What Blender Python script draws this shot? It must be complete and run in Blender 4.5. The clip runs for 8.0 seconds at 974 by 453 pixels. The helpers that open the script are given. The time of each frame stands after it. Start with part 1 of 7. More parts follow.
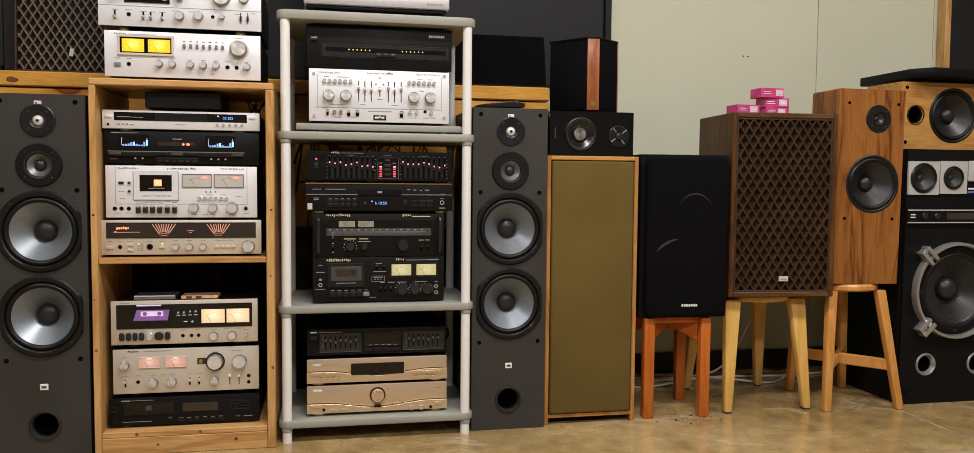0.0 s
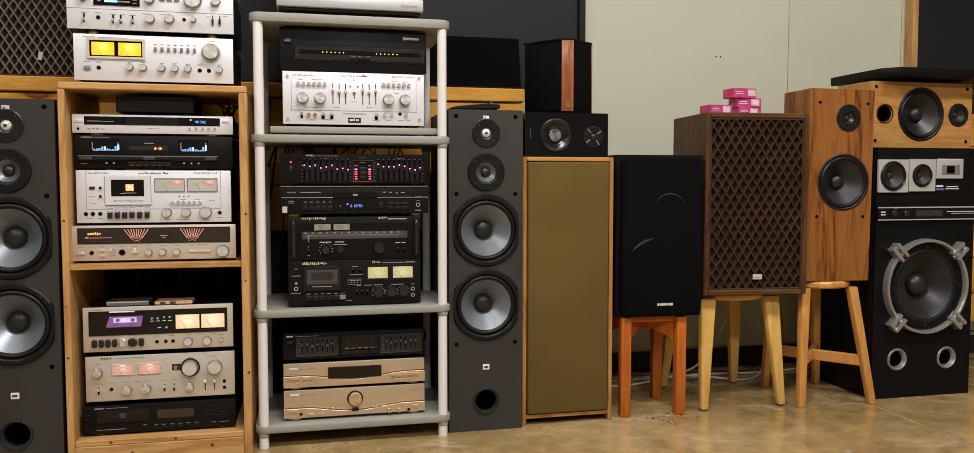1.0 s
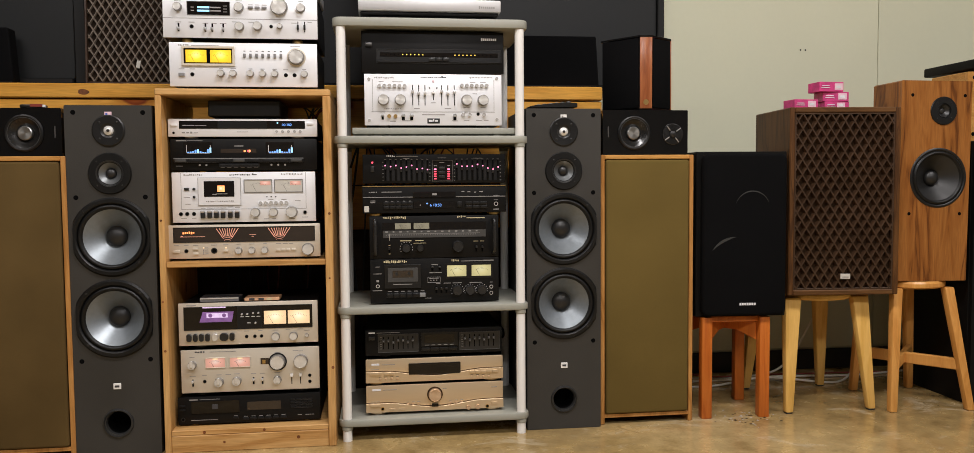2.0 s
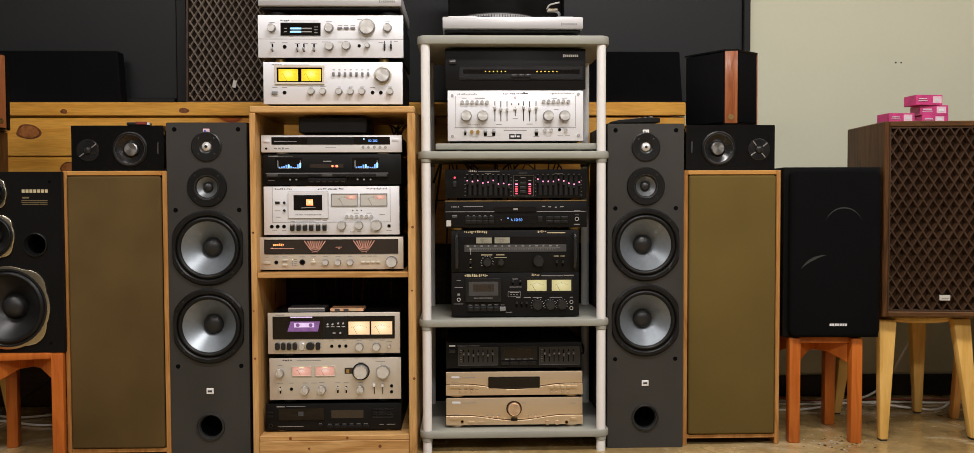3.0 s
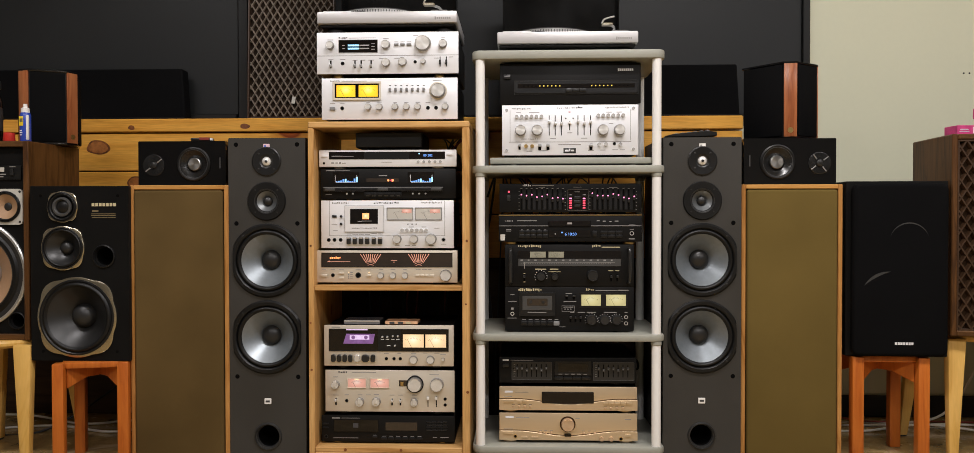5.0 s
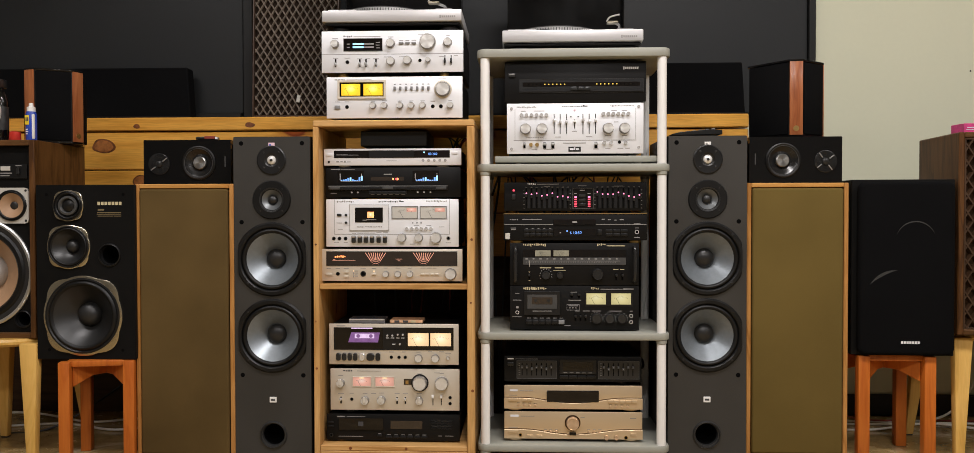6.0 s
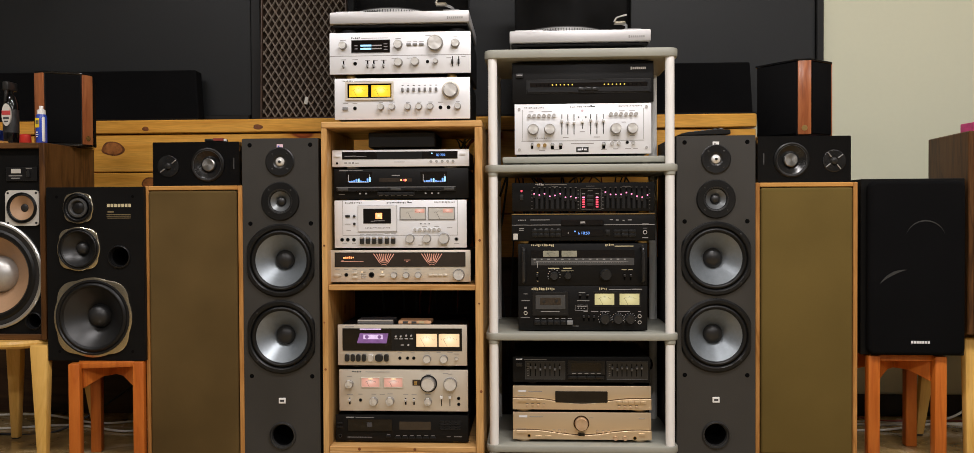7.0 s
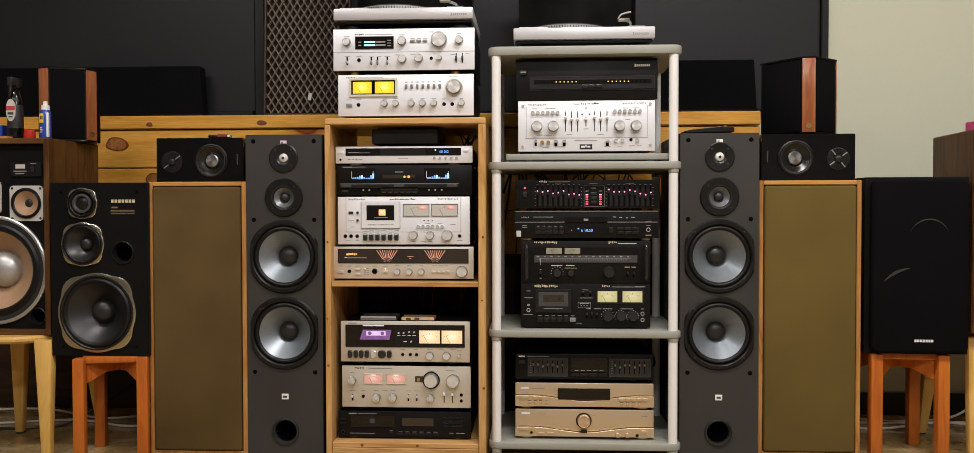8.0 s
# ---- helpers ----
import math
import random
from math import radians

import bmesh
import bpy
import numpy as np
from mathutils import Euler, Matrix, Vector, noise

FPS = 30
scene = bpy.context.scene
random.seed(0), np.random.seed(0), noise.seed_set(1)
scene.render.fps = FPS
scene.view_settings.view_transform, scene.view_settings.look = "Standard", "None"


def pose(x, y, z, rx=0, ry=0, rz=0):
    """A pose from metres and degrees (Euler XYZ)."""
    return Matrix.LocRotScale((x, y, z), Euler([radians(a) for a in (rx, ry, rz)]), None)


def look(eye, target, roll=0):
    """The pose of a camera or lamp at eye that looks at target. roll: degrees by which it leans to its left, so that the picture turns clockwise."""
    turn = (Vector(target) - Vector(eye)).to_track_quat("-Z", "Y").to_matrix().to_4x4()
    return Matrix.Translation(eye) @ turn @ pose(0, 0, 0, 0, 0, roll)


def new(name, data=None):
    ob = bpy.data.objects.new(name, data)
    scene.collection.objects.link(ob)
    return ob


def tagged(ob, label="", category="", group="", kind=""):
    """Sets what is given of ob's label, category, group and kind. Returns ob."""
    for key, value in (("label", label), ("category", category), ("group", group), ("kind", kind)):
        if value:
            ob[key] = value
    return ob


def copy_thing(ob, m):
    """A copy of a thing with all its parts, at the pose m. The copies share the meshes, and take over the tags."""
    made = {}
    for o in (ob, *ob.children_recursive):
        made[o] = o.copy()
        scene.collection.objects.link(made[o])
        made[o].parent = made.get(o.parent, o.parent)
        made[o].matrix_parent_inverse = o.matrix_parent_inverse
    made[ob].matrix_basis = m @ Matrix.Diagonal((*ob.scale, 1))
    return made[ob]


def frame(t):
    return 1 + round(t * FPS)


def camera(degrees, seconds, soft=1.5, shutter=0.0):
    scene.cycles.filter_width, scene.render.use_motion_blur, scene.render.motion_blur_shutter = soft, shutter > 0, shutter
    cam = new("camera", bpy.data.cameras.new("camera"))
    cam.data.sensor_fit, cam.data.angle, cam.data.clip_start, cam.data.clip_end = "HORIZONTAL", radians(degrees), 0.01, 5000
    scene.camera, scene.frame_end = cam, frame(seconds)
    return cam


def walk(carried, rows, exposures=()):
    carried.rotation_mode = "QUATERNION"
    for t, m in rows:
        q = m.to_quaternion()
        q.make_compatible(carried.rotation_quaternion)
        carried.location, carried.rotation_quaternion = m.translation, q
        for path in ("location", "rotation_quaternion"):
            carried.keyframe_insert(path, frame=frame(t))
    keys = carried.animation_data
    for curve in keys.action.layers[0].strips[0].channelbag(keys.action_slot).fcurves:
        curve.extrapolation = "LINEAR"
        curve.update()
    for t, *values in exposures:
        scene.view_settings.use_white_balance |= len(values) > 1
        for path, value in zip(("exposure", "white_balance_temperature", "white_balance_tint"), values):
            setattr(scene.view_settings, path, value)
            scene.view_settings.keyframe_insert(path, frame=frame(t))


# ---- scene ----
cam = camera(62.7, 8.0, 0.55)
PATH = [
    (0, (-0.149, -0.405, 0.81), (0.241, 1.553, 0.695), 0.5),
    (0.5, (-0.145, -0.405, 0.807), (0.3065, 1.540, 0.696), 0.4),
    (1, (-0.144, -0.408, 0.813), (0.3, 1.539, 0.7), 0.0),
    (1.5, (-0.148, -0.413, 0.814), (0.22, 1.549, 0.699), -0.5),
    (1.7, (-0.150, -0.416, 0.813), (0.176, 1.554, 0.696), -0.5),
    (2.8, (-0.153, -0.436, 0.804), (-0.069, 1.561, 0.722), -0.25),
    (3, (-0.153, -0.437, 0.801), (-0.097, 1.561, 0.734), -0.2),
    (3.5, (-0.16, -0.441, 0.804), (-0.156, 1.558, 0.752), -0.1),
    (4, (-0.16, -0.44, 0.805), (-0.193, 1.559, 0.766), -0.1),
    (4.5, (-0.16, -0.441, 0.802), (-0.219, 1.557, 0.771), -0.1),
    (6, (-0.162, -0.439, 0.805), (-0.246, 1.559, 0.767), -0.1),
    (6.5, (-0.166, -0.439, 0.801), (-0.257, 1.558, 0.767), -0.2),
    (7, (-0.167, -0.441, 0.801), (-0.267, 1.556, 0.768), -0.3),
    (7.5, (-0.168, -0.441, 0.798), (-0.273, 1.556, 0.765), -0.2),
    (8, (-0.167, -0.441, 0.804), (-0.275, 1.556, 0.761), -0.1),
]
walk(cam, [(t, look(eye, target, roll)) for t, eye, target, roll in PATH], exposures=[(0, 0.1), (8, 0.1)])

# ---- light ----
world = bpy.data.worlds.new("world")
world.use_nodes = True
world.node_tree.nodes["Background"].inputs[0].default_value = (0.9, 0.85, 0.75, 1)
world.node_tree.nodes["Background"].inputs[1].default_value = 0.02
scene.world = world


def ceiling_lamp(x, y, z, sx, sy, watts, colour=(1.0, 0.955, 0.95)):
    data = bpy.data.lights.new("ceiling_lamp", "AREA")
    data.shape, data.size, data.size_y, data.energy, data.color = "RECTANGLE", sx, sy, watts, colour
    ob = new("ceiling_lamp", data)
    ob.matrix_world = pose(x, y, z)
    return ob


for lx, watts in ((-2.0, 29), (0.3, 54), (2.6, 33)):
    ceiling_lamp(lx, 0.75, 2.93, 1.2, 0.25, watts)
    ceiling_lamp(lx, -1.5, 2.93, 1.2, 0.25, watts)

# ---- materials ----


def nodes_of(name):
    m = bpy.data.materials.new(name)
    m.use_nodes = True
    t = m.node_tree
    return m, t, t.nodes["Principled BSDF"]


def nd(t, kind, **vals):
    n = t.nodes.new(kind)
    for k, v in vals.items():
        n.inputs[k.replace("_", " ")].default_value = v
    return n


def coords(t, scale=(1, 1, 1), shift=True):
    c = t.nodes.new("ShaderNodeTexCoord")
    mp = t.nodes.new("ShaderNodeMapping")
    mp.inputs["Scale"].default_value = scale
    t.links.new(c.outputs["Object"], mp.inputs["Vector"])
    if shift:
        oi = t.nodes.new("ShaderNodeObjectInfo")
        mul = nd(t, "ShaderNodeMath")
        mul.operation = "MULTIPLY"
        mul.inputs[1].default_value = 17.0
        t.links.new(oi.outputs["Random"], mul.inputs[0])
        t.links.new(mul.outputs[0], mp.inputs["Location"])
    return mp.outputs["Vector"]


def ramp(t, src, stops):
    r = t.nodes.new("ShaderNodeValToRGB")
    e = r.color_ramp.elements
    while len(e) < len(stops):
        e.new(0.5)
    for el, (p, c) in zip(e, stops):
        el.position, el.color = p, (*c, 1) if len(c) == 3 else c
    t.links.new(src, r.inputs[0])
    return r.outputs[0]


def mixc(t, fac, a, b, mode="MIX"):
    n = t.nodes.new("ShaderNodeMix")
    n.data_type, n.blend_type = "RGBA", mode
    for s, v in ((0, fac), (6, a), (7, b)):
        if isinstance(v, (int, float)):
            n.inputs[s].default_value = v
        elif isinstance(v, tuple):
            n.inputs[s].default_value = (*v, 1)
        else:
            t.links.new(v, n.inputs[s])
    return n.outputs[2]


def plain(name, base, rough=0.5, metal=0.0, var=0.12, scale=6.0, fine=180.0, bump=0.05, coat=0.0, spec=0.5, stretch=(1, 1, 1)):
    """A surface with wear at two scales: soft blotches and a fine grain."""
    m, t, b = nodes_of(name)
    v = coords(t, stretch)
    big = nd(t, "ShaderNodeTexNoise", Scale=scale, Detail=4.0)
    small = nd(t, "ShaderNodeTexNoise", Scale=fine, Detail=2.0)
    t.links.new(v, big.inputs["Vector"])
    t.links.new(v, small.inputs["Vector"])
    dark = tuple(c * (1 - var) for c in base)
    lite = tuple(min(1, c * (1 + var)) for c in base)
    c1 = ramp(t, big.outputs[0], [(0.3, dark), (0.7, lite)])
    c2 = ramp(t, small.outputs[0], [(0.3, (1 - var / 2,) * 3), (0.7, (1, 1, 1))])
    t.links.new(mixc(t, 1.0, c1, c2, "MULTIPLY"), b.inputs["Base Color"])
    r = ramp(t, big.outputs[0], [(0.3, (max(0, rough - 0.06),) * 3), (0.75, (min(1, rough + 0.06),) * 3)])
    t.links.new(r, b.inputs["Roughness"])
    b.inputs["Metallic"].default_value = metal
    b.inputs["Coat Weight"].default_value = coat
    b.inputs["Coat Roughness"].default_value = 0.08
    b.inputs["Specular IOR Level"].default_value = spec
    if bump:
        bp = nd(t, "ShaderNodeBump", Strength=bump, Distance=0.002)
        t.links.new(small.outputs[0], bp.inputs["Height"])
        t.links.new(bp.outputs[0], b.inputs["Normal"])
    return m


def wood(name, dark, mid, lite, axis="X", rings=9.0, rough=0.45, knots=0.0, coat=0.0, grain=1.0, fibre=0.75):
    """Sawn timber or veneer with grain along one axis; knots gives the share of knots."""
    m, t, b = nodes_of(name)
    k = {"X": (0.12, 1, 1), "Y": (1, 0.12, 1), "Z": (1, 1, 0.12)}[axis]
    v = coords(t, tuple(s * rings for s in k))
    warp = nd(t, "ShaderNodeTexNoise", Scale=0.6, Detail=2.0)
    t.links.new(v, warp.inputs["Vector"])
    bands = nd(t, "ShaderNodeTexNoise", Scale=2.2, Detail=5.0, Distortion=0.9)
    t.links.new(v, bands.inputs["Vector"])
    rng = nd(t, "ShaderNodeMath")
    rng.operation = "PINGPONG"
    mul = nd(t, "ShaderNodeMath")
    mul.operation = "MULTIPLY"
    mul.inputs[1].default_value = 5.0 * grain
    t.links.new(bands.outputs[0], mul.inputs[0])
    t.links.new(mul.outputs[0], rng.inputs[0])
    rng.inputs[1].default_value = 1.0
    col = ramp(t, rng.outputs[0], [(0.0, dark), (0.35, mid), (1.0, lite)])
    vf = coords(t, tuple(s * 60 if s == 1 else 4 for s in k))
    fib = nd(t, "ShaderNodeTexNoise", Scale=4.0, Detail=3.0)
    t.links.new(vf, fib.inputs["Vector"])
    fc = ramp(t, fib.outputs[0], [(0.3, (0.72, 0.70, 0.66)), (0.65, (1, 1, 1))])
    col = mixc(t, fibre, col, fc, "MULTIPLY")
    blot = ramp(t, warp.outputs[0], [(0.3, (0.86, 0.84, 0.80)), (0.7, (1.05, 1.04, 1.02))])
    col = mixc(t, 0.8, col, blot, "MULTIPLY")
    if knots:
        kv = coords(t, {"X": (3.0, 0.2, 5.2), "Y": (5.2, 3.0, 5.2), "Z": (5.2, 5.2, 3.0)}[axis])
        sep = t.nodes.new("ShaderNodeSeparateXYZ")
        com = t.nodes.new("ShaderNodeCombineXYZ")
        add = nd(t, "ShaderNodeMath")
        t.links.new(kv, sep.inputs[0])
        t.links.new(sep.outputs[0], add.inputs[0])
        t.links.new(sep.outputs[1], add.inputs[1])
        t.links.new(add.outputs[0], com.inputs[0])
        t.links.new(sep.outputs[2], com.inputs[1])
        vo = nd(t, "ShaderNodeTexVoronoi", Scale=1.0)
        vo.voronoi_dimensions = "2D"
        wob = nd(t, "ShaderNodeTexNoise", Scale=5.0)
        t.links.new(kv, wob.inputs["Vector"])
        t.links.new(mixc(t, 0.06, com.outputs[0], wob.outputs[1]), vo.inputs["Vector"])
        ks = knots * 0.13
        ring = ramp(t, vo.outputs["Distance"], [(0.0, (0.30, 0.10, 0.04)), (ks * 0.55, (0.46, 0.20, 0.09)), (ks * 0.9, (0.30, 0.10, 0.04)), (ks * 1.15, (0.80, 0.66, 0.5)), (ks * 2.2, (1, 1, 1))])
        pick = ramp(t, vo.outputs["Color"], [(0.48, (0, 0, 0)), (0.49, (1, 1, 1))])
        col = mixc(t, pick, col, mixc(t, 1.0, col, ring, "MULTIPLY"))
    t.links.new(col, b.inputs["Base Color"])
    b.inputs["Roughness"].default_value = rough
    b.inputs["Coat Weight"].default_value = coat
    b.inputs["Coat Roughness"].default_value = 0.2
    b.inputs["Specular IOR Level"].default_value = 0.28
    bp = nd(t, "ShaderNodeBump", Strength=0.12, Distance=0.001)
    t.links.new(fib.outputs[0], bp.inputs["Height"])
    t.links.new(bp.outputs[0], b.inputs["Normal"])
    return m


def spun(name, base, rough=0.3, metal=1.0, aniso=0.75):
    """Metal or plastic turned on a lathe, whose gloss fans out from the middle."""
    m, t, b = nodes_of(name)
    tan = t.nodes.new("ShaderNodeTangent")
    tan.direction_type, tan.axis = "RADIAL", "Y"
    t.links.new(tan.outputs[0], b.inputs["Tangent"])
    nz = nd(t, "ShaderNodeTexNoise", Scale=90.0, Detail=2.0)
    t.links.new(coords(t), nz.inputs["Vector"])
    t.links.new(ramp(t, nz.outputs[0], [(0.3, tuple(c * 0.9 for c in base)), (0.7, base)]), b.inputs["Base Color"])
    b.inputs["Roughness"].default_value = rough
    b.inputs["Metallic"].default_value = metal
    b.inputs["Anisotropic"].default_value = aniso
    return m


def lit(name, colour, strength, spread=0.25, scale=60.0, core=None):
    """A lamp, display or backlit dial."""
    m, t, b = nodes_of(name)
    nz = nd(t, "ShaderNodeTexNoise", Scale=scale, Detail=2.0)
    t.links.new(coords(t), nz.inputs["Vector"])
    t.links.new(ramp(t, nz.outputs[0], [(0.3, tuple(c * (1 - spread) for c in colour)), (0.7, colour)]), b.inputs["Emission Color"])
    b.inputs["Emission Strength"].default_value = strength
    if core:
        # brighter round the bulb behind the dial
        tc = t.nodes.new("ShaderNodeTexCoord")
        mp = t.nodes.new("ShaderNodeMapping")
        mp.inputs["Location"].default_value = (-1.0, 0, -0.9)
        mp.inputs["Scale"].default_value = (2.0, 0, 1.5)
        gr = t.nodes.new("ShaderNodeTexGradient")
        gr.gradient_type = "SPHERICAL"
        t.links.new(tc.outputs["Generated"], mp.inputs["Vector"])
        t.links.new(mp.outputs["Vector"], gr.inputs["Vector"])
        t.links.new(ramp(t, gr.outputs[1], [(0.0, tuple(c * 0.75 for c in colour)), (0.45, colour), (1.0, core)]), b.inputs["Emission Color"])
    b.inputs["Base Color"].default_value = (*[c * 0.3 for c in colour], 1)
    b.inputs["Roughness"].default_value = 0.3
    return m


def cloth(name, base, weave=700.0, var=0.15, rough=0.95, spec=0.2):
    m, t, b = nodes_of(name)
    v = coords(t)
    big = nd(t, "ShaderNodeTexNoise", Scale=3.0, Detail=4.0)
    t.links.new(v, big.inputs["Vector"])
    w = nd(t, "ShaderNodeTexVoronoi", Scale=weave)
    t.links.new(v, w.inputs["Vector"])
    c1 = ramp(t, big.outputs[0], [(0.3, tuple(c * (1 - var) for c in base)), (0.7, tuple(c * (1 + var) for c in base))])
    c2 = ramp(t, w.outputs["Distance"], [(0.0, (1.1, 1.1, 1.1)), (0.7, (0.7, 0.7, 0.7))])
    t.links.new(mixc(t, 0.6, c1, c2, "MULTIPLY"), b.inputs["Base Color"])
    b.inputs["Roughness"].default_value = rough
    b.inputs["Specular IOR Level"].default_value = spec
    bp = nd(t, "ShaderNodeBump", Strength=0.3, Distance=0.001)
    t.links.new(w.outputs["Distance"], bp.inputs["Height"])
    t.links.new(bp.outputs[0], b.inputs["Normal"])
    return m


def concrete_floor(name):
    m, t, b = nodes_of(name)
    v = coords(t, shift=False)
    a = nd(t, "ShaderNodeTexNoise", Scale=1.6, Detail=6.0, Distortion=0.6)
    c = nd(t, "ShaderNodeTexNoise", Scale=9.0, Detail=6.0, Roughness=0.65)
    f = nd(t, "ShaderNodeTexNoise", Scale=120.0, Detail=3.0)
    for n in (a, c, f):
        t.links.new(v, n.inputs["Vector"])
    col = ramp(t, a.outputs[0], [(0.25, (0.275, 0.183, 0.072)), (0.5, (0.39, 0.27, 0.112)), (0.75, (0.50, 0.365, 0.175))])
    col = mixc(t, 0.8, col, ramp(t, c.outputs[0], [(0.28, (0.55, 0.50, 0.42)), (0.5, (1, 1, 1)), (0.66, (1.25, 1.25, 1.22)), (0.74, (1.7, 1.75, 1.8))]), "MULTIPLY")
    col = mixc(t, 0.5, col, ramp(t, f.outputs[0], [(0.35, (0.8, 0.8, 0.8)), (0.6, (1, 1, 1))]), "MULTIPLY")
    sc = nd(t, "ShaderNodeTexNoise", Scale=26.0, Detail=8.0, Roughness=0.7, Distortion=1.4)
    t.links.new(coords(t, (0.35, 1.6, 1), False), sc.inputs["Vector"])
    col = mixc(t, 0.9, col, ramp(t, sc.outputs[0], [(0.30, (0.66, 0.62, 0.55)), (0.42, (1, 1, 1)), (0.60, (1, 1, 1)), (0.70, (1.35, 1.36, 1.38))]), "MULTIPLY")
    # pale scuffs where the sealer is worn through, and dark hairline crazing
    sf = nd(t, "ShaderNodeTexNoise", Scale=4.5, Detail=10.0, Roughness=0.72, Distortion=0.8)
    t.links.new(coords(t, (0.8, 1.3, 1), False), sf.inputs["Vector"])
    worn = ramp(t, sf.outputs[0], [(0.56, (0, 0, 0)), (0.66, (0.75, 0.75, 0.75))])
    col = mixc(t, worn, col, (0.57, 0.47, 0.31))
    wv = nd(t, "ShaderNodeTexNoise", Scale=3.0, Detail=6.0)
    t.links.new(v, wv.inputs["Vector"])
    vo = nd(t, "ShaderNodeTexVoronoi", Scale=1.7)
    vo.feature = "DISTANCE_TO_EDGE"
    t.links.new(mixc(t, 0.25, v, wv.outputs[1]), vo.inputs["Vector"])
    crack = ramp(t, vo.outputs["Distance"], [(0.0, (0.62, 0.57, 0.5)), (0.006, (1, 1, 1))])
    gap = ramp(t, c.outputs[0], [(0.53, (0, 0, 0)), (0.60, (1, 1, 1))])
    col = mixc(t, gap, col, mixc(t, 1.0, col, crack, "MULTIPLY"))
    t.links.new(col, b.inputs["Base Color"])
    t.links.new(ramp(t, c.outputs[0], [(0.3, (0.10,) * 3), (0.7, (0.34,) * 3)]), b.inputs["Roughness"])
    b.inputs["Coat Weight"].default_value = 0.3
    b.inputs["Coat Roughness"].default_value = 0.12
    bp = nd(t, "ShaderNodeBump", Strength=0.08, Distance=0.004)
    t.links.new(c.outputs[0], bp.inputs["Height"])
    t.links.new(bp.outputs[0], b.inputs["Normal"])
    return m


FLOOR = concrete_floor("polished concrete")
CREAM = plain("cream wall paint", (0.61, 0.615, 0.46), 0.55, var=0.03, scale=1.5, fine=60, bump=0.03)
WALLS = plain("grey wall paint", (0.24, 0.23, 0.20), 0.7, var=0.05, scale=1.0)
CEIL = plain("ceiling paint", (0.42, 0.41, 0.38), 0.8, var=0.04)
BOARD = plain("charcoal board", (0.0113, 0.0125, 0.0132), 0.5, var=0.12, scale=2.0, fine=90, spec=0.3)
BOARDFRAME = plain("black board frame", (0.006, 0.0062, 0.006), 0.5, spec=0.3)
RUBBER = plain("black rubber", (0.015, 0.014, 0.014), 0.6)
PINE_X = wood("knotty pine plank", (0.73, 0.34, 0.052), (0.83, 0.41, 0.068), (0.88, 0.46, 0.088), "X", 5, 0.4, knots=1.0, coat=0.15)
PINE_Z = wood("upright pine", (0.46, 0.24, 0.075), (0.58, 0.33, 0.12), (0.66, 0.40, 0.16), "Z", 8, 0.45, knots=0.35, coat=0.1)
PINE_S = wood("pine shelf", (0.46, 0.24, 0.075), (0.58, 0.33, 0.12), (0.66, 0.40, 0.16), "X", 8, 0.45, knots=0.35, coat=0.1)
DARKWOOD = wood("dark brown boards", (0.030, 0.013, 0.006), (0.045, 0.021, 0.009), (0.06, 0.03, 0.013), "X", 7, 0.6)
WALNUT = wood("walnut veneer", (0.06, 0.024, 0.007), (0.10, 0.041, 0.011), (0.13, 0.056, 0.016), "Z", 16, 0.5)
WALNUT_X = wood("walnut trim", (0.09, 0.040, 0.013), (0.13, 0.060, 0.020), (0.16, 0.076, 0.027), "X", 16, 0.45)
OAK = wood("oiled oak veneer", (0.125, 0.040, 0.009), (0.28, 0.102, 0.021), (0.355, 0.143, 0.034), "Z", 9, 0.38, coat=0.05, grain=1.3)
MAPLE = wood("honey beech veneer", (0.48, 0.22, 0.055), (0.56, 0.28, 0.075), (0.61, 0.32, 0.095), "X", 10, 0.4, coat=0.05)
REDWOOD = wood("red stained stool wood", (0.43, 0.102, 0.012), (0.50, 0.130, 0.017), (0.55, 0.155, 0.022), "Z", 14, 0.4, coat=0.2, fibre=0.3)
BIRCH = wood("pale birch", (0.66, 0.385, 0.09), (0.72, 0.435, 0.115), (0.76, 0.475, 0.14), "Z", 12, 0.42, coat=0.1, fibre=0.25)
STOOLPINE = wood("lacquered pine stool", (0.57, 0.255, 0.058), (0.64, 0.305, 0.076), (0.69, 0.35, 0.095), "Z", 10, 0.4, knots=0.3, coat=0.2, fibre=0.3)
CHERRY = wood("cherry wood strip", (0.26, 0.075, 0.025), (0.34, 0.11, 0.04), (0.40, 0.145, 0.055), "Z", 14, 0.35, coat=0.4)
TEAK = wood("orange veneer edge", (0.36, 0.16, 0.04), (0.46, 0.215, 0.06), (0.52, 0.26, 0.08), "Z", 12, 0.4)
VINYL = plain("charcoal vinyl", (0.039, 0.0368, 0.033), 0.45, spec=0.35, var=0.08, fine=400, bump=0.12)
VINYLB = plain("black ash vinyl", (0.006, 0.0058, 0.0055), 0.5, spec=0.15, var=0.2, fine=300, bump=0.15, stretch=(1, 1, 0.1))
BAFFLE = plain("black baffle", (0.0045, 0.0044, 0.0043), 0.55, spec=0.14, var=0.15, fine=300, bump=0.1)
PLASTIC = plain("black plastic", (0.008, 0.008, 0.0083), 0.35, spec=0.4, var=0.1, bump=0.02)
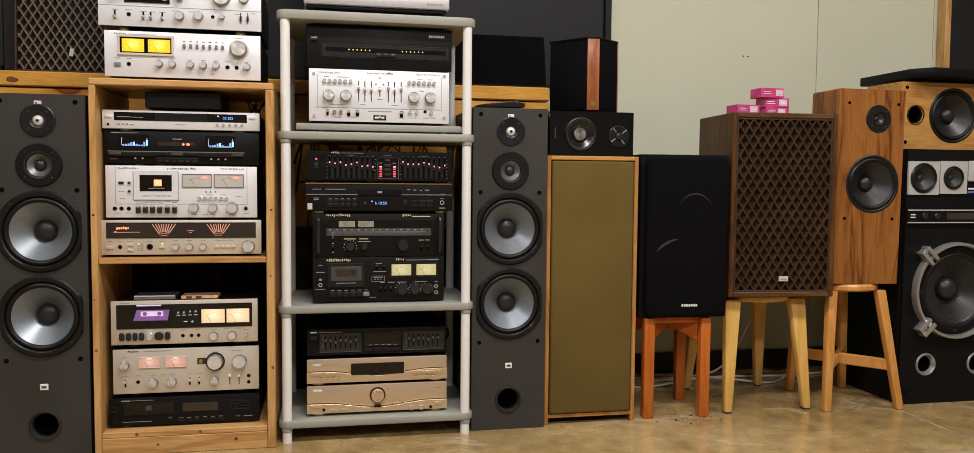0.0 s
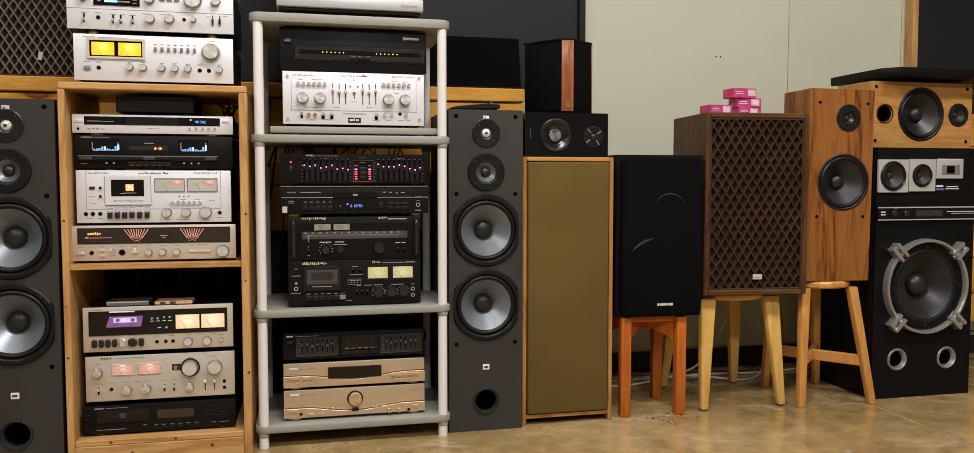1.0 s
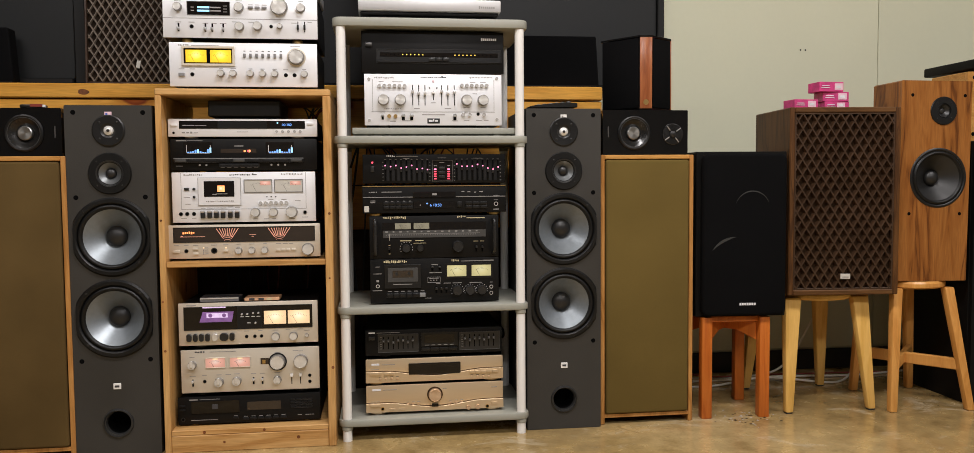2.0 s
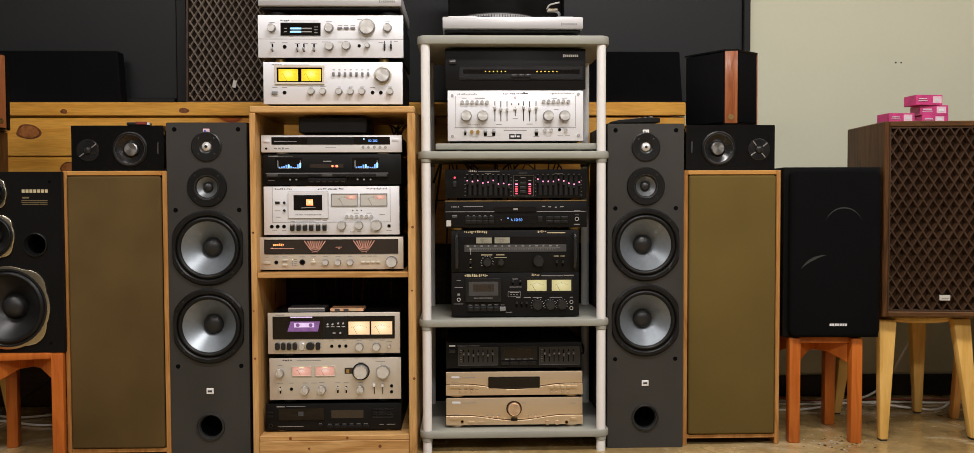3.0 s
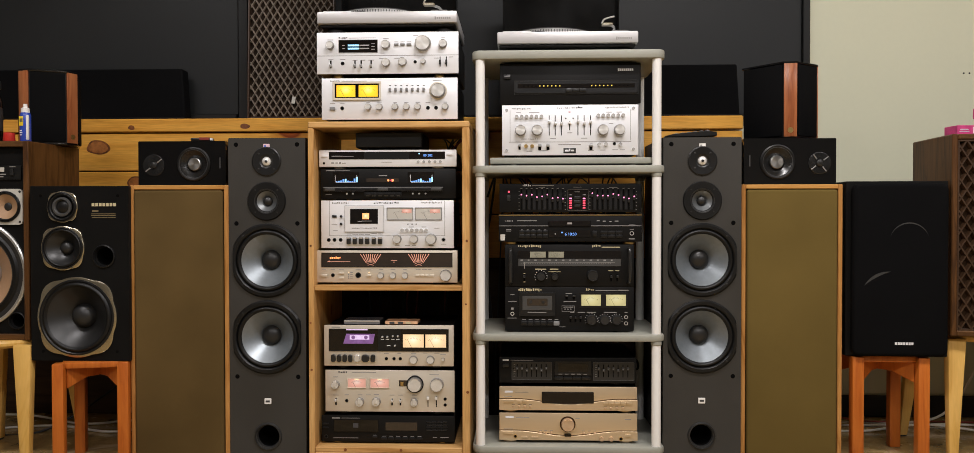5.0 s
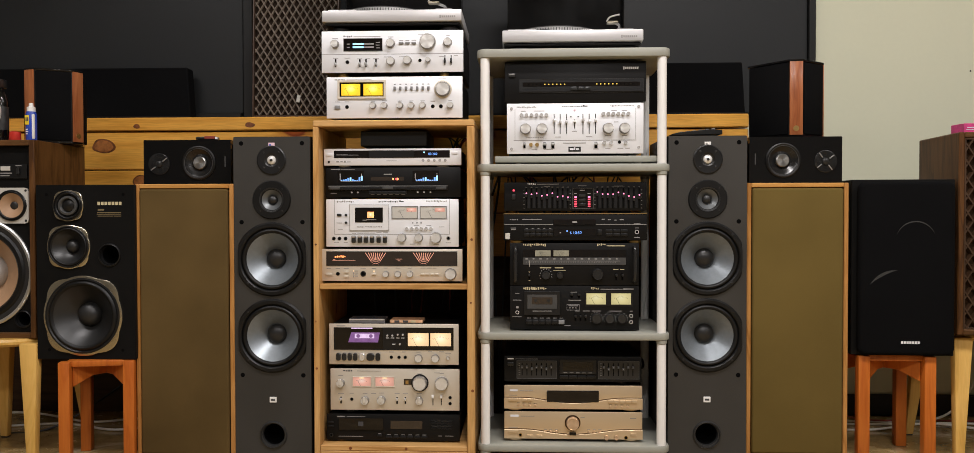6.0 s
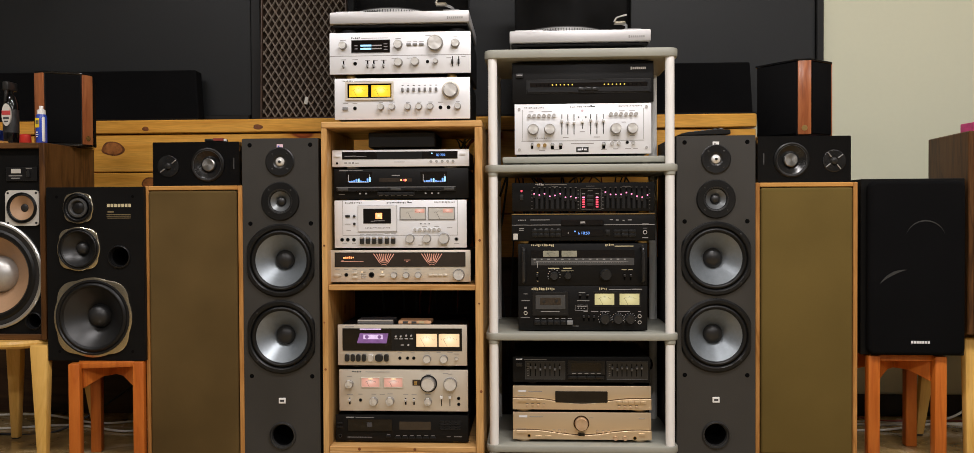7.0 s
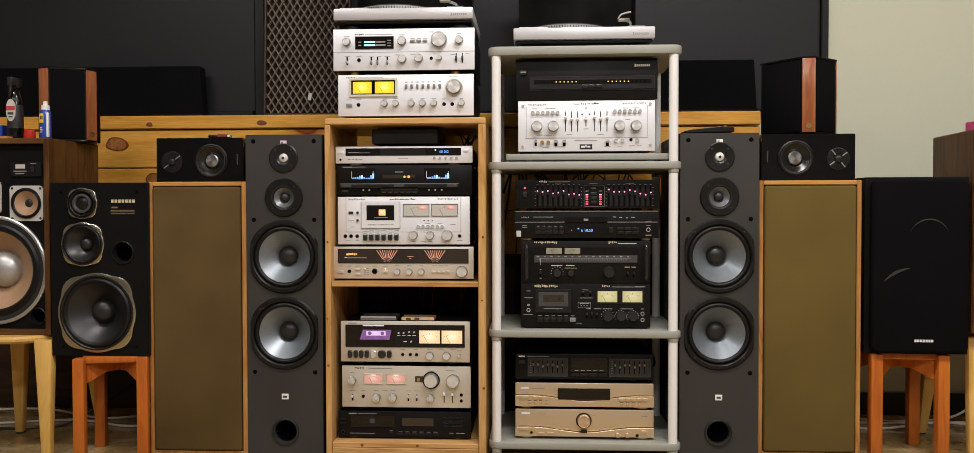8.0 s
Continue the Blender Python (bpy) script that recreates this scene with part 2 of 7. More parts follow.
GLOSS = plain("piano black lacquer", (0.004, 0.004, 0.0045), 0.06, var=0.1, bump=0, coat=0.1)
SURROUND = plain("rubber surround", (0.0055, 0.0055, 0.0055), 0.42, spec=0.3, bump=0.02)
CONE_P = spun("grey polypropylene cone", (0.22, 0.245, 0.265), 0.36, 0.55, 0.6)
CONE_M = spun("pale grey midrange cone", (0.15, 0.16, 0.165), 0.36, 0.5, 0.5)
DISC = spun("turned black disc", (0.03, 0.03, 0.03), 0.2, 0.6, 0.85)
CONE_B = spun("black paper cone", (0.013, 0.013, 0.013), 0.36, 0.0, 0.5)
CONE_N = plain("brown paper cone", (0.40, 0.245, 0.14), 0.6, var=0.12, fine=120)
CAP = plain("soft black dust cap", (0.016, 0.016, 0.016), 0.4, bump=0.02)
CAPS = spun("pale metal dust cap", (0.5, 0.49, 0.47), 0.4, 0.6, 0.3)
RINGM = plain("grey cast frame", (0.05, 0.05, 0.05), 0.35, metal=0.6, bump=0.03)
CHAMP = plain("champagne metal ring", (0.52, 0.47, 0.36), 0.25, metal=0.95, var=0.06, bump=0.02)
ALUR = spun("turned aluminium", (0.86, 0.85, 0.82), 0.28, 0.5, 0.8)
KNURL = plain("knurled knob flank", (0.30, 0.29, 0.275), 0.45, metal=0.6, fine=500, bump=0.3)
ALUD = spun("dull turned aluminium", (0.34, 0.34, 0.33), 0.35, 0.9)
TTSILV = plain("brushed turntable silver", (0.55, 0.54, 0.54), 0.4, metal=0.4, var=0.03, scale=3, fine=300, bump=0.02, stretch=(0.05, 1, 1))
ALUB = plain("bright cast aluminium", (0.52, 0.52, 0.50), 0.32, metal=0.75, var=0.08, bump=0.08)
ALU = plain("cast aluminium", (0.42, 0.42, 0.41), 0.4, metal=0.7, bump=0.1)
OLIVE = cloth("olive grille cloth", (0.142, 0.098, 0.029), 900, 0.14, spec=0.06)
# same olive cloth for the left column, with its shade put into the colour
OLIVE_SHADED = cloth("shaded olive grille cloth", (0.120, 0.078, 0.029), 900, 0.22, spec=0.06)
BLACKCLOTH = cloth("black grille cloth", (0.0042, 0.0042, 0.0046), 900, 0.25, spec=0.08)
BROWNCLOTH2 = cloth("warm brown grille cloth", (0.050, 0.027, 0.014), 600, 0.25)
FRAMEM = plain("satin black driver frame", (0.008, 0.008, 0.008), 0.36, spec=0.3, bump=0.02)
PLATEG = plain("pale grey driver plate", (0.44, 0.44, 0.42), 0.4, bump=0.03)
BROWNCLOTH = cloth("brown grille cloth", (0.026, 0.016, 0.010), 600, 0.2)
LATT = plain("brown moulded lattice", (0.048, 0.0235, 0.011), 0.42, var=0.25, scale=9)
LATTG = plain("grey brown lattice", (0.21, 0.168, 0.13), 0.5, var=0.2)
WHITE = plain("white powder coat", (0.80, 0.79, 0.76), 0.4, var=0.03, bump=0.02)
GREY = plain("grey green moulded plastic", (0.31, 0.31, 0.265), 0.5, var=0.05, fine=250, bump=0.06)
SILVER = plain("silver anodised face", (0.80, 0.80, 0.81), 0.42, metal=0.25, var=0.02, scale=3, fine=300, bump=0.02, stretch=(0.05, 1, 1))
SILVERB = plain("bright silver face", (0.81, 0.82, 0.845), 0.4, metal=0.2, var=0.02, scale=3, fine=300, bump=0.02, stretch=(0.05, 1, 1))
CHSILV = plain("warm champagne silver face", (0.68, 0.62, 0.52), 0.4, metal=0.35, var=0.03, scale=3, fine=300, bump=0.02, stretch=(0.05, 1, 1))
GOLD = plain("pale gold face", (0.72, 0.565, 0.375), 0.34, metal=0.65, var=0.03, scale=3, fine=300, bump=0.02, stretch=(0.05, 1, 1))
BRONZE = plain("bronze ring", (0.09, 0.045, 0.018), 0.35, metal=0.8)
GOLDR = spun("pale gold knob metal", (0.76, 0.56, 0.38), 0.35, 0.7)
BRASS = plain("brass foot", (0.62, 0.42, 0.16), 0.3, metal=0.9)
FACEB = plain("black anodised face", (0.0065, 0.0063, 0.0062), 0.44, spec=0.17, var=0.08, fine=300, bump=0.03, stretch=(0.05, 1, 1))
CHASSIS = plain("black steel case", (0.010, 0.010, 0.0105), 0.48, spec=0.24, var=0.1, fine=300, bump=0.08)
KNOBB = plain("black knob", (0.018, 0.018, 0.018), 0.3)
GLASS = plain("smoked display window", (0.007, 0.0055, 0.005), 0.08, var=0.1, bump=0, coat=0.2, spec=0.35)
GLASSBR = plain("brown smoked dial window", (0.035, 0.026, 0.020), 0.1, var=0.15, bump=0, coat=0.5)
HOLE = plain("dark opening", (0.003, 0.003, 0.003), 0.9, bump=0, spec=0.05)
DARKGREY = plain("dark grey plastic", (0.055, 0.055, 0.054), 0.4)
GREYBTN = plain("grey key", (0.20, 0.20, 0.20), 0.4)
INKG = plain("grey printed lettering", (0.30, 0.29, 0.28), 0.5, bump=0)
INKD = plain("dark printed lettering", (0.05, 0.05, 0.055), 0.5, bump=0)
INKDIM = plain("dim bronze small print", (0.20, 0.15, 0.075), 0.5, bump=0)
INKW = plain("white printed lettering", (0.72, 0.72, 0.74), 0.5, bump=0)
INKGOLD = plain("gold printed lettering", (0.60, 0.52, 0.32), 0.4, bump=0)
TINT = plain("tinted acrylic lid", (0.005, 0.005, 0.005), 0.15, var=0.1, bump=0, spec=0.25)
CABLE = plain("black cable", (0.012, 0.012, 0.013), 0.5, bump=0)
CABLEW = plain("white cable", (0.74, 0.72, 0.66), 0.45, bump=0)
CABLER = plain("dark red cable", (0.22, 0.03, 0.02), 0.5, bump=0)
PINK = plain("pink printed carton", (0.62, 0.055, 0.22), 0.45, var=0.25, scale=30)
PINKP = plain("pale pink label", (0.78, 0.55, 0.62), 0.5, var=0.1, scale=60)
AMBER = lit("amber backlit meter", (1.0, 0.60, 0.03), 1.15, 0.25, 30, (1.0, 0.92, 0.30))
WARMW = lit("warm backlit meter", (1.0, 0.70, 0.40), 0.9, 0.2, 30, (1.0, 0.92, 0.72))
PINKW = lit("pink backlit meter", (0.9, 0.46, 0.36), 0.62, 0.25, 30, (1.0, 0.85, 0.75))
OLDDIAL = plain("dull cream dial", (0.30, 0.29, 0.22), 0.3, var=0.15, scale=40, bump=0, coat=0.4)
CREAMW = lit("cream backlit meter", (0.80, 0.72, 0.36), 0.55, 0.2, 30, (0.92, 0.88, 0.55))
DIMMET = plain("pale meter dial", (0.55, 0.53, 0.48), 0.25, var=0.06, bump=0, coat=0.5)
BLUE = lit("blue display digit", (0.18, 0.40, 1.0), 1.4, 0.3)
CYAN = lit("cyan level bar", (0.35, 0.72, 1.0), 1.5, 0.2)
REDL = lit("red lamp", (1.0, 0.08, 0.13), 1.6, 0.1)
PINKL = lit("magenta slider lamp", (1.0, 0.24, 0.46), 2.2, 0.1)
YELL = lit("yellow level lamp", (1.0, 0.74, 0.12), 1.1, 0.1)
ORANGE = lit("orange lamp", (1.0, 0.30, 0.10), 2.0, 0.1)
FANL = lit("salmon meter scale", (1.0, 0.46, 0.32), 0.65, 0.3)
PURPLE = lit("violet lit cassette", (0.42, 0.20, 0.55), 0.35, 0.5, 80)
LILAC = lit("lilac lit label", (0.78, 0.58, 0.86), 0.9, 0.3, 120)
SODIUM = lit("red lit cassette", (1.0, 0.28, 0.10), 3.0, 0.5, 80)
MIRROR = plain("chrome", (0.82, 0.82, 0.81), 0.22, metal=0.6, var=0.03, bump=0)

# ---- mesh helpers ----


def part(name, bm, material, parent=None, label="", m=None, smooth=True):
    """Links a bmesh as one mesh object under a thing or a part."""
    me = bpy.data.meshes.new(name)
    bmesh.ops.recalc_face_normals(bm, faces=bm.faces)
    bm.to_mesh(me)
    bm.free()
    me.materials.append(material)
    if smooth:
        me.shade_smooth()
        me.set_sharp_from_angle(angle=radians(35))
    ob = new(name, me)
    if m is not None:
        ob.matrix_basis = m
    if parent is not None:
        ob.parent = parent
    if label:
        ob["label"] = label
    return ob


def thing(name, m, label, category, group=""):
    ob = new(name)
    ob.empty_display_size = 0.05
    ob.matrix_basis = m
    return tagged(ob, label, category, group)


def box(x0, x1, y0, y1, z0, z1, bevel=0.002, segs=1, bm=None):
    own = bmesh.new()
    bmesh.ops.create_cube(own, size=1)
    bmesh.ops.transform(own, matrix=Matrix.Translation(((x0 + x1) / 2, (y0 + y1) / 2, (z0 + z1) / 2)) @ Matrix.Diagonal((abs(x1 - x0), abs(y1 - y0), abs(z1 - z0), 1)), verts=own.verts)
    if bevel:
        bevel = min(bevel, 0.45 * min(abs(x1 - x0), abs(y1 - y0), abs(z1 - z0)))
        bmesh.ops.bevel(own, geom=own.edges[:], offset=bevel, segments=segs, affect="EDGES", profile=0.5)
    return join(bm, own)


def join(bm, own):
    if bm is None:
        return own
    me = bpy.data.meshes.new("tmp")
    own.to_mesh(me)
    own.free()
    bm.from_mesh(me)
    bpy.data.meshes.remove(me)
    return bm


def lathe(profile, cx=0.0, cz=0.0, y=0.0, n=40, bm=None, axis="Y", closed=False):
    """Turns (radius, depth) pairs about an axis; depth grows away from the viewer."""
    own = bmesh.new()
    rings = []
    for r, d in profile:
        if r < 1e-6:
            p = (cx, y + d, cz) if axis == "Y" else (cx, y, cz + d)
            rings.append([own.verts.new(p)])
        else:
            ring = []
            for i in range(n):
                a = 2 * math.pi * i / n
                if axis == "Y":
                    ring.append(own.verts.new((cx + r * math.cos(a), y + d, cz + r * math.sin(a))))
                else:
                    ring.append(own.verts.new((cx + r * math.cos(a), y + r * math.sin(a), cz + d)))
            rings.append(ring)
    pairs = list(zip(rings, rings[1:])) + ([(rings[-1], rings[0])] if closed else [])
    for a, b in pairs:
        for i in range(n):
            j = (i + 1) % n
            q = [a[i % len(a)], a[j % len(a)], b[j % len(b)], b[i % len(b)]]
            q = list(dict.fromkeys(q))
            if len(q) > 2:
                own.faces.new(q)
    return join(bm, own)


def prism(outline, y0, y1, bevel=0.0, bm=None, segs=1):
    """Pushes an (x, z) outline from y0 to y1."""
    own = bmesh.new()
    f = own.faces.new([own.verts.new((x, y0, z)) for x, z in outline])
    ex = bmesh.ops.extrude_face_region(own, geom=[f])
    bmesh.ops.translate(own, vec=(0, y1 - y0, 0), verts=[v for v in ex["geom"] if isinstance(v, bmesh.types.BMVert)])
    if bevel:
        bmesh.ops.recalc_face_normals(own, faces=own.faces)
        bmesh.ops.bevel(own, geom=[e for e in own.edges if len(e.link_faces) == 2 and e.calc_face_angle() > 0.5], offset=bevel, segments=segs, affect="EDGES", profile=0.5)
    return join(bm, own)


def slab(outline, z0, z1, bevel=0.0, segs=2):
    """Pushes an (x, y) outline from z0 to z1."""
    own = bmesh.new()
    f = own.faces.new([own.verts.new((x, y, z0)) for x, y in outline])
    ex = bmesh.ops.extrude_face_region(own, geom=[f])
    bmesh.ops.translate(own, vec=(0, 0, z1 - z0), verts=[v for v in ex["geom"] if isinstance(v, bmesh.types.BMVert)])
    if bevel:
        bmesh.ops.recalc_face_normals(own, faces=own.faces)
        bmesh.ops.bevel(own, geom=[e for e in own.edges if e.calc_face_angle() > 0.9], offset=bevel, segments=segs, affect="EDGES", profile=0.5)
    return own


def round_rect(x0, x1, z0, z1, r, n=5):
    pts = []
    for cx, cz, a0 in ((x1 - r, z1 - r, 0), (x0 + r, z1 - r, 90), (x0 + r, z0 + r, 180), (x1 - r, z0 + r, 270)):
        for i in range(n + 1):
            a = radians(a0 + 90 * i / n)
            pts.append((cx + r * math.cos(a), cz + r * math.sin(a)))
    return pts


def tube(points, r, n=8, bm=None):
    """A round cable through a smooth line of points."""
    own = bmesh.new()
    pts = [Vector(p) for p in points]
    fine = []
    for i in range(len(pts) - 1):
        p0, p1, p2, p3 = pts[max(i - 1, 0)], pts[i], pts[i + 1], pts[min(i + 2, len(pts) - 1)]
        for s in range(8):
            u = s / 8
            fine.append(0.5 * (2 * p1 + (p2 - p0) * u + (2 * p0 - 5 * p1 + 4 * p2 - p3) * u * u + (3 * p1 - p0 - 3 * p2 + p3) * u ** 3))
    fine.append(pts[-1])
    rings = []
    for i, p in enumerate(fine):
        d = (fine[min(i + 1, len(fine) - 1)] - fine[max(i - 1, 0)]).normalized()
        side = d.cross(Vector((0.13, 0.21, 0.97))).normalized()
        up = side.cross(d)
        rings.append([own.verts.new(p + r * (math.cos(2 * math.pi * k / n) * side + math.sin(2 * math.pi * k / n) * up)) for k in range(n)])
    for a, b in zip(rings, rings[1:]):
        for k in range(n):
            own.faces.new((a[k], a[(k + 1) % n], b[(k + 1) % n], b[k]))
    own.faces.new(rings[0])
    own.faces.new(rings[-1])
    return join(bm, own)


def beam(a, b, wa, wb, bevel=0.004, depth=None):
    """A straight leg from a to b, wa wide at a and wb at b."""
    own = bmesh.new()
    a, b = Vector(a), Vector(b)
    da, db = (depth or (wa, wb))
    va = [own.verts.new(a + Vector((sx * wa / 2, sy * da / 2, 0))) for sx, sy in ((-1, -1), (1, -1), (1, 1), (-1, 1))]
    vb = [own.verts.new(b + Vector((sx * wb / 2, sy * db / 2, 0))) for sx, sy in ((-1, -1), (1, -1), (1, 1), (-1, 1))]
    own.faces.new(va)
    own.faces.new(vb)
    for i in range(4):
        own.faces.new((va[i], va[(i + 1) % 4], vb[(i + 1) % 4], vb[i]))
    bmesh.ops.recalc_face_normals(own, faces=own.faces)
    bmesh.ops.bevel(own, geom=own.edges[:], offset=bevel, segments=2, affect="EDGES", profile=0.5)
    return own


def structure(name, bm, material, label, category):
    return tagged(part(name, bm, material, None), label, category, kind="structure")


# ---- room ----
WALL_Y = 2.76
XL, XR, YB, TOP = -4.6, 4.6, -4.2, 2.95
ground = structure("floor", box(XL, XR, YB, WALL_Y, -0.1, 0, 0), FLOOR, "polished tan concrete floor with worn mottled patches", "floor")
part("control_joint", box(1.857, 1.862, YB + 0.01, 2.06, -0.001, 0.0006, 0), plain("pale joint filler", (0.46, 0.365, 0.22), 0.35, var=0.45, scale=14), ground, "pale straight joint line")
structure("ceiling", box(XL, XR, YB, WALL_Y, TOP, TOP + 0.1, 0), CEIL, "plain pale ceiling above the room", "ceiling")
structure("wall_south", box(XL, XR, YB - 0.1, YB, -0.1, TOP, 0), WALLS, "plain grey wall behind the viewer", "wall")
structure("wall_west", box(XL - 0.1, XL, YB, WALL_Y, -0.1, TOP, 0), WALLS, "plain grey side wall", "wall")
structure("wall_east", box(XR, XR + 0.1, YB, WALL_Y, -0.1, TOP, 0), WALLS, "plain grey side wall", "wall")
wall_n = structure("wall_north", box(XL, XR, WALL_Y, WALL_Y + 0.12, -0.1, TOP, 0), CREAM, "cream painted panel wall with fine upright seams", "wall")
for k, (a, b) in enumerate(((0.2, 1.932), (1.935, 2.505), (2.508, 4.4))):
    part("wall_panel", box(a, b, WALL_Y - 0.006, WALL_Y - 0.0005, 0.09, TOP - 0.01, 0.0015), CREAM, wall_n)
for kx in (1.585, 1.607):
    part("wall_fixing", lathe([(0, -0.001), (0.003, -0.001), (0.004, 0.001)], kx, 1.347, WALL_Y - 0.0062, 12), RUBBER, wall_n)
structure("baseboard", box(0.72, 4.4, WALL_Y - 0.018, WALL_Y - 0.0065, 0.001, 0.085, 0.003), RUBBER, "black rubber skirting along the cream wall", "baseboard")

# pine dado with a ledge
KNOT2 = plain("red brown knot heart", (0.36, 0.13, 0.034), 0.4, var=0.35, scale=60, fine=220)
dado = structure("pine_dado", box(-4.4, 0.69, 2.645, 2.72, 0.60, 1.10, 0.002), DARKWOOD, "knotty pine plank partition with a top ledge", "wall panelling")
PLANKS = [(0.632, 0.796), (0.800, 0.966), (0.970, 1.115)]
XCUTS = [-4.4, -2.6, 0.697]
for z0, z1 in PLANKS:
    for a, b in zip(XCUTS, XCUTS[1:]):
        part("plank", box(a + 0.001, b - 0.001, 2.622, 2.6445, z0, z1, 0.003), PINE_X, dado)
for a, b in zip(XCUTS, XCUTS[1:]):
    part("ledge_board", box(a + 0.001, b - 0.001, 2.612, 2.74, 1.119, 1.171, 0.004), PINE_X, dado)
KNOT = plain("dark pine knot", (0.20, 0.062, 0.016), 0.45, var=0.55, scale=45, fine=220)
for kx, kz, ka, kb, ky in ((-1.788, 1.062, 0.046, 0.029, 2.622), (-1.651, 1.137, 0.013, 0.009, 2.612), (-1.206, 1.140, 0.019, 0.010, 2.612), (-1.64, 0.925, 0.032, 0.026, 2.622), (0.42, 1.05, 0.02, 0.012, 2.622), (-0.30, 1.14, 0.012, 0.008, 2.612)):
    for f, mt, pr in ((1.0, KNOT, 0.0004), (0.80, DARKWOOD, 0.0007)):
        own = bmesh.new()
        own.faces.new([own.verts.new((kx + f * ka * (1 + 0.09 * math.sin(3 * a + kx * 9)) * math.cos(a), ky - pr, kz + f * kb * (1 + 0.08 * math.cos(2 * a + kz * 7)) * math.sin(a))) for a in [2 * math.pi * k / 28 for k in range(28)]])
        ex = bmesh.ops.extrude_face_region(own, geom=own.faces[:])
        bmesh.ops.translate(own, vec=(0, 0.003, 0), verts=[v for v in ex["geom"] if isinstance(v, bmesh.types.BMVert)])
        if f == 1.0 or ka > 0.025:
            part("knot", own, mt if f == 1.0 else KNOT2, dado, "dark oval knot")
        else:
            own.free()
# set-back boards below the lowest plank, much darker than the pine
structure("wall_lower", box(-4.4, 0.685, 2.70, 2.755, 0.001, 0.598, 0.002), DARKWOOD, "dark brown board wall set back below the pine planks", "wall panelling")
dado2 = structure("pine_dado_east", box(2.62, 4.4, 2.66, 2.72, 0.17, 1.10, 0.002), DARKWOOD, "pine plank partition beside the cream wall", "wall panelling")
for z0, z1 in [(0.172, 0.30), (0.304, 0.465), (0.469, 0.63)] + PLANKS:
    part("plank", box(2.62, 4.4, 2.632, 2.6585, z0, z1, 0.003), PINE_X, dado2)
structure("trim", box(2.522, 2.552, 2.70, 2.753, 1.0, TOP - 0.02, 0.004), PINE_Z, "upright pine batten edging a black board", "trim")
structure("board_east", box(2.554, 4.4, 2.715, 2.753, 1.11, TOP - 0.05, 0.004), BOARD, "large matt charcoal wall board", "wall board")
bd = structure("board_north", box(-1.222, 0.954, 2.735, 2.753, 1.19, TOP - 0.05, 0.002), BOARD, "large matt charcoal wall board in a black frame", "wall board")
part("board_frame", box(0.955, 0.982, 2.72, 2.753, 1.175, TOP - 0.02, 0.003), BOARDFRAME, bd)
part("board_frame", box(-1.268, -1.226, 2.715, 2.753, 1.175, TOP - 0.02, 0.004), BOARDFRAME, bd)
part("bottom_rail", box(-1.225, 0.954, 2.722, 2.753, 1.172, 1.189, 0.003), BOARDFRAME, bd)
bw = structure("board_west", box(-4.4, -1.271, 2.73, 2.753, 1.20, TOP - 0.05, 0.002), BOARD, "large matt charcoal wall board", "wall board")
part("bottom_rail", box(-4.4, -1.271, 2.70, 2.753, 1.172, 1.199, 0.003), BOARDFRAME, bw)

# ---- loudspeaker parts ----


def bored(x0, x1, z0, z1, y0, y1, holes, bevel=0.0, bm=None):
    """A board from y0 to y1 with round holes (x, z, radius) cut through it."""
    own = bmesh.new()
    loops = [round_rect(x0, x1, z0, z1, bevel or 0.0005, 2)]
    for cx, cz, r in holes:
        loops.append([(cx + r * math.cos(2 * math.pi * k / 48), cz + r * math.sin(2 * math.pi * k / 48)) for k in range(48)])
    edges = []
    for lp in loops:
        vs = [own.verts.new((x, y0, z)) for x, z in lp]
        edges += [own.edges.new((vs[k], vs[(k + 1) % len(vs)])) for k in range(len(vs))]
    bmesh.ops.triangle_fill(own, use_beauty=True, edges=edges, normal=(0, -1, 0))
    ex = bmesh.ops.extrude_face_region(own, geom=own.faces[:])
    bmesh.ops.translate(own, vec=(0, y1 - y0, 0), verts=[v for v in ex["geom"] if isinstance(v, bmesh.types.BMVert)])
    return join(bm, own)


def carcass(w, d, h, y0=0.0, t=0.016, bevel=0.002):
    """An open-fronted cabinet shell: sides, top, bottom and back in one mesh."""
    bm = box(-w / 2, -w / 2 + t, y0, d, 0, h, bevel)
    bm = box(w / 2 - t, w / 2, y0, d, 0, h, bevel, bm=bm)
    bm = box(-w / 2 + t * 0.9, w / 2 - t * 0.9, y0, d, h - t, h - 0.0002, bevel, bm=bm)
    bm = box(-w / 2 + t * 0.9, w / 2 - t * 0.9, y0, d, 0.0002, t, bevel, bm=bm)
    return box(-w / 2 + t * 0.9, w / 2 - t * 0.9, d - t, d - 0.0005, t * 0.9, h - t * 0.9, 0, bm=bm)


def screw(parent, x, z, y=0.0, r=0.004):
    part("screw", lathe([(0, -0.001), (r * 0.5, -0.0012), (r, -0.0005), (r, 0.002)], x, z, y, 12), KNOBB, parent)


def peg_hole(parent, x, z, r=0.0055, y=0.0):
    part("grille_socket", lathe([(r, 0.0003), (r * 0.96, -0.0005), (r * 0.6, -0.0004), (0, -0.0003)], x, z, y, 16), HOLE, parent)


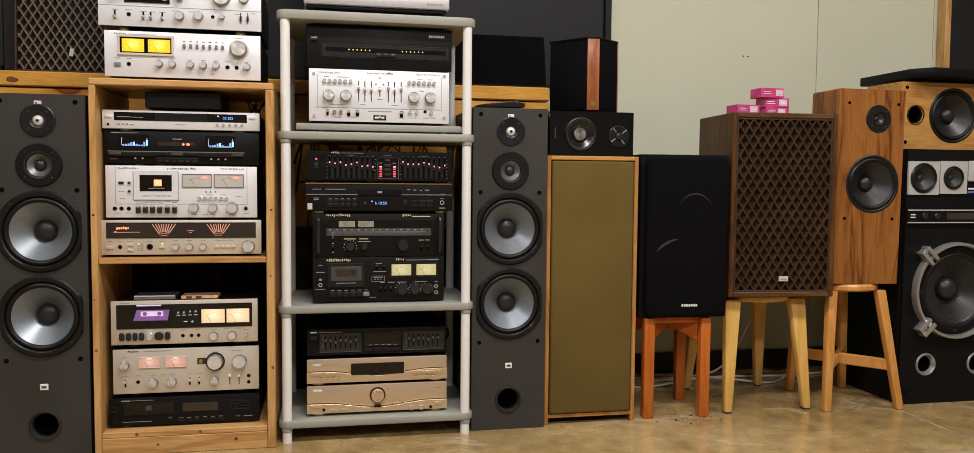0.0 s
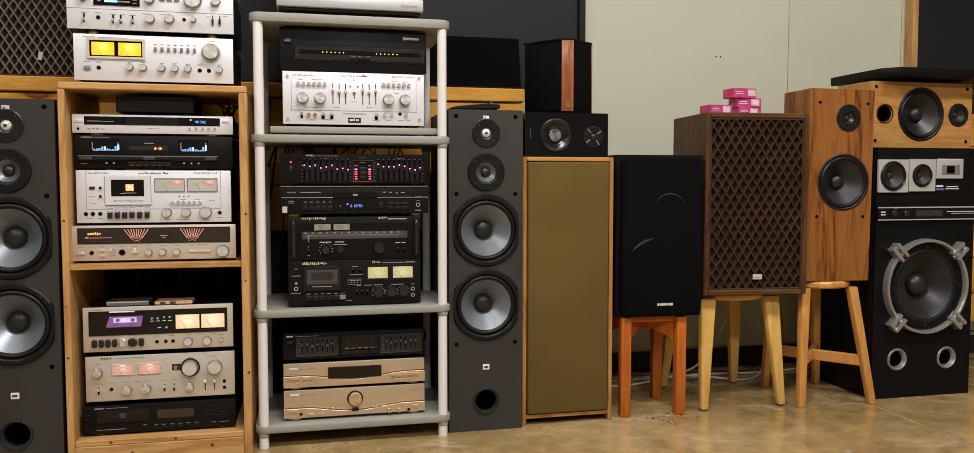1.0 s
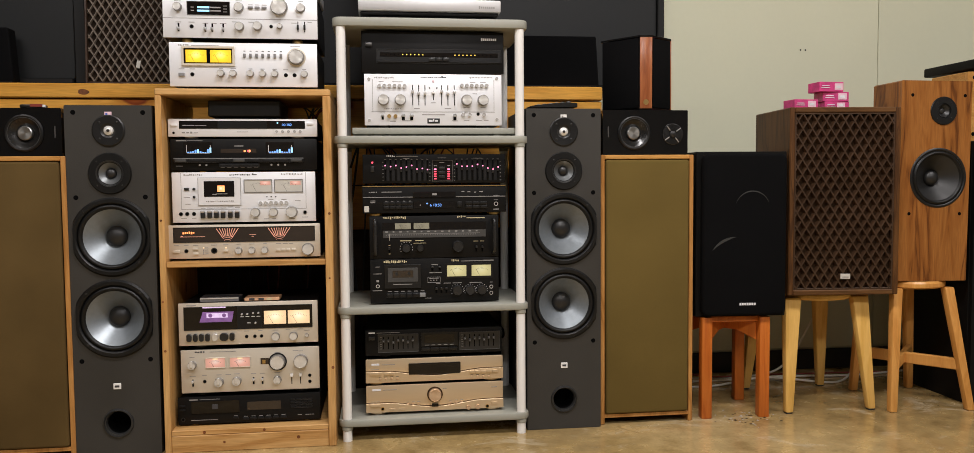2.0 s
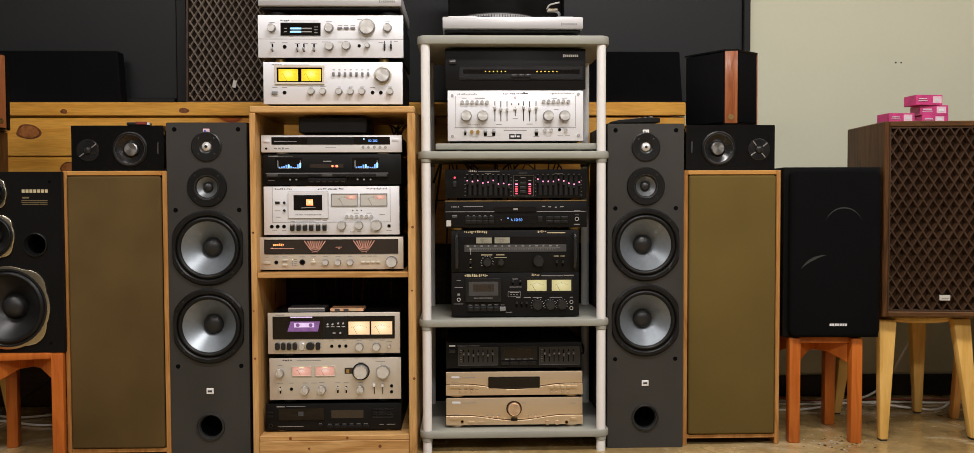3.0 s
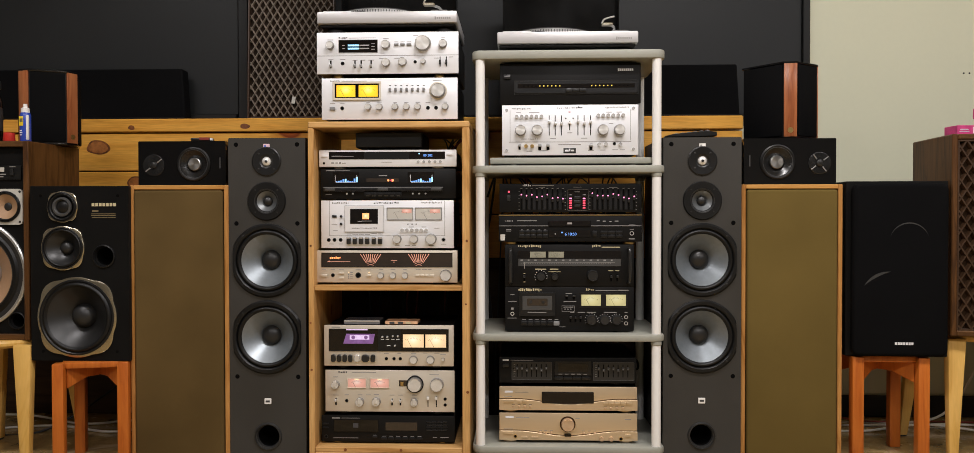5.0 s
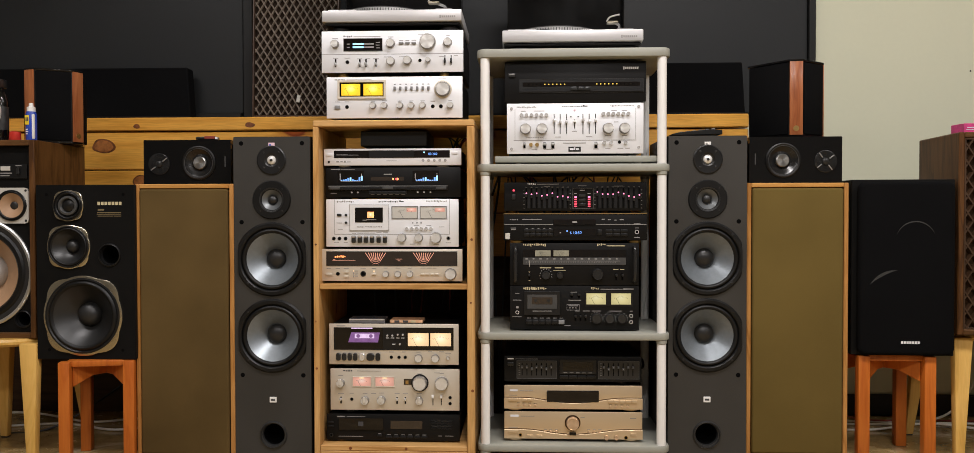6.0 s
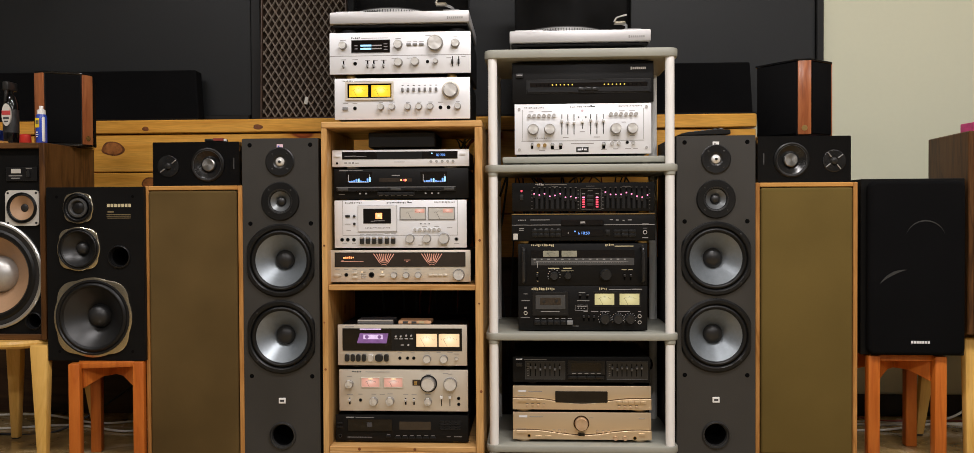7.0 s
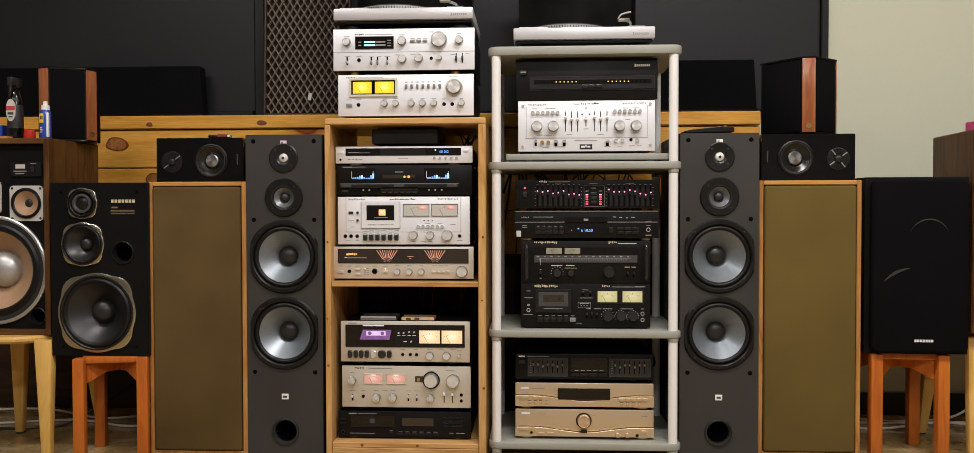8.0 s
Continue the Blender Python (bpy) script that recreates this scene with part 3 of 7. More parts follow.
def driver(parent, name, x, z, R, cone=None, frame=None, cap=None, y=0.0, frame_w=0.12, cap_r=0.3, depth=0.3, proud=0.004, screws=4, a0=45, cap_out=0.35, flat=None):
    """A round drive unit: frame, rubber surround, cone and dust cap, sunk behind the baffle's face."""
    cone, frame, cap = cone or CONE_P, frame or RINGM, cap or CAP
    ri = R * (1 - frame_w)
    rs = ri * 0.84
    rc = R * cap_r
    own = lathe([(R, 0.001), (R, -proud * 0.3), (R * 0.955, -proud), (ri * 1.05, -proud), (ri * 1.01, -proud * 0.6), (ri, -proud * 0.3), (ri, 0.0005)], x, z, y, 56)
    if flat:
        for v in own.verts:
            v.co.x = x + max(-flat, min(flat, v.co.x - x))
    base = part(name, own, frame, parent)
    s = ri - rs
    part("surround", lathe([(ri, -0.0005)] + [(ri - s * k / 8, -0.0005 - s * 0.42 * math.sin(math.pi * k / 8)) for k in range(1, 8)] + [(rs, -0.0002)], x, z, y, 56), SURROUND, base)
    part("cone", lathe([(rs, -0.0002)] + [(rs - (rs - rc) * k / 6, -0.0002 + R * depth * (k / 6)) for k in range(1, 7)], x, z, y, 56), cone, base)
    d0 = -0.0002 + R * depth
    part("dust_cap", lathe([(rc * math.cos(radians(a)), d0 - rc * cap_out * math.sin(radians(a))) for a in (0, 18, 36, 54, 72, 84)] + [(0, d0 - rc * cap_out)], x, z, y, 40), cap, base)
    for k in range(screws):
        a = radians(a0 + 360 * k / screws)
        rr = (R + ri) / 2
        screw(base, x + rr * math.cos(a), z + rr * math.sin(a), y - proud, max(0.0025, R * 0.03))
    return base


def tube_port(parent, x, z, r, ring=None, y=0.0, w=0.2):
    p = part("bass_port", lathe([(r * (1 + w), 0.0), (r * (1 + w * 0.8), -0.004), (r * (1 + w * 0.4), -0.005), (r, 0.002), (r * 0.9, 0.012)], x, z, y, 40), ring or PLASTIC, parent)
    part("port_opening", lathe([(r * 0.905, 0.011), (r * 0.9, 0.07), (0, 0.07)], x, z, y, 32), HOLE, p)
    return p


def bars(items, y, bm=None, t=0.0006):
    """Flat lettering bars: (x centre, z centre, width, height)."""
    for x, z, w, h in items:
        bm = box(x - w / 2, x + w / 2, y - t, y + 0.0002, z - h / 2, z + h / 2, 0, bm=bm)
    return bm


# ---- tower loudspeakers ----


def tower(m, label, badge, mark):
    s = thing("tower_speaker", m, label, "loudspeaker", "tower speakers")
    w, h, d = 0.246, 1.042, 0.36
    part("cabinet", carcass(w, d, h, 0.0145), VINYLB, s)
    part("baffle", bored(-w / 2 + 0.001, w / 2 - 0.001, 0.001, h - 0.001, 0, 0.014, [(0, 0.842, 0.0379), (0, 0.655, 0.0975), (0, 0.413, 0.0975), (0, 0.098, 0.036), (0, 0.967, 0.0138)], 0.004), VINYL, s, "charcoal vinyl front")
    tw = part("tweeter", lathe([(0.046, 0.001), (0.046, -0.003), (0.043, -0.005), (0.022, -0.004), (0.017, 0.0), (0.014, 0.0005)], 0, 0.967, 0, 48), PLASTIC, s)
    part("dome", lathe([(0.0145, 0.0004), (0.012, -0.003), (0.006, -0.005), (0.0, -0.0055)], 0, 0.967, 0, 32), ALUR, tw)
    part("phase_plug", lathe([(0.0045, -0.005), (0.004, -0.008), (0, -0.009)], 0, 0.967, 0, 16), KNOBB, tw)
    for k in range(4):
        a = radians(45 + 90 * k)
        screw(tw, 0.034 * math.cos(a), 0.967 + 0.034 * math.sin(a), -0.0045, 0.0035)
    driver(s, "midrange", 0, 0.842, 0.061, cone=CONE_M, frame=FRAMEM, frame_w=0.38, cap_r=0.25, depth=0.22, cap_out=0.7, proud=0.006)
    part("trim_ring", lathe([(0.0395, -0.003), (0.0385, -0.0068), (0.0355, -0.0062), (0.0345, -0.002)], 0, 0.842, 0, 48), RINGM, s)
    driver(s, "woofer", 0, 0.655, 0.117, frame=FRAMEM, frame_w=0.165, cap_r=0.265, depth=0.40, cap_out=0.6, proud=0.008, flat=0.107)
    driver(s, "woofer", 0, 0.413, 0.117, frame=FRAMEM, frame_w=0.165, cap_r=0.265, depth=0.40, cap_out=0.6, proud=0.008, flat=0.107)
    tube_port(s, 0, 0.098, 0.037, RINGM)
    for x in (-0.097, 0.097):
        for z in (1.02, 0.772, 0.288):
            peg_hole(s, x, z, 0.0072)
    part("badge", box(-0.011, 0.011, -0.002, 0.001, 0.201, 0.219, 0.001), WHITE, s, "small white maker badge")
    part("badge_mark", bars([(0, 0.210, 0.013, 0.006)], -0.002), INKD, s)
    part("sticker", box(-0.010, 0.010, -0.001, 0.001, 1.004, 1.022, 0.0005), badge, s, "small maker sticker")
    part("sticker_mark", bars([(-0.004, 1.013, 0.006, 0.010), (0.004, 1.010, 0.006, 0.006)], -0.001), mark, s)
    return s


BLUESTK = plain("blue sticker print", (0.10, 0.16, 0.55), 0.3, bump=0)
tower(pose(-0.945, 2.05, 0), "charcoal tower loudspeaker with exposed grey woofers beside the pine shelf unit", PINKP, BLUESTK)
tower(pose(0.425, 2.10, 0), "charcoal tower loudspeaker with exposed grey woofers beside the white rack", WHITE, INKG)


# ---- olive cloth cabinets ----
def olive_speaker(m, label, fabric):
    s = thing("column_speaker", m, label, "loudspeaker", "olive column speakers")
    w, h, d = 0.316, 0.893, 0.30
    part("side_panel", box(-w / 2, -w / 2 + 0.014, 0, d, 0, h, 0.002), TEAK, s)
    part("side_panel", box(w / 2 - 0.014, w / 2, 0, d, 0, h, 0.002), TEAK, s)
    part("top_panel", box(-w / 2 + 0.0141, w / 2 - 0.0141, 0, d, h - 0.014, h, 0.002), MAPLE, s)
    part("back_panel", box(-w / 2 + 0.0141, w / 2 - 0.0141, d - 0.015, d, 0.03, h - 0.0145, 0.001), VINYLB, s)
    part("bottom_panel", box(-w / 2 + 0.0141, w / 2 - 0.0141, 0.02, d - 0.016, 0.03, 0.045, 0.001), VINYLB, s)
    part("bottom_rail", box(-w / 2 + 0.0141, w / 2 - 0.0141, 0.001, 0.0195, 0.022, 0.034, 0.001), TEAK, s)
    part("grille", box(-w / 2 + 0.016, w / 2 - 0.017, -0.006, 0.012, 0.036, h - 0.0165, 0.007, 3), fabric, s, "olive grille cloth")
    return s


olive_speaker(pose(-1.2245, 2.045, 0), "slim column loudspeaker with olive cloth grille coloured for shade and teak edges", OLIVE_SHADED)
olive_speaker(pose(0.711, 2.12, 0), "slim column loudspeaker with olive cloth grille, standing on the concrete floor", OLIVE)


# ---- black bookshelf pair on red stools ----
def ring_squared(R, r, flat, n=64):
    """Outline of a ring bulging at four corners."""
    pts = []
    for k in range(n):
        a = 2 * math.pi * k / n
        bulge = max(0.0, math.cos(2 * (a - math.pi / 4)) ** 2 - 0.55) / 0.45
        pts.append((math.cos(a) * (R + flat * bulge), math.sin(a) * (R + flat * bulge)))
    return pts


def squared_driver(parent, name, x, z, R, cone):
    own = bmesh.new()
    outer = [(x + a, z + b) for a, b in ring_squared(R * 0.97, 0, R * 0.10)]
    inner = [(x + math.cos(2 * math.pi * k / 64) * R * 0.86, z + math.sin(2 * math.pi * k / 64) * R * 0.86) for k in range(64)]
    rows = [[own.verts.new((a, yy, b)) for a, b in lp] for lp, yy in ((outer, 0.0), (outer, -0.0045), ([(x + (a - x) * 0.97, z + (b - z) * 0.97) for a, b in outer], -0.006), (inner, -0.006), (inner, 0.003))]
    for p, q in zip(rows, rows[1:]):
        for k in range(64):
            own.faces.new((p[k], p[(k + 1) % 64], q[(k + 1) % 64], q[k]))
    base = part(name, own, CHAMP, parent, "champagne metal ring")
    part("inner_ring", lathe([(R * 0.915, 0.0), (R * 0.915, -0.0075), (R * 0.875, -0.0085), (R * 0.85, -0.0055), (R * 0.84, -0.005)], x, z, 0, 56), PLASTIC, base)
    s = R * 0.12
    part("surround", lathe([(R * 0.845, -0.0055)] + [(R * 0.845 - s * k / 8, -0.0055 - s * 0.4 * math.sin(math.pi * k / 8)) for k in range(1, 9)], x, z, 0, 56), SURROUND, base)
    r1, rc = R * 0.725, R * 0.29
    part("cone", lathe([(r1, -0.0055), (r1 * 0.8, R * 0.10), (rc * 1.3, R * 0.27), (rc, R * 0.32)], x, z, 0, 56), cone, base)
    part("dust_cap", lathe([(rc, R * 0.32), (rc * 0.95, R * 0.24), (rc * 0.75, R * 0.16), (rc * 0.4, R * 0.105), (0, R * 0.09)], x, z, 0, 40), CAP, base)
    return base


ks = thing("bookshelf_speaker", pose(-1.5365, 2.03, 0.338), "black three-way bookshelf loudspeaker with champagne driver rings on a red stool", "loudspeaker", "black three-way speakers")
part("cabinet", carcass(0.318, 0.27, 0.553, 0.003), VINYLB, ks)
part("baffle", bored(-0.158, 0.158, 0.001, 0.552, 0, 0.0028, [(-0.052, 0.487, 0.042), (-0.052, 0.357, 0.06), (-0.008, 0.139, 0.108), (0.078, 0.331, 0.03)]), BAFFLE, ks)
tw = squared_driver(ks, "tweeter", -0.052, 0.487, 0.051, CONE_B)
part("dome_ring", lathe([(0.031, -0.004), (0.030, -0.0085), (0.024, -0.0095), (0.021, -0.006), (0.020, 0.004)], -0.052, 0.487, 0, 40), DARKGREY, tw)
part("dome", lathe([(0.0205, 0.003), (0.019, -0.003), (0.012, -0.0065), (0, -0.008)], -0.052, 0.487, 0, 32), PLASTIC, tw)
squared_driver(ks, "midrange", -0.052, 0.357, 0.072, CONE_B)
squared_driver(ks, "woofer", -0.008, 0.139, 0.131, CONE_B)
tube_port(ks, 0.078, 0.331, 0.031, PLASTIC)
for x, z in ((-0.124, 0.522), (0.124, 0.522), (-0.12, 0.03), (0.118, 0.03)):
    peg_hole(ks, x, z, 0.005)
part("maker_mark", bars([(0.045 + 0.0115 * k, 0.494, 0.0085, 0.010) for k in range(7)], 0.0), INKGOLD, ks, "gold maker lettering")
part("small_print", bars([(0.052, 0.474, 0.02, 0.005), (0.078, 0.465, 0.078, 0.002), (0.078, 0.460, 0.078, 0.002), (0.066, 0.454, 0.05, 0.002), (0.105, 0.454, 0.024, 0.002)], 0.0), INKDIM, ks)

kg = thing("bookshelf_speaker", pose(1.042, 2.115, 0.347, 0, 0, -3), "black bookshelf loudspeaker behind a rounded cloth grille on a red stool", "loudspeaker", "black three-way speakers")
part("cabinet", box(-0.156, 0.156, 0.02, 0.29, 0, 0.556, 0.002), VINYLB, kg)
part("grille", prism(round_rect(-0.142, 0.146, 0.004, 0.548, 0.022), -0.012, 0.0195, 0.012, segs=4), BLACKCLOTH, kg, "thin black cloth grille")
part("maker_mark", bars([(-0.013 + 0.0082 * k, 0.046, 0.0064, 0.008) for k in range(7)], -0.0125), INKW, kg, "white maker lettering")


def arc_strip(cx, cz, r, a0, a1, w, y0, y1):
    n = 14
    pts = [(cx + (r + (w / 2) * math.sin(math.pi * k / n)) * math.cos(radians(a0 + (a1 - a0) * k / n)), cz + (r + (w / 2) * math.sin(math.pi * k / n)) * math.sin(radians(a0 + (a1 - a0) * k / n))) for k in range(n + 1)]
    pts += [(cx + (r - (w / 2) * math.sin(math.pi * k / n)) * math.cos(radians(a0 + (a1 - a0) * k / n)), cz + (r - (w / 2) * math.sin(math.pi * k / n)) * math.sin(radians(a0 + (a1 - a0) * k / n))) for k in range(n - 1, 0, -1)]
    return prism(pts, y0, y1)


# pale arcs shape the reflections off the drivers behind the cloth
RINGGLINT = plain("driver ring glint through cloth", (0.028, 0.029, 0.028), 0.6, bump=0)
part("driver_ring", arc_strip(0.026, 0.364, 0.060, 20, 160, 0.004, -0.0128, -0.0115), RINGGLINT, kg)
part("driver_ring", arc_strip(-0.018, 0.156, 0.116, 95, 142, 0.009, -0.0128, -0.0115), RINGGLINT, kg)


def red_stool(m):
    s = thing("wooden_stool", m, "low red-stained wooden stool with four square legs", "stool", "red stools")
    h = 0.347
    part("seat", box(-0.10, 0.10, 0.02, 0.235, h - 0.02, h, 0.004, 2), REDWOOD, s)
    for x, y in ((-0.10, 0.02), (0.10, 0.02), (0.10, 0.235), (-0.10, 0.235)):
        part("leg", box(x - 0.018, x + 0.018, y - 0.018, y + 0.018, 0, h - 0.0005, 0.004, 2), REDWOOD, s)
    for a, b, e in (((-0.085, 0.035), (0.085, 0.22), 0.0), ((0.085, 0.035), (-0.085, 0.22), 0.0004)):
        v = Vector((b[0] - a[0], b[1] - a[1], 0))
        o = [(0.0, -0.0205), (v.length, -0.0205), (v.length, -0.085), (v.length - 0.07, -0.058), (0.07, -0.058), (0.0, -0.085)]
        part("cross_rail", prism(o, -0.010 - e, 0.010 + e, 0.002), REDWOOD, s, "", Matrix.Translation((a[0], a[1], h)) @ v.to_track_quat("X", "Z").to_matrix().to_4x4())
    return s


st1 = red_stool(pose(1.024, 2.12, 0.0, 0, 0, -3))
copy_thing(st1, pose(-1.488, 1.995, 0, 0, 0, 12) @ Matrix.Diagonal((0.95, 0.95, 0.338 / 0.347, 1)))


# ---- pale birch stools ----
def birch_stool(m):
    s = thing("wooden_stool", m, "pale birch stool with a round seat and splayed tapering legs", "stool", "birch stools")
    h = 0.41
    part("seat", lathe([(0, 0), (0.150, 0), (0.158, 0.008), (0.158, 0.016), (0.152, 0.024), (0, 0.024)], 0, h - 0.024, 0.17, 48, axis="Z"), BIRCH, s)
    for sx, sy in ((-1, -1), (1, -1), (1, 1), (-1, 1)):
        leg = part("leg", beam((sx * 0.125, 0.17 + sy * 0.125, h - 0.012), (sx * 0.153, 0.17 + sy * 0.165, 0.004), 0.060, 0.028, 0.006, (0.034, 0.026)), BIRCH, s)
        part("foot_pad", box(sx * 0.153 - 0.012, sx * 0.153 + 0.012, 0.17 + sy * 0.165 - 0.011, 0.17 + sy * 0.165 + 0.011, 0, 0.006, 0.002), RUBBER, leg)
    return s


b1 = birch_stool(pose(1.381, 2.145, 0))
copy_thing(b1, pose(-1.852, 2.0, 0) @ Matrix.Diagonal((1, 1, 0.3985 / 0.41, 1)))

# ---- pine stool with cross braces ----
xs = thing("wooden_stool", pose(1.724, 2.11, 0), "lacquered pine stool with round top and crossed lower rails", "stool")
part("seat", lathe([(0, 0), (0.128, 0), (0.136, 0.006), (0.136, 0.018), (0.130, 0.026), (0, 0.026)], 0, 0.422, 0.15, 48, axis="Z"), STOOLPINE, xs)
legs = [((-0.095, 0.05), (-0.135, 0.0)), ((0.10, 0.05), (0.143, -0.02)), ((0.09, 0.25), (0.13, 0.29)), ((-0.09, 0.25), (-0.10, 0.29))]
for (ax, ay), (bx, by) in legs:
    part("leg", beam((ax, ay, 0.425), (bx, by, 0), 0.036, 0.027, 0.005, (0.030, 0.026)), STOOLPINE, xs)


def rail(parent, a, b, h, th):
    v = Vector(b) - Vector(a)
    ob = part("rail", box(0, v.length, -th / 2, th / 2, -h / 2, h / 2, 0.003), STOOLPINE, parent)
    ob.matrix_basis = Matrix.Translation(a) @ v.to_track_quat("X", "Z").to_matrix().to_4x4()


rail(xs, (-0.118, 0.022, 0.155), (0.12, 0.272, 0.155), 0.040, 0.02)
rail(xs, (0.128, 0.010, 0.155), (-0.094, 0.272, 0.155), 0.040, 0.0205)


# ---- brown lattice loudspeaker ----
def lattice(w, h, pitch_x, pitch_z, bar, depth):
    """Diamond lattice of crossing bars within w by h, each bar cut to the edge."""
    bm = bmesh.new()
    slope = pitch_z / pitch_x
    ln = math.hypot(1, slope)
    for sgn in (1, -1):
        n = int((w + h / slope) / pitch_x) + 2
        for k in range(-n, n + 1):
            c = k * pitch_x
            pts = []
            if sgn > 0:
                z0 = max(0.0, (-w / 2 - c) * slope)
                z1 = min(h, (w / 2 - c) * slope)
                if z1 - z0 < 0.004:
                    continue
                p, q = (c + z0 / slope, z0), (c + z1 / slope, z1)
            else:
                z0 = max(0.0, (c - w / 2) * slope)
                z1 = min(h, (c + w / 2) * slope)
                if z1 - z0 < 0.004:
                    continue
                p, q = (c - z0 / slope, z0), (c - z1 / slope, z1)
            dx, dz = (q[0] - p[0]), (q[1] - p[1])
            l = math.hypot(dx, dz)
            nx, nz = -dz / l * bar / 2, dx / l * bar / 2
            y0 = 0.0 if sgn > 0 else -0.0012
            vs = []
            for yy, s in ((y0 + depth, 1.5), (y0, 0.55)):
                vs.append([bm.verts.new((p[0] + nx * s, yy, p[1] + nz * s)), bm.verts.new((q[0] + nx * s, yy, q[1] + nz * s)), bm.verts.new((q[0] - nx * s, yy, q[1] - nz * s)), bm.verts.new((p[0] - nx * s, yy, p[1] - nz * s))])
            b, t = vs
            bm.faces.new(t)
            for i in range(4):
                bm.faces.new((b[i], b[(i + 1) % 4], t[(i + 1) % 4], t[i]))
    return bm


ls = thing("lattice_speaker", pose(1.409, 2.125, 0.411, 0, 0, -5), "walnut loudspeaker with brown diamond lattice front on a birch stool", "loudspeaker")
LW, LH, LD = 0.385, 0.641, 0.31
part("side_panel", box(-LW / 2, -LW / 2 + 0.018, 0, LD, 0, LH, 0.003), WALNUT, ls)
part("side_panel", box(LW / 2 - 0.018, LW / 2, 0, LD, 0, LH, 0.003), WALNUT, ls)
part("top_panel", box(-LW / 2 + 0.0181, LW / 2 - 0.0181, 0, LD, LH - 0.018, LH, 0.003), WALNUT_X, ls)
part("bottom_panel", box(-LW / 2 + 0.0181, LW / 2 - 0.0181, 0, LD, 0, 0.018, 0.003), WALNUT_X, ls)
part("back_panel", box(-LW / 2 + 0.0181, LW / 2 - 0.0181, LD - 0.02, LD - 0.004, 0.0181, LH - 0.0181, 0.001), VINYLB, ls)
part("grille_cloth", box(-LW / 2 + 0.0185, LW / 2 - 0.0185, 0.020, 0.026, 0.0185, LH - 0.0185, 0), BROWNCLOTH2, ls)
part("lattice", lattice(LW - 0.045, LH - 0.045, 0.0325, 0.052, 0.0080, 0.014), LATT, ls, "brown moulded diamond lattice", pose(0, 0.004, 0.0225))
for a, b, c, d in ((-LW / 2 + 0.0185, -LW / 2 + 0.024, 0.0185, LH - 0.0185), (LW / 2 - 0.024, LW / 2 - 0.0185, 0.0185, LH - 0.0185), (-LW / 2 + 0.0242, LW / 2 - 0.0242, 0.0185, 0.024), (-LW / 2 + 0.0242, LW / 2 - 0.0242, LH - 0.024, LH - 0.0185)):
    part("lattice_frame", box(a, b, 0.003, 0.0195, c, d, 0.001), LATT, ls)
part("badge", box(-0.010, 0.024, -0.001, 0.004, 0.055, 0.073, 0.001), DIMMET, ls, "small cream maker badge")
part("badge_mark", bars([(0.007, 0.062, 0.022, 0.003)], -0.001), INKG, ls)


# ---- pink cartons ----
def carton(x, y, z, w, d, h, rz, dx):
    c = thing("carton", pose(x, y, z, 0, 0, rz), "small bright pink printed carton stacked on the walnut loudspeaker", "box", "pink cartons")
    part("body", box(-w / 2, w / 2, 0, d, 0, h, 0.001), PINK, c)
    part("label", box(dx, dx + w * 0.33, -0.0008, 0.0004, h * 0.2, h * 0.85, 0), PINKP, c, "pale pink label")
    part("print", bars([(-w * 0.25, h * 0.6, w * 0.3, h * 0.08), (-w * 0.25, h * 0.4, w * 0.36, h * 0.06), (dx + w * 0.16, h * 0.5, w * 0.18, h * 0.25)], -0.0008), INKW, c)


ZT = 0.411 + LH
carton(1.307, 2.20, ZT, 0.090, 0.07, 0.033, 4, 0.006)
carton(1.426, 2.21, ZT, 0.088, 0.07, 0.027, -2, 0.0)
carton(1.422, 2.21, ZT + 0.0272, 0.092, 0.07, 0.033, -4, 0.008)
carton(1.402, 2.205, ZT + 0.0604, 0.092, 0.07, 0.034, 3, 0.012)

# ---- oak two-way loudspeaker ----
ok = thing("oak_speaker", pose(1.747, 2.140, 0.4500, 0, 0.6, -1.5), "oak veneered two-way loudspeaker with black drivers on a pine stool", "loudspeaker")
part("cabinet", carcass(0.260, 0.170, 0.695, 0.0125, bevel=0.004), OAK, ok)
part("front", bored(-0.130, 0.130, 0, 0.695, 0, 0.0122, [(0.026, 0.592, 0.0245), (0.013, 0.36, 0.0935)], 0.003), OAK, ok)
driver(ok, "tweeter", 0.026, 0.592, 0.049, cone=CONE_B, frame=PLASTIC, frame_w=0.5, cap_r=0.2, depth=0.2)
driver(ok, "woofer", 0.013, 0.36, 0.104, cone=CONE_B, frame=PLASTIC, frame_w=0.1, cap_r=0.26, depth=0.4, cap_out=0.7)
for x, z in ((-0.09, 0.645), (0.104, 0.645), (-0.09, 0.235), (0.098, 0.235)):
    peg_hole(ok, x, z, 0.006)

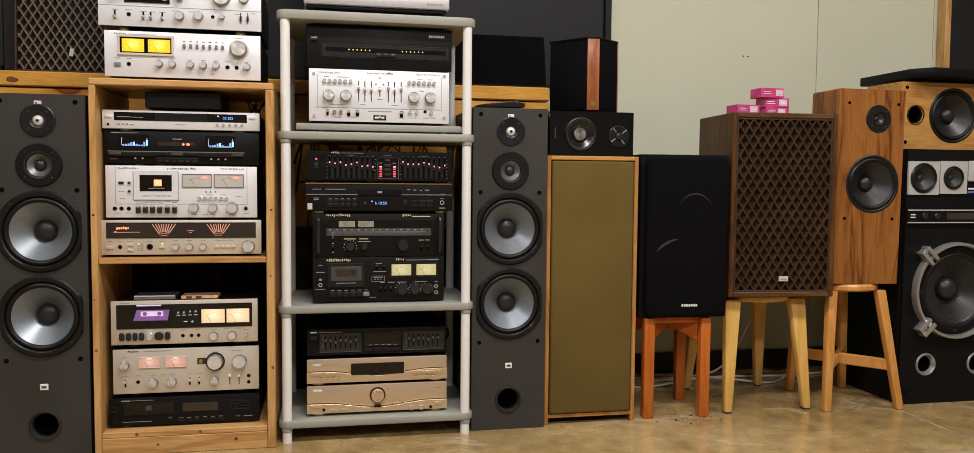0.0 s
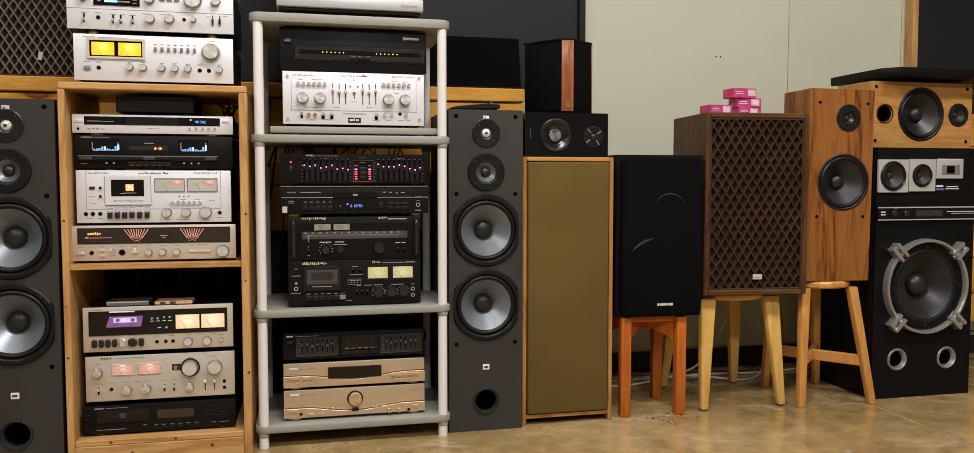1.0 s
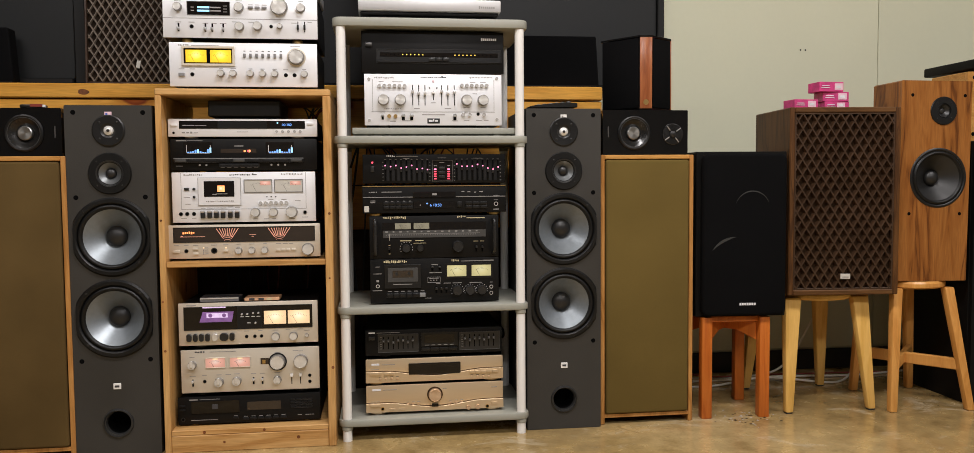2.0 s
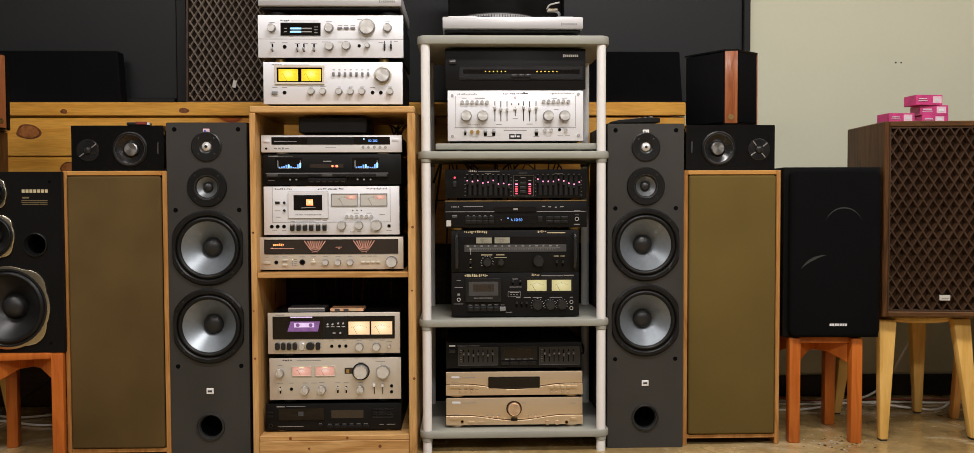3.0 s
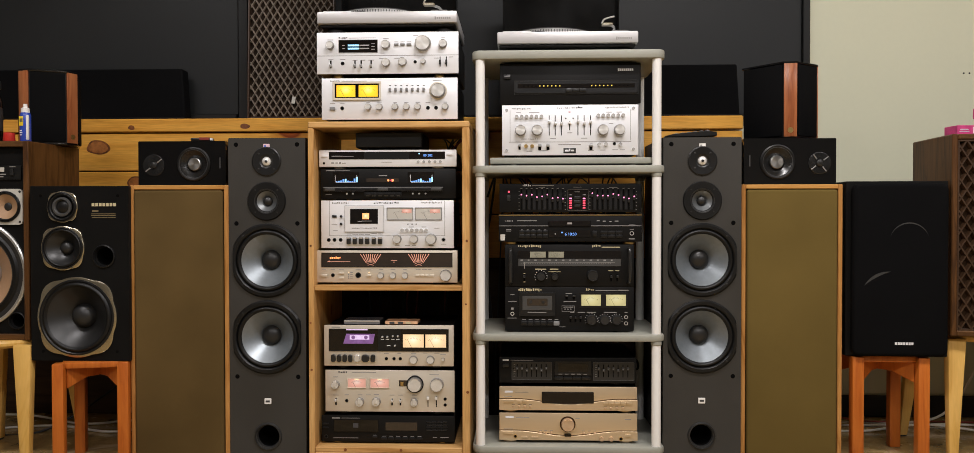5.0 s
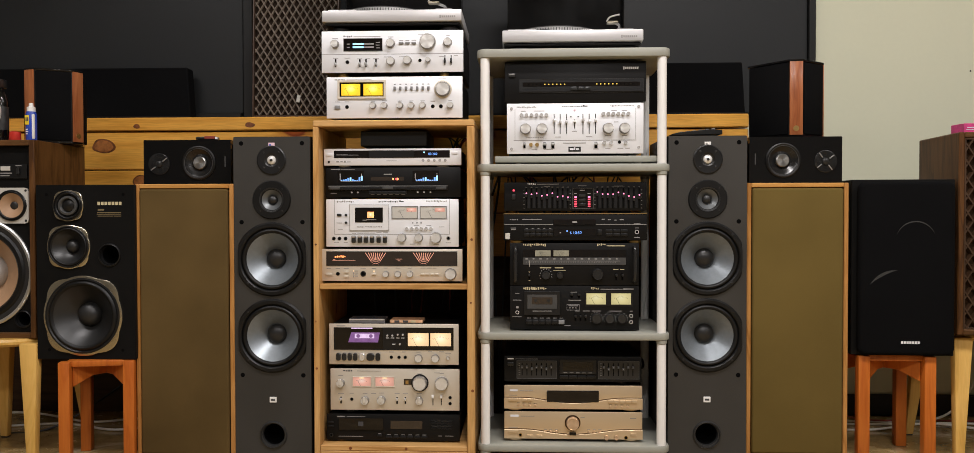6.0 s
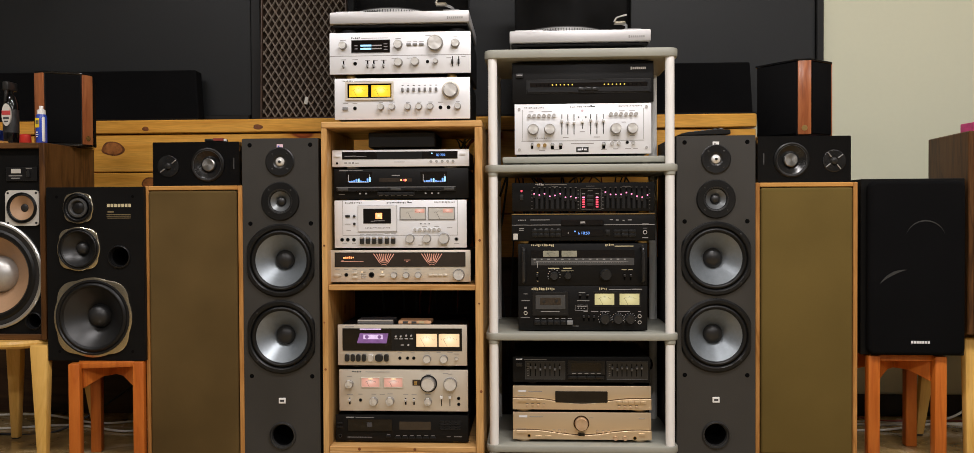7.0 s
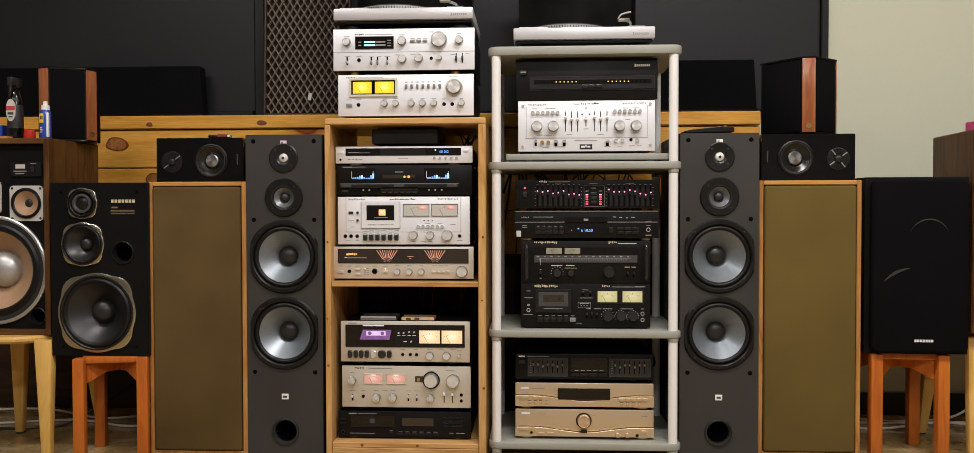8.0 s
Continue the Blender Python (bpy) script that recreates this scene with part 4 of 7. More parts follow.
# ---- big black monitor with metal clamped woofer ----
bg = thing("floor_monitor", pose(2.121, 2.14, 0), "large black floor loudspeaker with aluminium clamped woofer and twin ports", "loudspeaker")
part("cabinet", carcass(0.432, 0.37, 0.938, 0.0165), VINYLB, bg)
part("baffle", bored(-0.215, 0.215, 0.001, 0.937, 0, 0.016, [(0.0, 0.42, 0.139), (-0.108, 0.146, 0.033), (0.110, 0.143, 0.033), (-0.153, 0.832, 0.0484), (-0.028, 0.834, 0.0378)], 0.001), BAFFLE, bg)
wx, wz = 0.0, 0.42
wf = part("woofer", lathe([(0.179, 0.0), (0.178, -0.022), (0.176, -0.026), (0.168, -0.026), (0.166, -0.023), (0.164, -0.008)], wx, wz, 0, 64), ALUB, bg, "aluminium woofer frame")
part("gasket", lathe([(0.1648, -0.009), (0.157, -0.012), (0.146, -0.012), (0.138, -0.009), (0.136, -0.004)], wx, wz, 0, 56), BAFFLE, wf)
part("surround", lathe([(0.140, -0.008), (0.134, -0.011), (0.126, -0.008), (0.122, -0.005)], wx, wz, 0, 56), SURROUND, wf)
ribs = []
for k in range(40):
    f = k / 39
    ribs.append((0.122 - 0.080 * f, -0.005 + 0.050 * f ** 1.1 + 0.0012 * (k % 2)))
part("cone", lathe(ribs, wx, wz, 0, 64), CONE_B, wf, "ribbed black paper cone")
part("dust_cap", lathe([(0.043, 0.045), (0.041, 0.033), (0.032, 0.020), (0.017, 0.012), (0, 0.0095)], wx, wz, 0, 40), CAP, wf)
for k, a in enumerate((45, 135, 225, 315)):
    clamp = box(-0.020, -0.007, -0.036, 0.0, -0.026, 0.036, 0.002, 2)
    clamp = box(0.007, 0.020, -0.036, 0.0, -0.026, 0.036, 0.002, 2, bm=clamp)
    clamp = box(-0.0075, 0.0075, -0.030, -0.001, 0.020, 0.034, 0.001, bm=clamp)
    clamp = box(-0.0075, 0.0075, -0.018, -0.001, -0.024, 0.021, 0.001, bm=clamp)
    cl = part("clamp", clamp, ALUB, wf, "", Matrix.Translation((wx + 0.180 * math.cos(radians(a)), 0, wz + 0.180 * math.sin(radians(a)))) @ Matrix.Rotation(radians(90 - a), 4, "Y"))
for k in range(4):
    a = radians(90 * k)
    screw(wf, wx + 0.147 * math.cos(a), wz + 0.147 * math.sin(a), -0.012, 0.005)
tube_port(bg, -0.108, 0.146, 0.032, ALU, w=0.32)
tube_port(bg, 0.110, 0.143, 0.032, ALU, w=0.32)
for x, z in ((-0.187, 0.046), (0.192, 0.05), (0.195, 0.70), (-0.19, 0.70), (0.19, 0.915)):
    peg_hole(bg, x, z, 0.006)
mp = part("midrange", bored(-0.215, -0.088, 0.772, 0.893, -0.008, -0.0003, [(-0.153, 0.832, 0.0484)], 0.003), PLATEG, bg, "pale grey mid unit plate")
driver(mp, "driver", -0.153, 0.832, 0.055, cone=CONE_B, frame=PLASTIC, y=-0.008, frame_w=0.12, cap_r=0.22, screws=0)
mp = part("midrange", bored(-0.084, 0.030, 0.776, 0.895, -0.008, -0.0003, [(-0.028, 0.834, 0.0378)], 0.003), PLATEG, bg, "pale grey mid unit plate")
driver(mp, "driver", -0.028, 0.834, 0.043, cone=CONE_B, frame=PLASTIC, y=-0.008, frame_w=0.12, cap_r=0.22, screws=0)
hp = part("horn", box(0.036, 0.154, -0.008, 0.001, 0.822, 0.897, 0.003), PLATEG, bg, "pale grey horn tweeter plate")
part("horn_mouth", box(0.056, 0.136, -0.0095, -0.007, 0.838, 0.874, 0.001), GREYBTN, hp)
part("horn_throat", box(0.077, 0.112, -0.0105, -0.009, 0.842, 0.870, 0.001), HOLE, hp)
part("name_plate", box(0.032, 0.147, -0.002, 0.001, 0.775, 0.803, 0.001), GLASS, bg)
part("plate_print", bars([(0.055, 0.795, 0.03, 0.006), (0.11, 0.793, 0.05, 0.003), (0.11, 0.785, 0.06, 0.003)], -0.002), INKW, bg)
part("plate_mark", bars([(0.055, 0.783, 0.034, 0.007)], -0.002), BLUESTK, bg)
part("control_strip", box(-0.214, 0.214, -0.012, 0.001, 0.671, 0.717, 0.002), FACEB, bg, "slim black receiver strip with silver rim")
part("strip_rim", box(-0.216, 0.216, -0.0128, -0.0105, 0.714, 0.7185, 0.0005), MIRROR, bg)
part("strip_rim", box(-0.216, 0.216, -0.0128, -0.0105, 0.669, 0.673, 0.0005), MIRROR, bg)
part("strip_window", box(-0.055, 0.062, -0.0135, -0.0115, 0.683, 0.706, 0.0005), GLASSBR, bg)
part("strip_print", bars([(-0.195, 0.70, 0.02, 0.004), (-0.195, 0.69, 0.02, 0.004), (0.0, 0.695, 0.07, 0.002), (0.14, 0.70, 0.12, 0.002), (0.15, 0.693, 0.1, 0.0015)], -0.0125), INKW, bg)
for kx in (-0.15, -0.098):
    part("knob", lathe([(0.011, 0.001), (0.011, -0.007), (0.009, -0.009), (0, -0.009)], kx, 0.695, -0.012, 24), KNOBB, bg)

# ---- beech centre speaker on the monitor ----
bs = thing("beech_speaker", pose(2.251, 2.325, 0.9385), "honey beech centre loudspeaker lying on the black monitor", "loudspeaker")
part("cabinet", carcass(0.473, 0.20, 0.2655, 0.0125), MAPLE, bs)
part("front", bored(-0.2365, 0.2365, 0, 0.2655, 0, 0.0122, [(-0.003, 0.140, 0.0955), (0.172, 0.140, 0.0332), (-0.170, 0.140, 0.0333)], 0.003), MAPLE, bs)
driver(bs, "woofer", -0.003, 0.140, 0.1065, cone=CONE_B, frame=PLASTIC, frame_w=0.1, cap_r=0.28, cap_out=0.7)
driver(bs, "tweeter", 0.172, 0.140, 0.047, cone=CONE_B, frame=PLASTIC, frame_w=0.3, cap_r=0.25)
tube_port(bs, -0.170, 0.140, 0.0343, PLASTIC, w=0.1)
for x in (-0.210, 0.212):
    for z in (0.034, 0.244):
        peg_hole(bs, x, z, 0.0075)
# black slab, taken for a loose dust cover lying flat
tl = thing("flat_tray", pose(2.344, 2.255, 1.2165), "flat black cover with sloping edge lying on the beech loudspeaker", "tray")
part("tray_shell", slab([(-0.30, 0.064), (-0.247, 0.0), (0.343, 0.0), (0.343, 0.36), (-0.30, 0.36)], 0.0, 0.036, 0.006), BAFFLE, tl)
for x in (-0.2, 0.1):
    for y in (0.1, 0.25):
        part("foot", lathe([(0, 0), (0.012, 0), (0.012, 0.0135), (0, 0.0135)], x, -0.0125, y, 20, axis="Z"), RUBBER, tl)

# ---- walnut three-way with paper cones ----
wl = thing("walnut_speaker", pose(-1.941, 2.06, 0.3985), "walnut loudspeaker with exposed brown paper cones on a birch stool", "loudspeaker")
w2 = 0.223
WLH = 0.638
for sx in (-1, 1):
    part("side_panel", box(sx * w2 - (0.018 if sx > 0 else 0), sx * w2 + (0.018 if sx < 0 else 0), 0, 0.30, 0, WLH, 0.002), WALNUT, wl)
part("top_panel", box(-w2 + 0.0181, w2 - 0.0181, 0, 0.30, WLH - 0.018, WLH, 0.002), WALNUT_X, wl)
part("bottom_panel", box(-w2 + 0.0181, w2 - 0.0181, 0, 0.30, 0, 0.018, 0.002), WALNUT_X, wl)
part("baffle", bored(-w2 + 0.0181, w2 - 0.0181, 0.0181, WLH - 0.0181, 0.0165, 0.028, [(0.03, 0.21, 0.151), (0.141, 0.428, 0.047), (0.0, 0.447, 0.0376), (0.172, 0.06, 0.0235)]), BAFFLE, wl)
part("back_panel", box(-w2 + 0.0181, w2 - 0.0181, 0.285, 0.298, 0.0181, WLH - 0.0181, 0), VINYLB, wl)
pl = part("midrange", bored(0.085, 0.197, 0.370, 0.485, 0.010, 0.016, [(0.141, 0.428, 0.047)], 0.012), DIMMET, wl, "pale metal mid unit plate")
driver(pl, "driver", 0.141, 0.428, 0.050, cone=CONE_N, frame=PLASTIC, cap=CAP, y=0.009, frame_w=0.06, cap_r=0.26, screws=0)
for a, b in ((0.094, 0.379), (0.188, 0.379), (0.094, 0.476), (0.188, 0.476)):
    screw(pl, a, b, 0.010, 0.004)
pl = part("tweeter", bored(-0.05, 0.055, 0.395, 0.50, 0.010, 0.016, [(0.0, 0.447, 0.0376)], 0.012), DIMMET, wl, "pale metal tweeter plate")
driver(pl, "driver", 0.0, 0.447, 0.04, cone=CONE_N, frame=PLASTIC, cap=CAP, y=0.009, frame_w=0.06, cap_r=0.3, screws=0)
lw = part("woofer", lathe([(0.178, 0.001), (0.178, -0.006), (0.174, -0.009), (0.168, -0.009), (0.166, -0.004)], 0.03, 0.21, 0.016, 64), ALUB, wl, "bright metal woofer rim")
part("gasket", lathe([(0.167, -0.005), (0.158, -0.006), (0.150, -0.003)], 0.03, 0.21, 0.016, 56), RUBBER, lw)
part("surround", lathe([(0.152, -0.0035), (0.145, -0.009), (0.134, -0.009), (0.128, -0.0035)], 0.03, 0.21, 0.016, 56), SURROUND, lw)
part("cone", lathe([(0.129, -0.0035), (0.10, 0.016), (0.07, 0.04), (0.06, 0.05)], 0.03, 0.21, 0.016, 56), CONE_N, lw, "brown paper cone")
part("dust_cap", lathe([(0.061, 0.05), (0.055, 0.03), (0.035, 0.012), (0.015, 0.006), (0, 0.005)], 0.03, 0.21, 0.016, 40), CAPS, lw, "pale silver dust cap")
for k in range(8):
    a = radians(22 + 45 * k)
    screw(lw, 0.03 + 0.158 * math.cos(a), 0.21 + 0.158 * math.sin(a), 0.010, 0.004)
tube_port(wl, 0.172, 0.06, 0.024, PLASTIC, y=0.016)
cp = part("control_panel", box(0.088, 0.192, 0.011, 0.0165, 0.515, 0.560, 0.001), PLASTIC, wl)
part("control_window", box(0.106, 0.138, 0.0095, 0.0115, 0.540, 0.554, 0.0005), DIMMET, cp)
part("lever", box(0.160, 0.170, 0.004, 0.0115, 0.528, 0.550, 0.001), KNOBB, cp)
tagged(part("control_print", bars([(0.12, 0.532, 0.045, 0.003), (0.12, 0.524, 0.03, 0.003), (0.165, 0.556, 0.02, 0.002)], 0.011), INKG, cp), kind="stuff")


# ---- satellites with cherry edges ----
def satellite(m, label):
    s = thing("satellite_speaker", m, label, "loudspeaker", "cherry edged satellites")
    h = 0.252
    # plan: front grille, two chamfers in cherry, two flanks in cloth
    plan = [(-0.056, 0.0), (0.056, 0.0), (0.085, 0.029), (0.085, 0.185), (-0.085, 0.185), (-0.085, 0.029)]
    part("cabinet", slab([(x * 0.985, y * 0.985 + 0.001) for x, y in plan], 0.006, h - 0.006), PLASTIC, s)
    part("top_cap", slab([(x * 1.04, (y - 0.09) * 1.04 + 0.09) for x, y in plan], h - 0.009, h, 0.003), GLOSS, s)
    part("bottom_cap", slab(plan, 0.0, 0.008, 0.003), GLOSS, s)
    part("grille", box(-0.053, 0.053, -0.005, 0.004, 0.010, h - 0.010, 0.003, 2), BLACKCLOTH, s)
    for sx in (-1, 1):
        part("side_grille", box(sx * 0.087 - 0.004, sx * 0.087 + 0.004, 0.033, 0.180, 0.010, h - 0.010, 0.003, 2), BLACKCLOTH, s)
        a = Vector((sx * 0.056, 0.0, 0))
        b = Vector((sx * 0.085, 0.029, 0))
        nrm = Vector((sx * 0.68, -0.73, 0)) * 0.005
        o = [(a + nrm).to_2d(), (b + nrm).to_2d(), b.to_2d(), a.to_2d()]
        part("corner_strip", slab([(p.x, p.y) for p in o], 0.007, h - 0.007, 0.001), CHERRY, s, "red cherry wood strip")
        part("badge", lathe([(0, -0.001), (0.009, -0.001), (0.010, 0.002)], 0, 0, 0, 24), BRASS, s, "round dark badge", Matrix.Translation(((a + b) / 2 + nrm) + Vector((0, 0, 0.028))) @ Matrix.Rotation(radians(sx * 43), 4, "Z"))
    return s


satellite(pose(-1.735, 2.2, 1.0368, 0, 0, 26), "black satellite loudspeaker with cherry wood corner strips on the walnut loudspeaker")
satellite(pose(0.795, 2.232, 1.0441, 0, 0, 38), "black satellite loudspeaker turned so its cherry corner strip shows")


# ---- glossy centre speakers ----
def centre_speaker(m, sgn, label):
    s = thing("centre_speaker", m, label, "loudspeaker", "glossy centre speakers")
    part("cabinet", carcass(0.294, 0.24, 0.15, 0.0105, 0.012), GLOSS, s)
    part("front", bored(-0.147, 0.147, 0, 0.15, 0, 0.010, [(sgn * 0.040, 0.074, 0.0442)], 0.003), GLOSS, s)
    bz = part("woofer", lathe([(0.056, 0.001), (0.056, -0.004), (0.052, -0.006), (0.046, -0.004), (0.044, 0.0)], sgn * 0.040, 0.074, 0, 48), SURROUND, s)
    part("cone", lathe([(0.047, -0.0035), (0.044, -0.002), (0.034, 0.005), (0.0225, 0.012)], sgn * 0.040, 0.074, 0, 48), DISC, bz, "glossy black cone")
    part("cone_ring", lathe([(0.0485, -0.003), (0.0478, -0.0052), (0.0468, -0.0052), (0.046, -0.002)], sgn * 0.040, 0.074, 0, 48), DARKGREY, bz)
    part("phase_plug", lathe([(0.022, 0.013), (0.0215, 0.003), (0.019, 0.001), (0, 0.002)], sgn * 0.040, 0.074, 0, 40), ALUD, bz, "turned aluminium plug")
    tz = part("tweeter", lathe([(0.036, 0.001), (0.036, -0.003), (0.033, -0.004), (0.012, -0.001), (0.010, -0.001)], -sgn * 0.094, 0.070, 0, 40), DISC, s)
    part("dome", lathe([(0.012, -0.001), (0.010, -0.006), (0.004, -0.008), (0, -0.0083)], -sgn * 0.094, 0.070, 0, 32), KNOBB, tz)
    # highlights across the turned tweeter disc, shaped as pale metal bars
    for a in ((45, 135, 225, 315) if sgn < 0 else (45, 225)):
        part("spoke", box(-0.0018, 0.0018, -0.0048, -0.001, 0.015, 0.034, 0.0006), ALU, tz, "", Matrix.Translation((-sgn * 0.094, 0, 0.070)) @ Matrix.Rotation(radians(a + 8), 4, "Y"))
    part("side_print", bars([(sgn * 0.128, 0.078, 0.004, 0.036)], 0.0), DARKGREY, s)
    return s


centre_speaker(pose(-1.268, 2.175, 0.8935), 1, "piano black two-way centre loudspeaker on the olive column")
centre_speaker(pose(0.722, 2.175, 0.8935), -1, "piano black two-way centre loudspeaker on the olive column")

# ---- things on the pine ledge ----
lg = thing("lattice_grille", pose(-1.037, 2.645, 1.1715, -2.5, 0, 0), "detached grey-brown diamond lattice grille leaning on the charcoal board", "speaker grille")
part("grille_cloth", box(-0.165, 0.165, 0.012, 0.02, 0.01, 0.67, 0), BROWNCLOTH, lg)
part("lattice", lattice(0.322, 0.655, 0.0285, 0.046, 0.0040, 0.010), LATTG, lg, "grey-brown diamond lattice", pose(0, 0.0, 0.01))
for a, b, c, d in ((-0.171, -0.163, 0, 0.68), (0.163, 0.171, 0, 0.68), (-0.1628, 0.1628, 0, 0.009), (-0.1628, 0.1628, 0.671, 0.68)):
    part("frame_bar", box(a, b, -0.003, 0.022, c, d, 0.002), LATT, lg)
part("tag", box(-0.007, 0.007, -0.0045, -0.0015, -0.014, 0.014, 0.001), DIMMET, lg, "small cream name tag", pose(0.012, 0, 0.072, 0, 10, 0))
for x0, x1, slant in ((-2.55, -1.45, 0.012), (0.12, 0.69, 0.012)):
    cb = thing("cloth_panel", pose((x0 + x1) / 2, 2.64, 1.1715), "long low black cloth-covered panel standing on the pine ledge", "panel", "black ledge panels")
    hw = (x1 - x0) / 2
    part("panel_body", prism([(-hw, 0), (hw, 0), (hw - slant, 0.197), (-hw + slant, 0.197)], 0, 0.06, 0.004), BLACKCLOTH, cb)
    part("back_board", box(-hw + 0.004, hw - 0.016, 0.0602, 0.066, 0.002, 0.19, 0.001), VINYLB, cb)
    part("base_strip", box(-hw + 0.004, hw - 0.004, -0.003, -0.0002, 0.0, 0.008, 0.001), VINYLB, cb)

# ---- pine shelf unit ----
su = thing("shelf_unit", pose(-0.5585, 2.04, 0), "open pine shelf unit full of silver and black audio gear", "shelf unit")
SW, SD, SH = 0.253, 0.40, 1.09
part("side_panel", box(-SW, -SW + 0.018, 0, SD, 0, SH - 0.0205, 0.002), PINE_Z, su)
part("side_panel", box(SW - 0.023, SW, 0, SD, 0, SH - 0.0205, 0.002), PINE_Z, su)
part("top_board", box(-SW, SW, 0, SD, SH - 0.020, SH, 0.003), PINE_S, su)
part("shelf_board", box(-SW + 0.0182, SW - 0.0232, 0.004, SD, 0.561, 0.577, 0.002), PINE_S, su)
part("shelf_board", box(-SW + 0.0182, SW - 0.0232, 0.004, SD, 0.052, 0.068, 0.002), PINE_S, su)
part("plinth", box(-SW + 0.0182, SW - 0.0232, 0.003, 0.02, 0.0, 0.0515, 0.002), PINE_S, su)

# ---- white post rack ----
rk = thing("post_rack", pose(0.003, 2.0, 0), "white tubular rack with four grey plastic shelves holding audio gear", "rack")
PX = (-0.2765, 0.2765)
PY = (0.085, 0.425)
ZS = ((0.046, 0.069), (0.400, 0.423), (0.929, 0.953), (1.285, 1.313))
for z0, z1 in ZS:
    part("shelf", slab(round_rect(-0.302, 0.302, 0.066, 0.462, 0.03, 6), z0, z1, 0.005), GREY, rk, "grey moulded plastic shelf")
for px in PX:
    for py in PY:
        for a, b in ((0.0, 0.046), (0.069, 0.400), (0.423, 0.929), (0.953, 1.285)):
            part("post", lathe([(0, a), (0.0145, a), (0.0145, b), (0, b)], px, 0, py, 24, axis="Z"), WHITE, rk, "white tube")
        for z0, z1 in ZS[:3]:
            part("collar", lathe([(0.0150, z0 - 0.012), (0.0168, z0 - 0.010), (0.0172, z0), (0.0168, z0)], px, 0, py, 24, axis="Z"), GREY, rk)
br = thing("riser_board", pose(0.012, 2.098, 0.9535), "loose grey board on small metal feet on the rack shelf", "board")
part("board", box(-0.256, 0.256, 0, 0.34, 0.006, 0.026, 0.004, 2), GREY, br)
for x in (-0.18, 0.20):
    for y in (0.03, 0.3):
        part("foot", lathe([(0, 0), (0.012, 0), (0.014, 0.003), (0.012, 0.0065), (0, 0.0065)], x, 0, y, 20, axis="Z"), MIRROR, br)

for kx, kz, ky, kr in ((-0.314, 0.717, 0.0, 0.0055), (-0.8035, 0.702, 0.0, 0.0045), (-0.8025, 0.312, 0.0, 0.005), (-0.698, 0.060, 0.004, 0.0065), (-0.522, 0.060, 0.004, 0.006), (-0.317, 0.52, 0.0, 0.004), (-0.805, 0.46, 0.0, 0.004), (-0.312, 0.245, 0.0, 0.006), (-0.64, 0.028, 0.003, 0.005), (-0.42, 0.033, 0.003, 0.007)):
    part("knot", lathe([(kr * 0.75, 0.001), (kr * 0.75, -0.0003), (kr * 0.4, -0.0004), (0, -0.0004)], kx + 0.5585, kz, ky, 16), KNOT, su, "dark pin knot")
# ---- audio gear ----


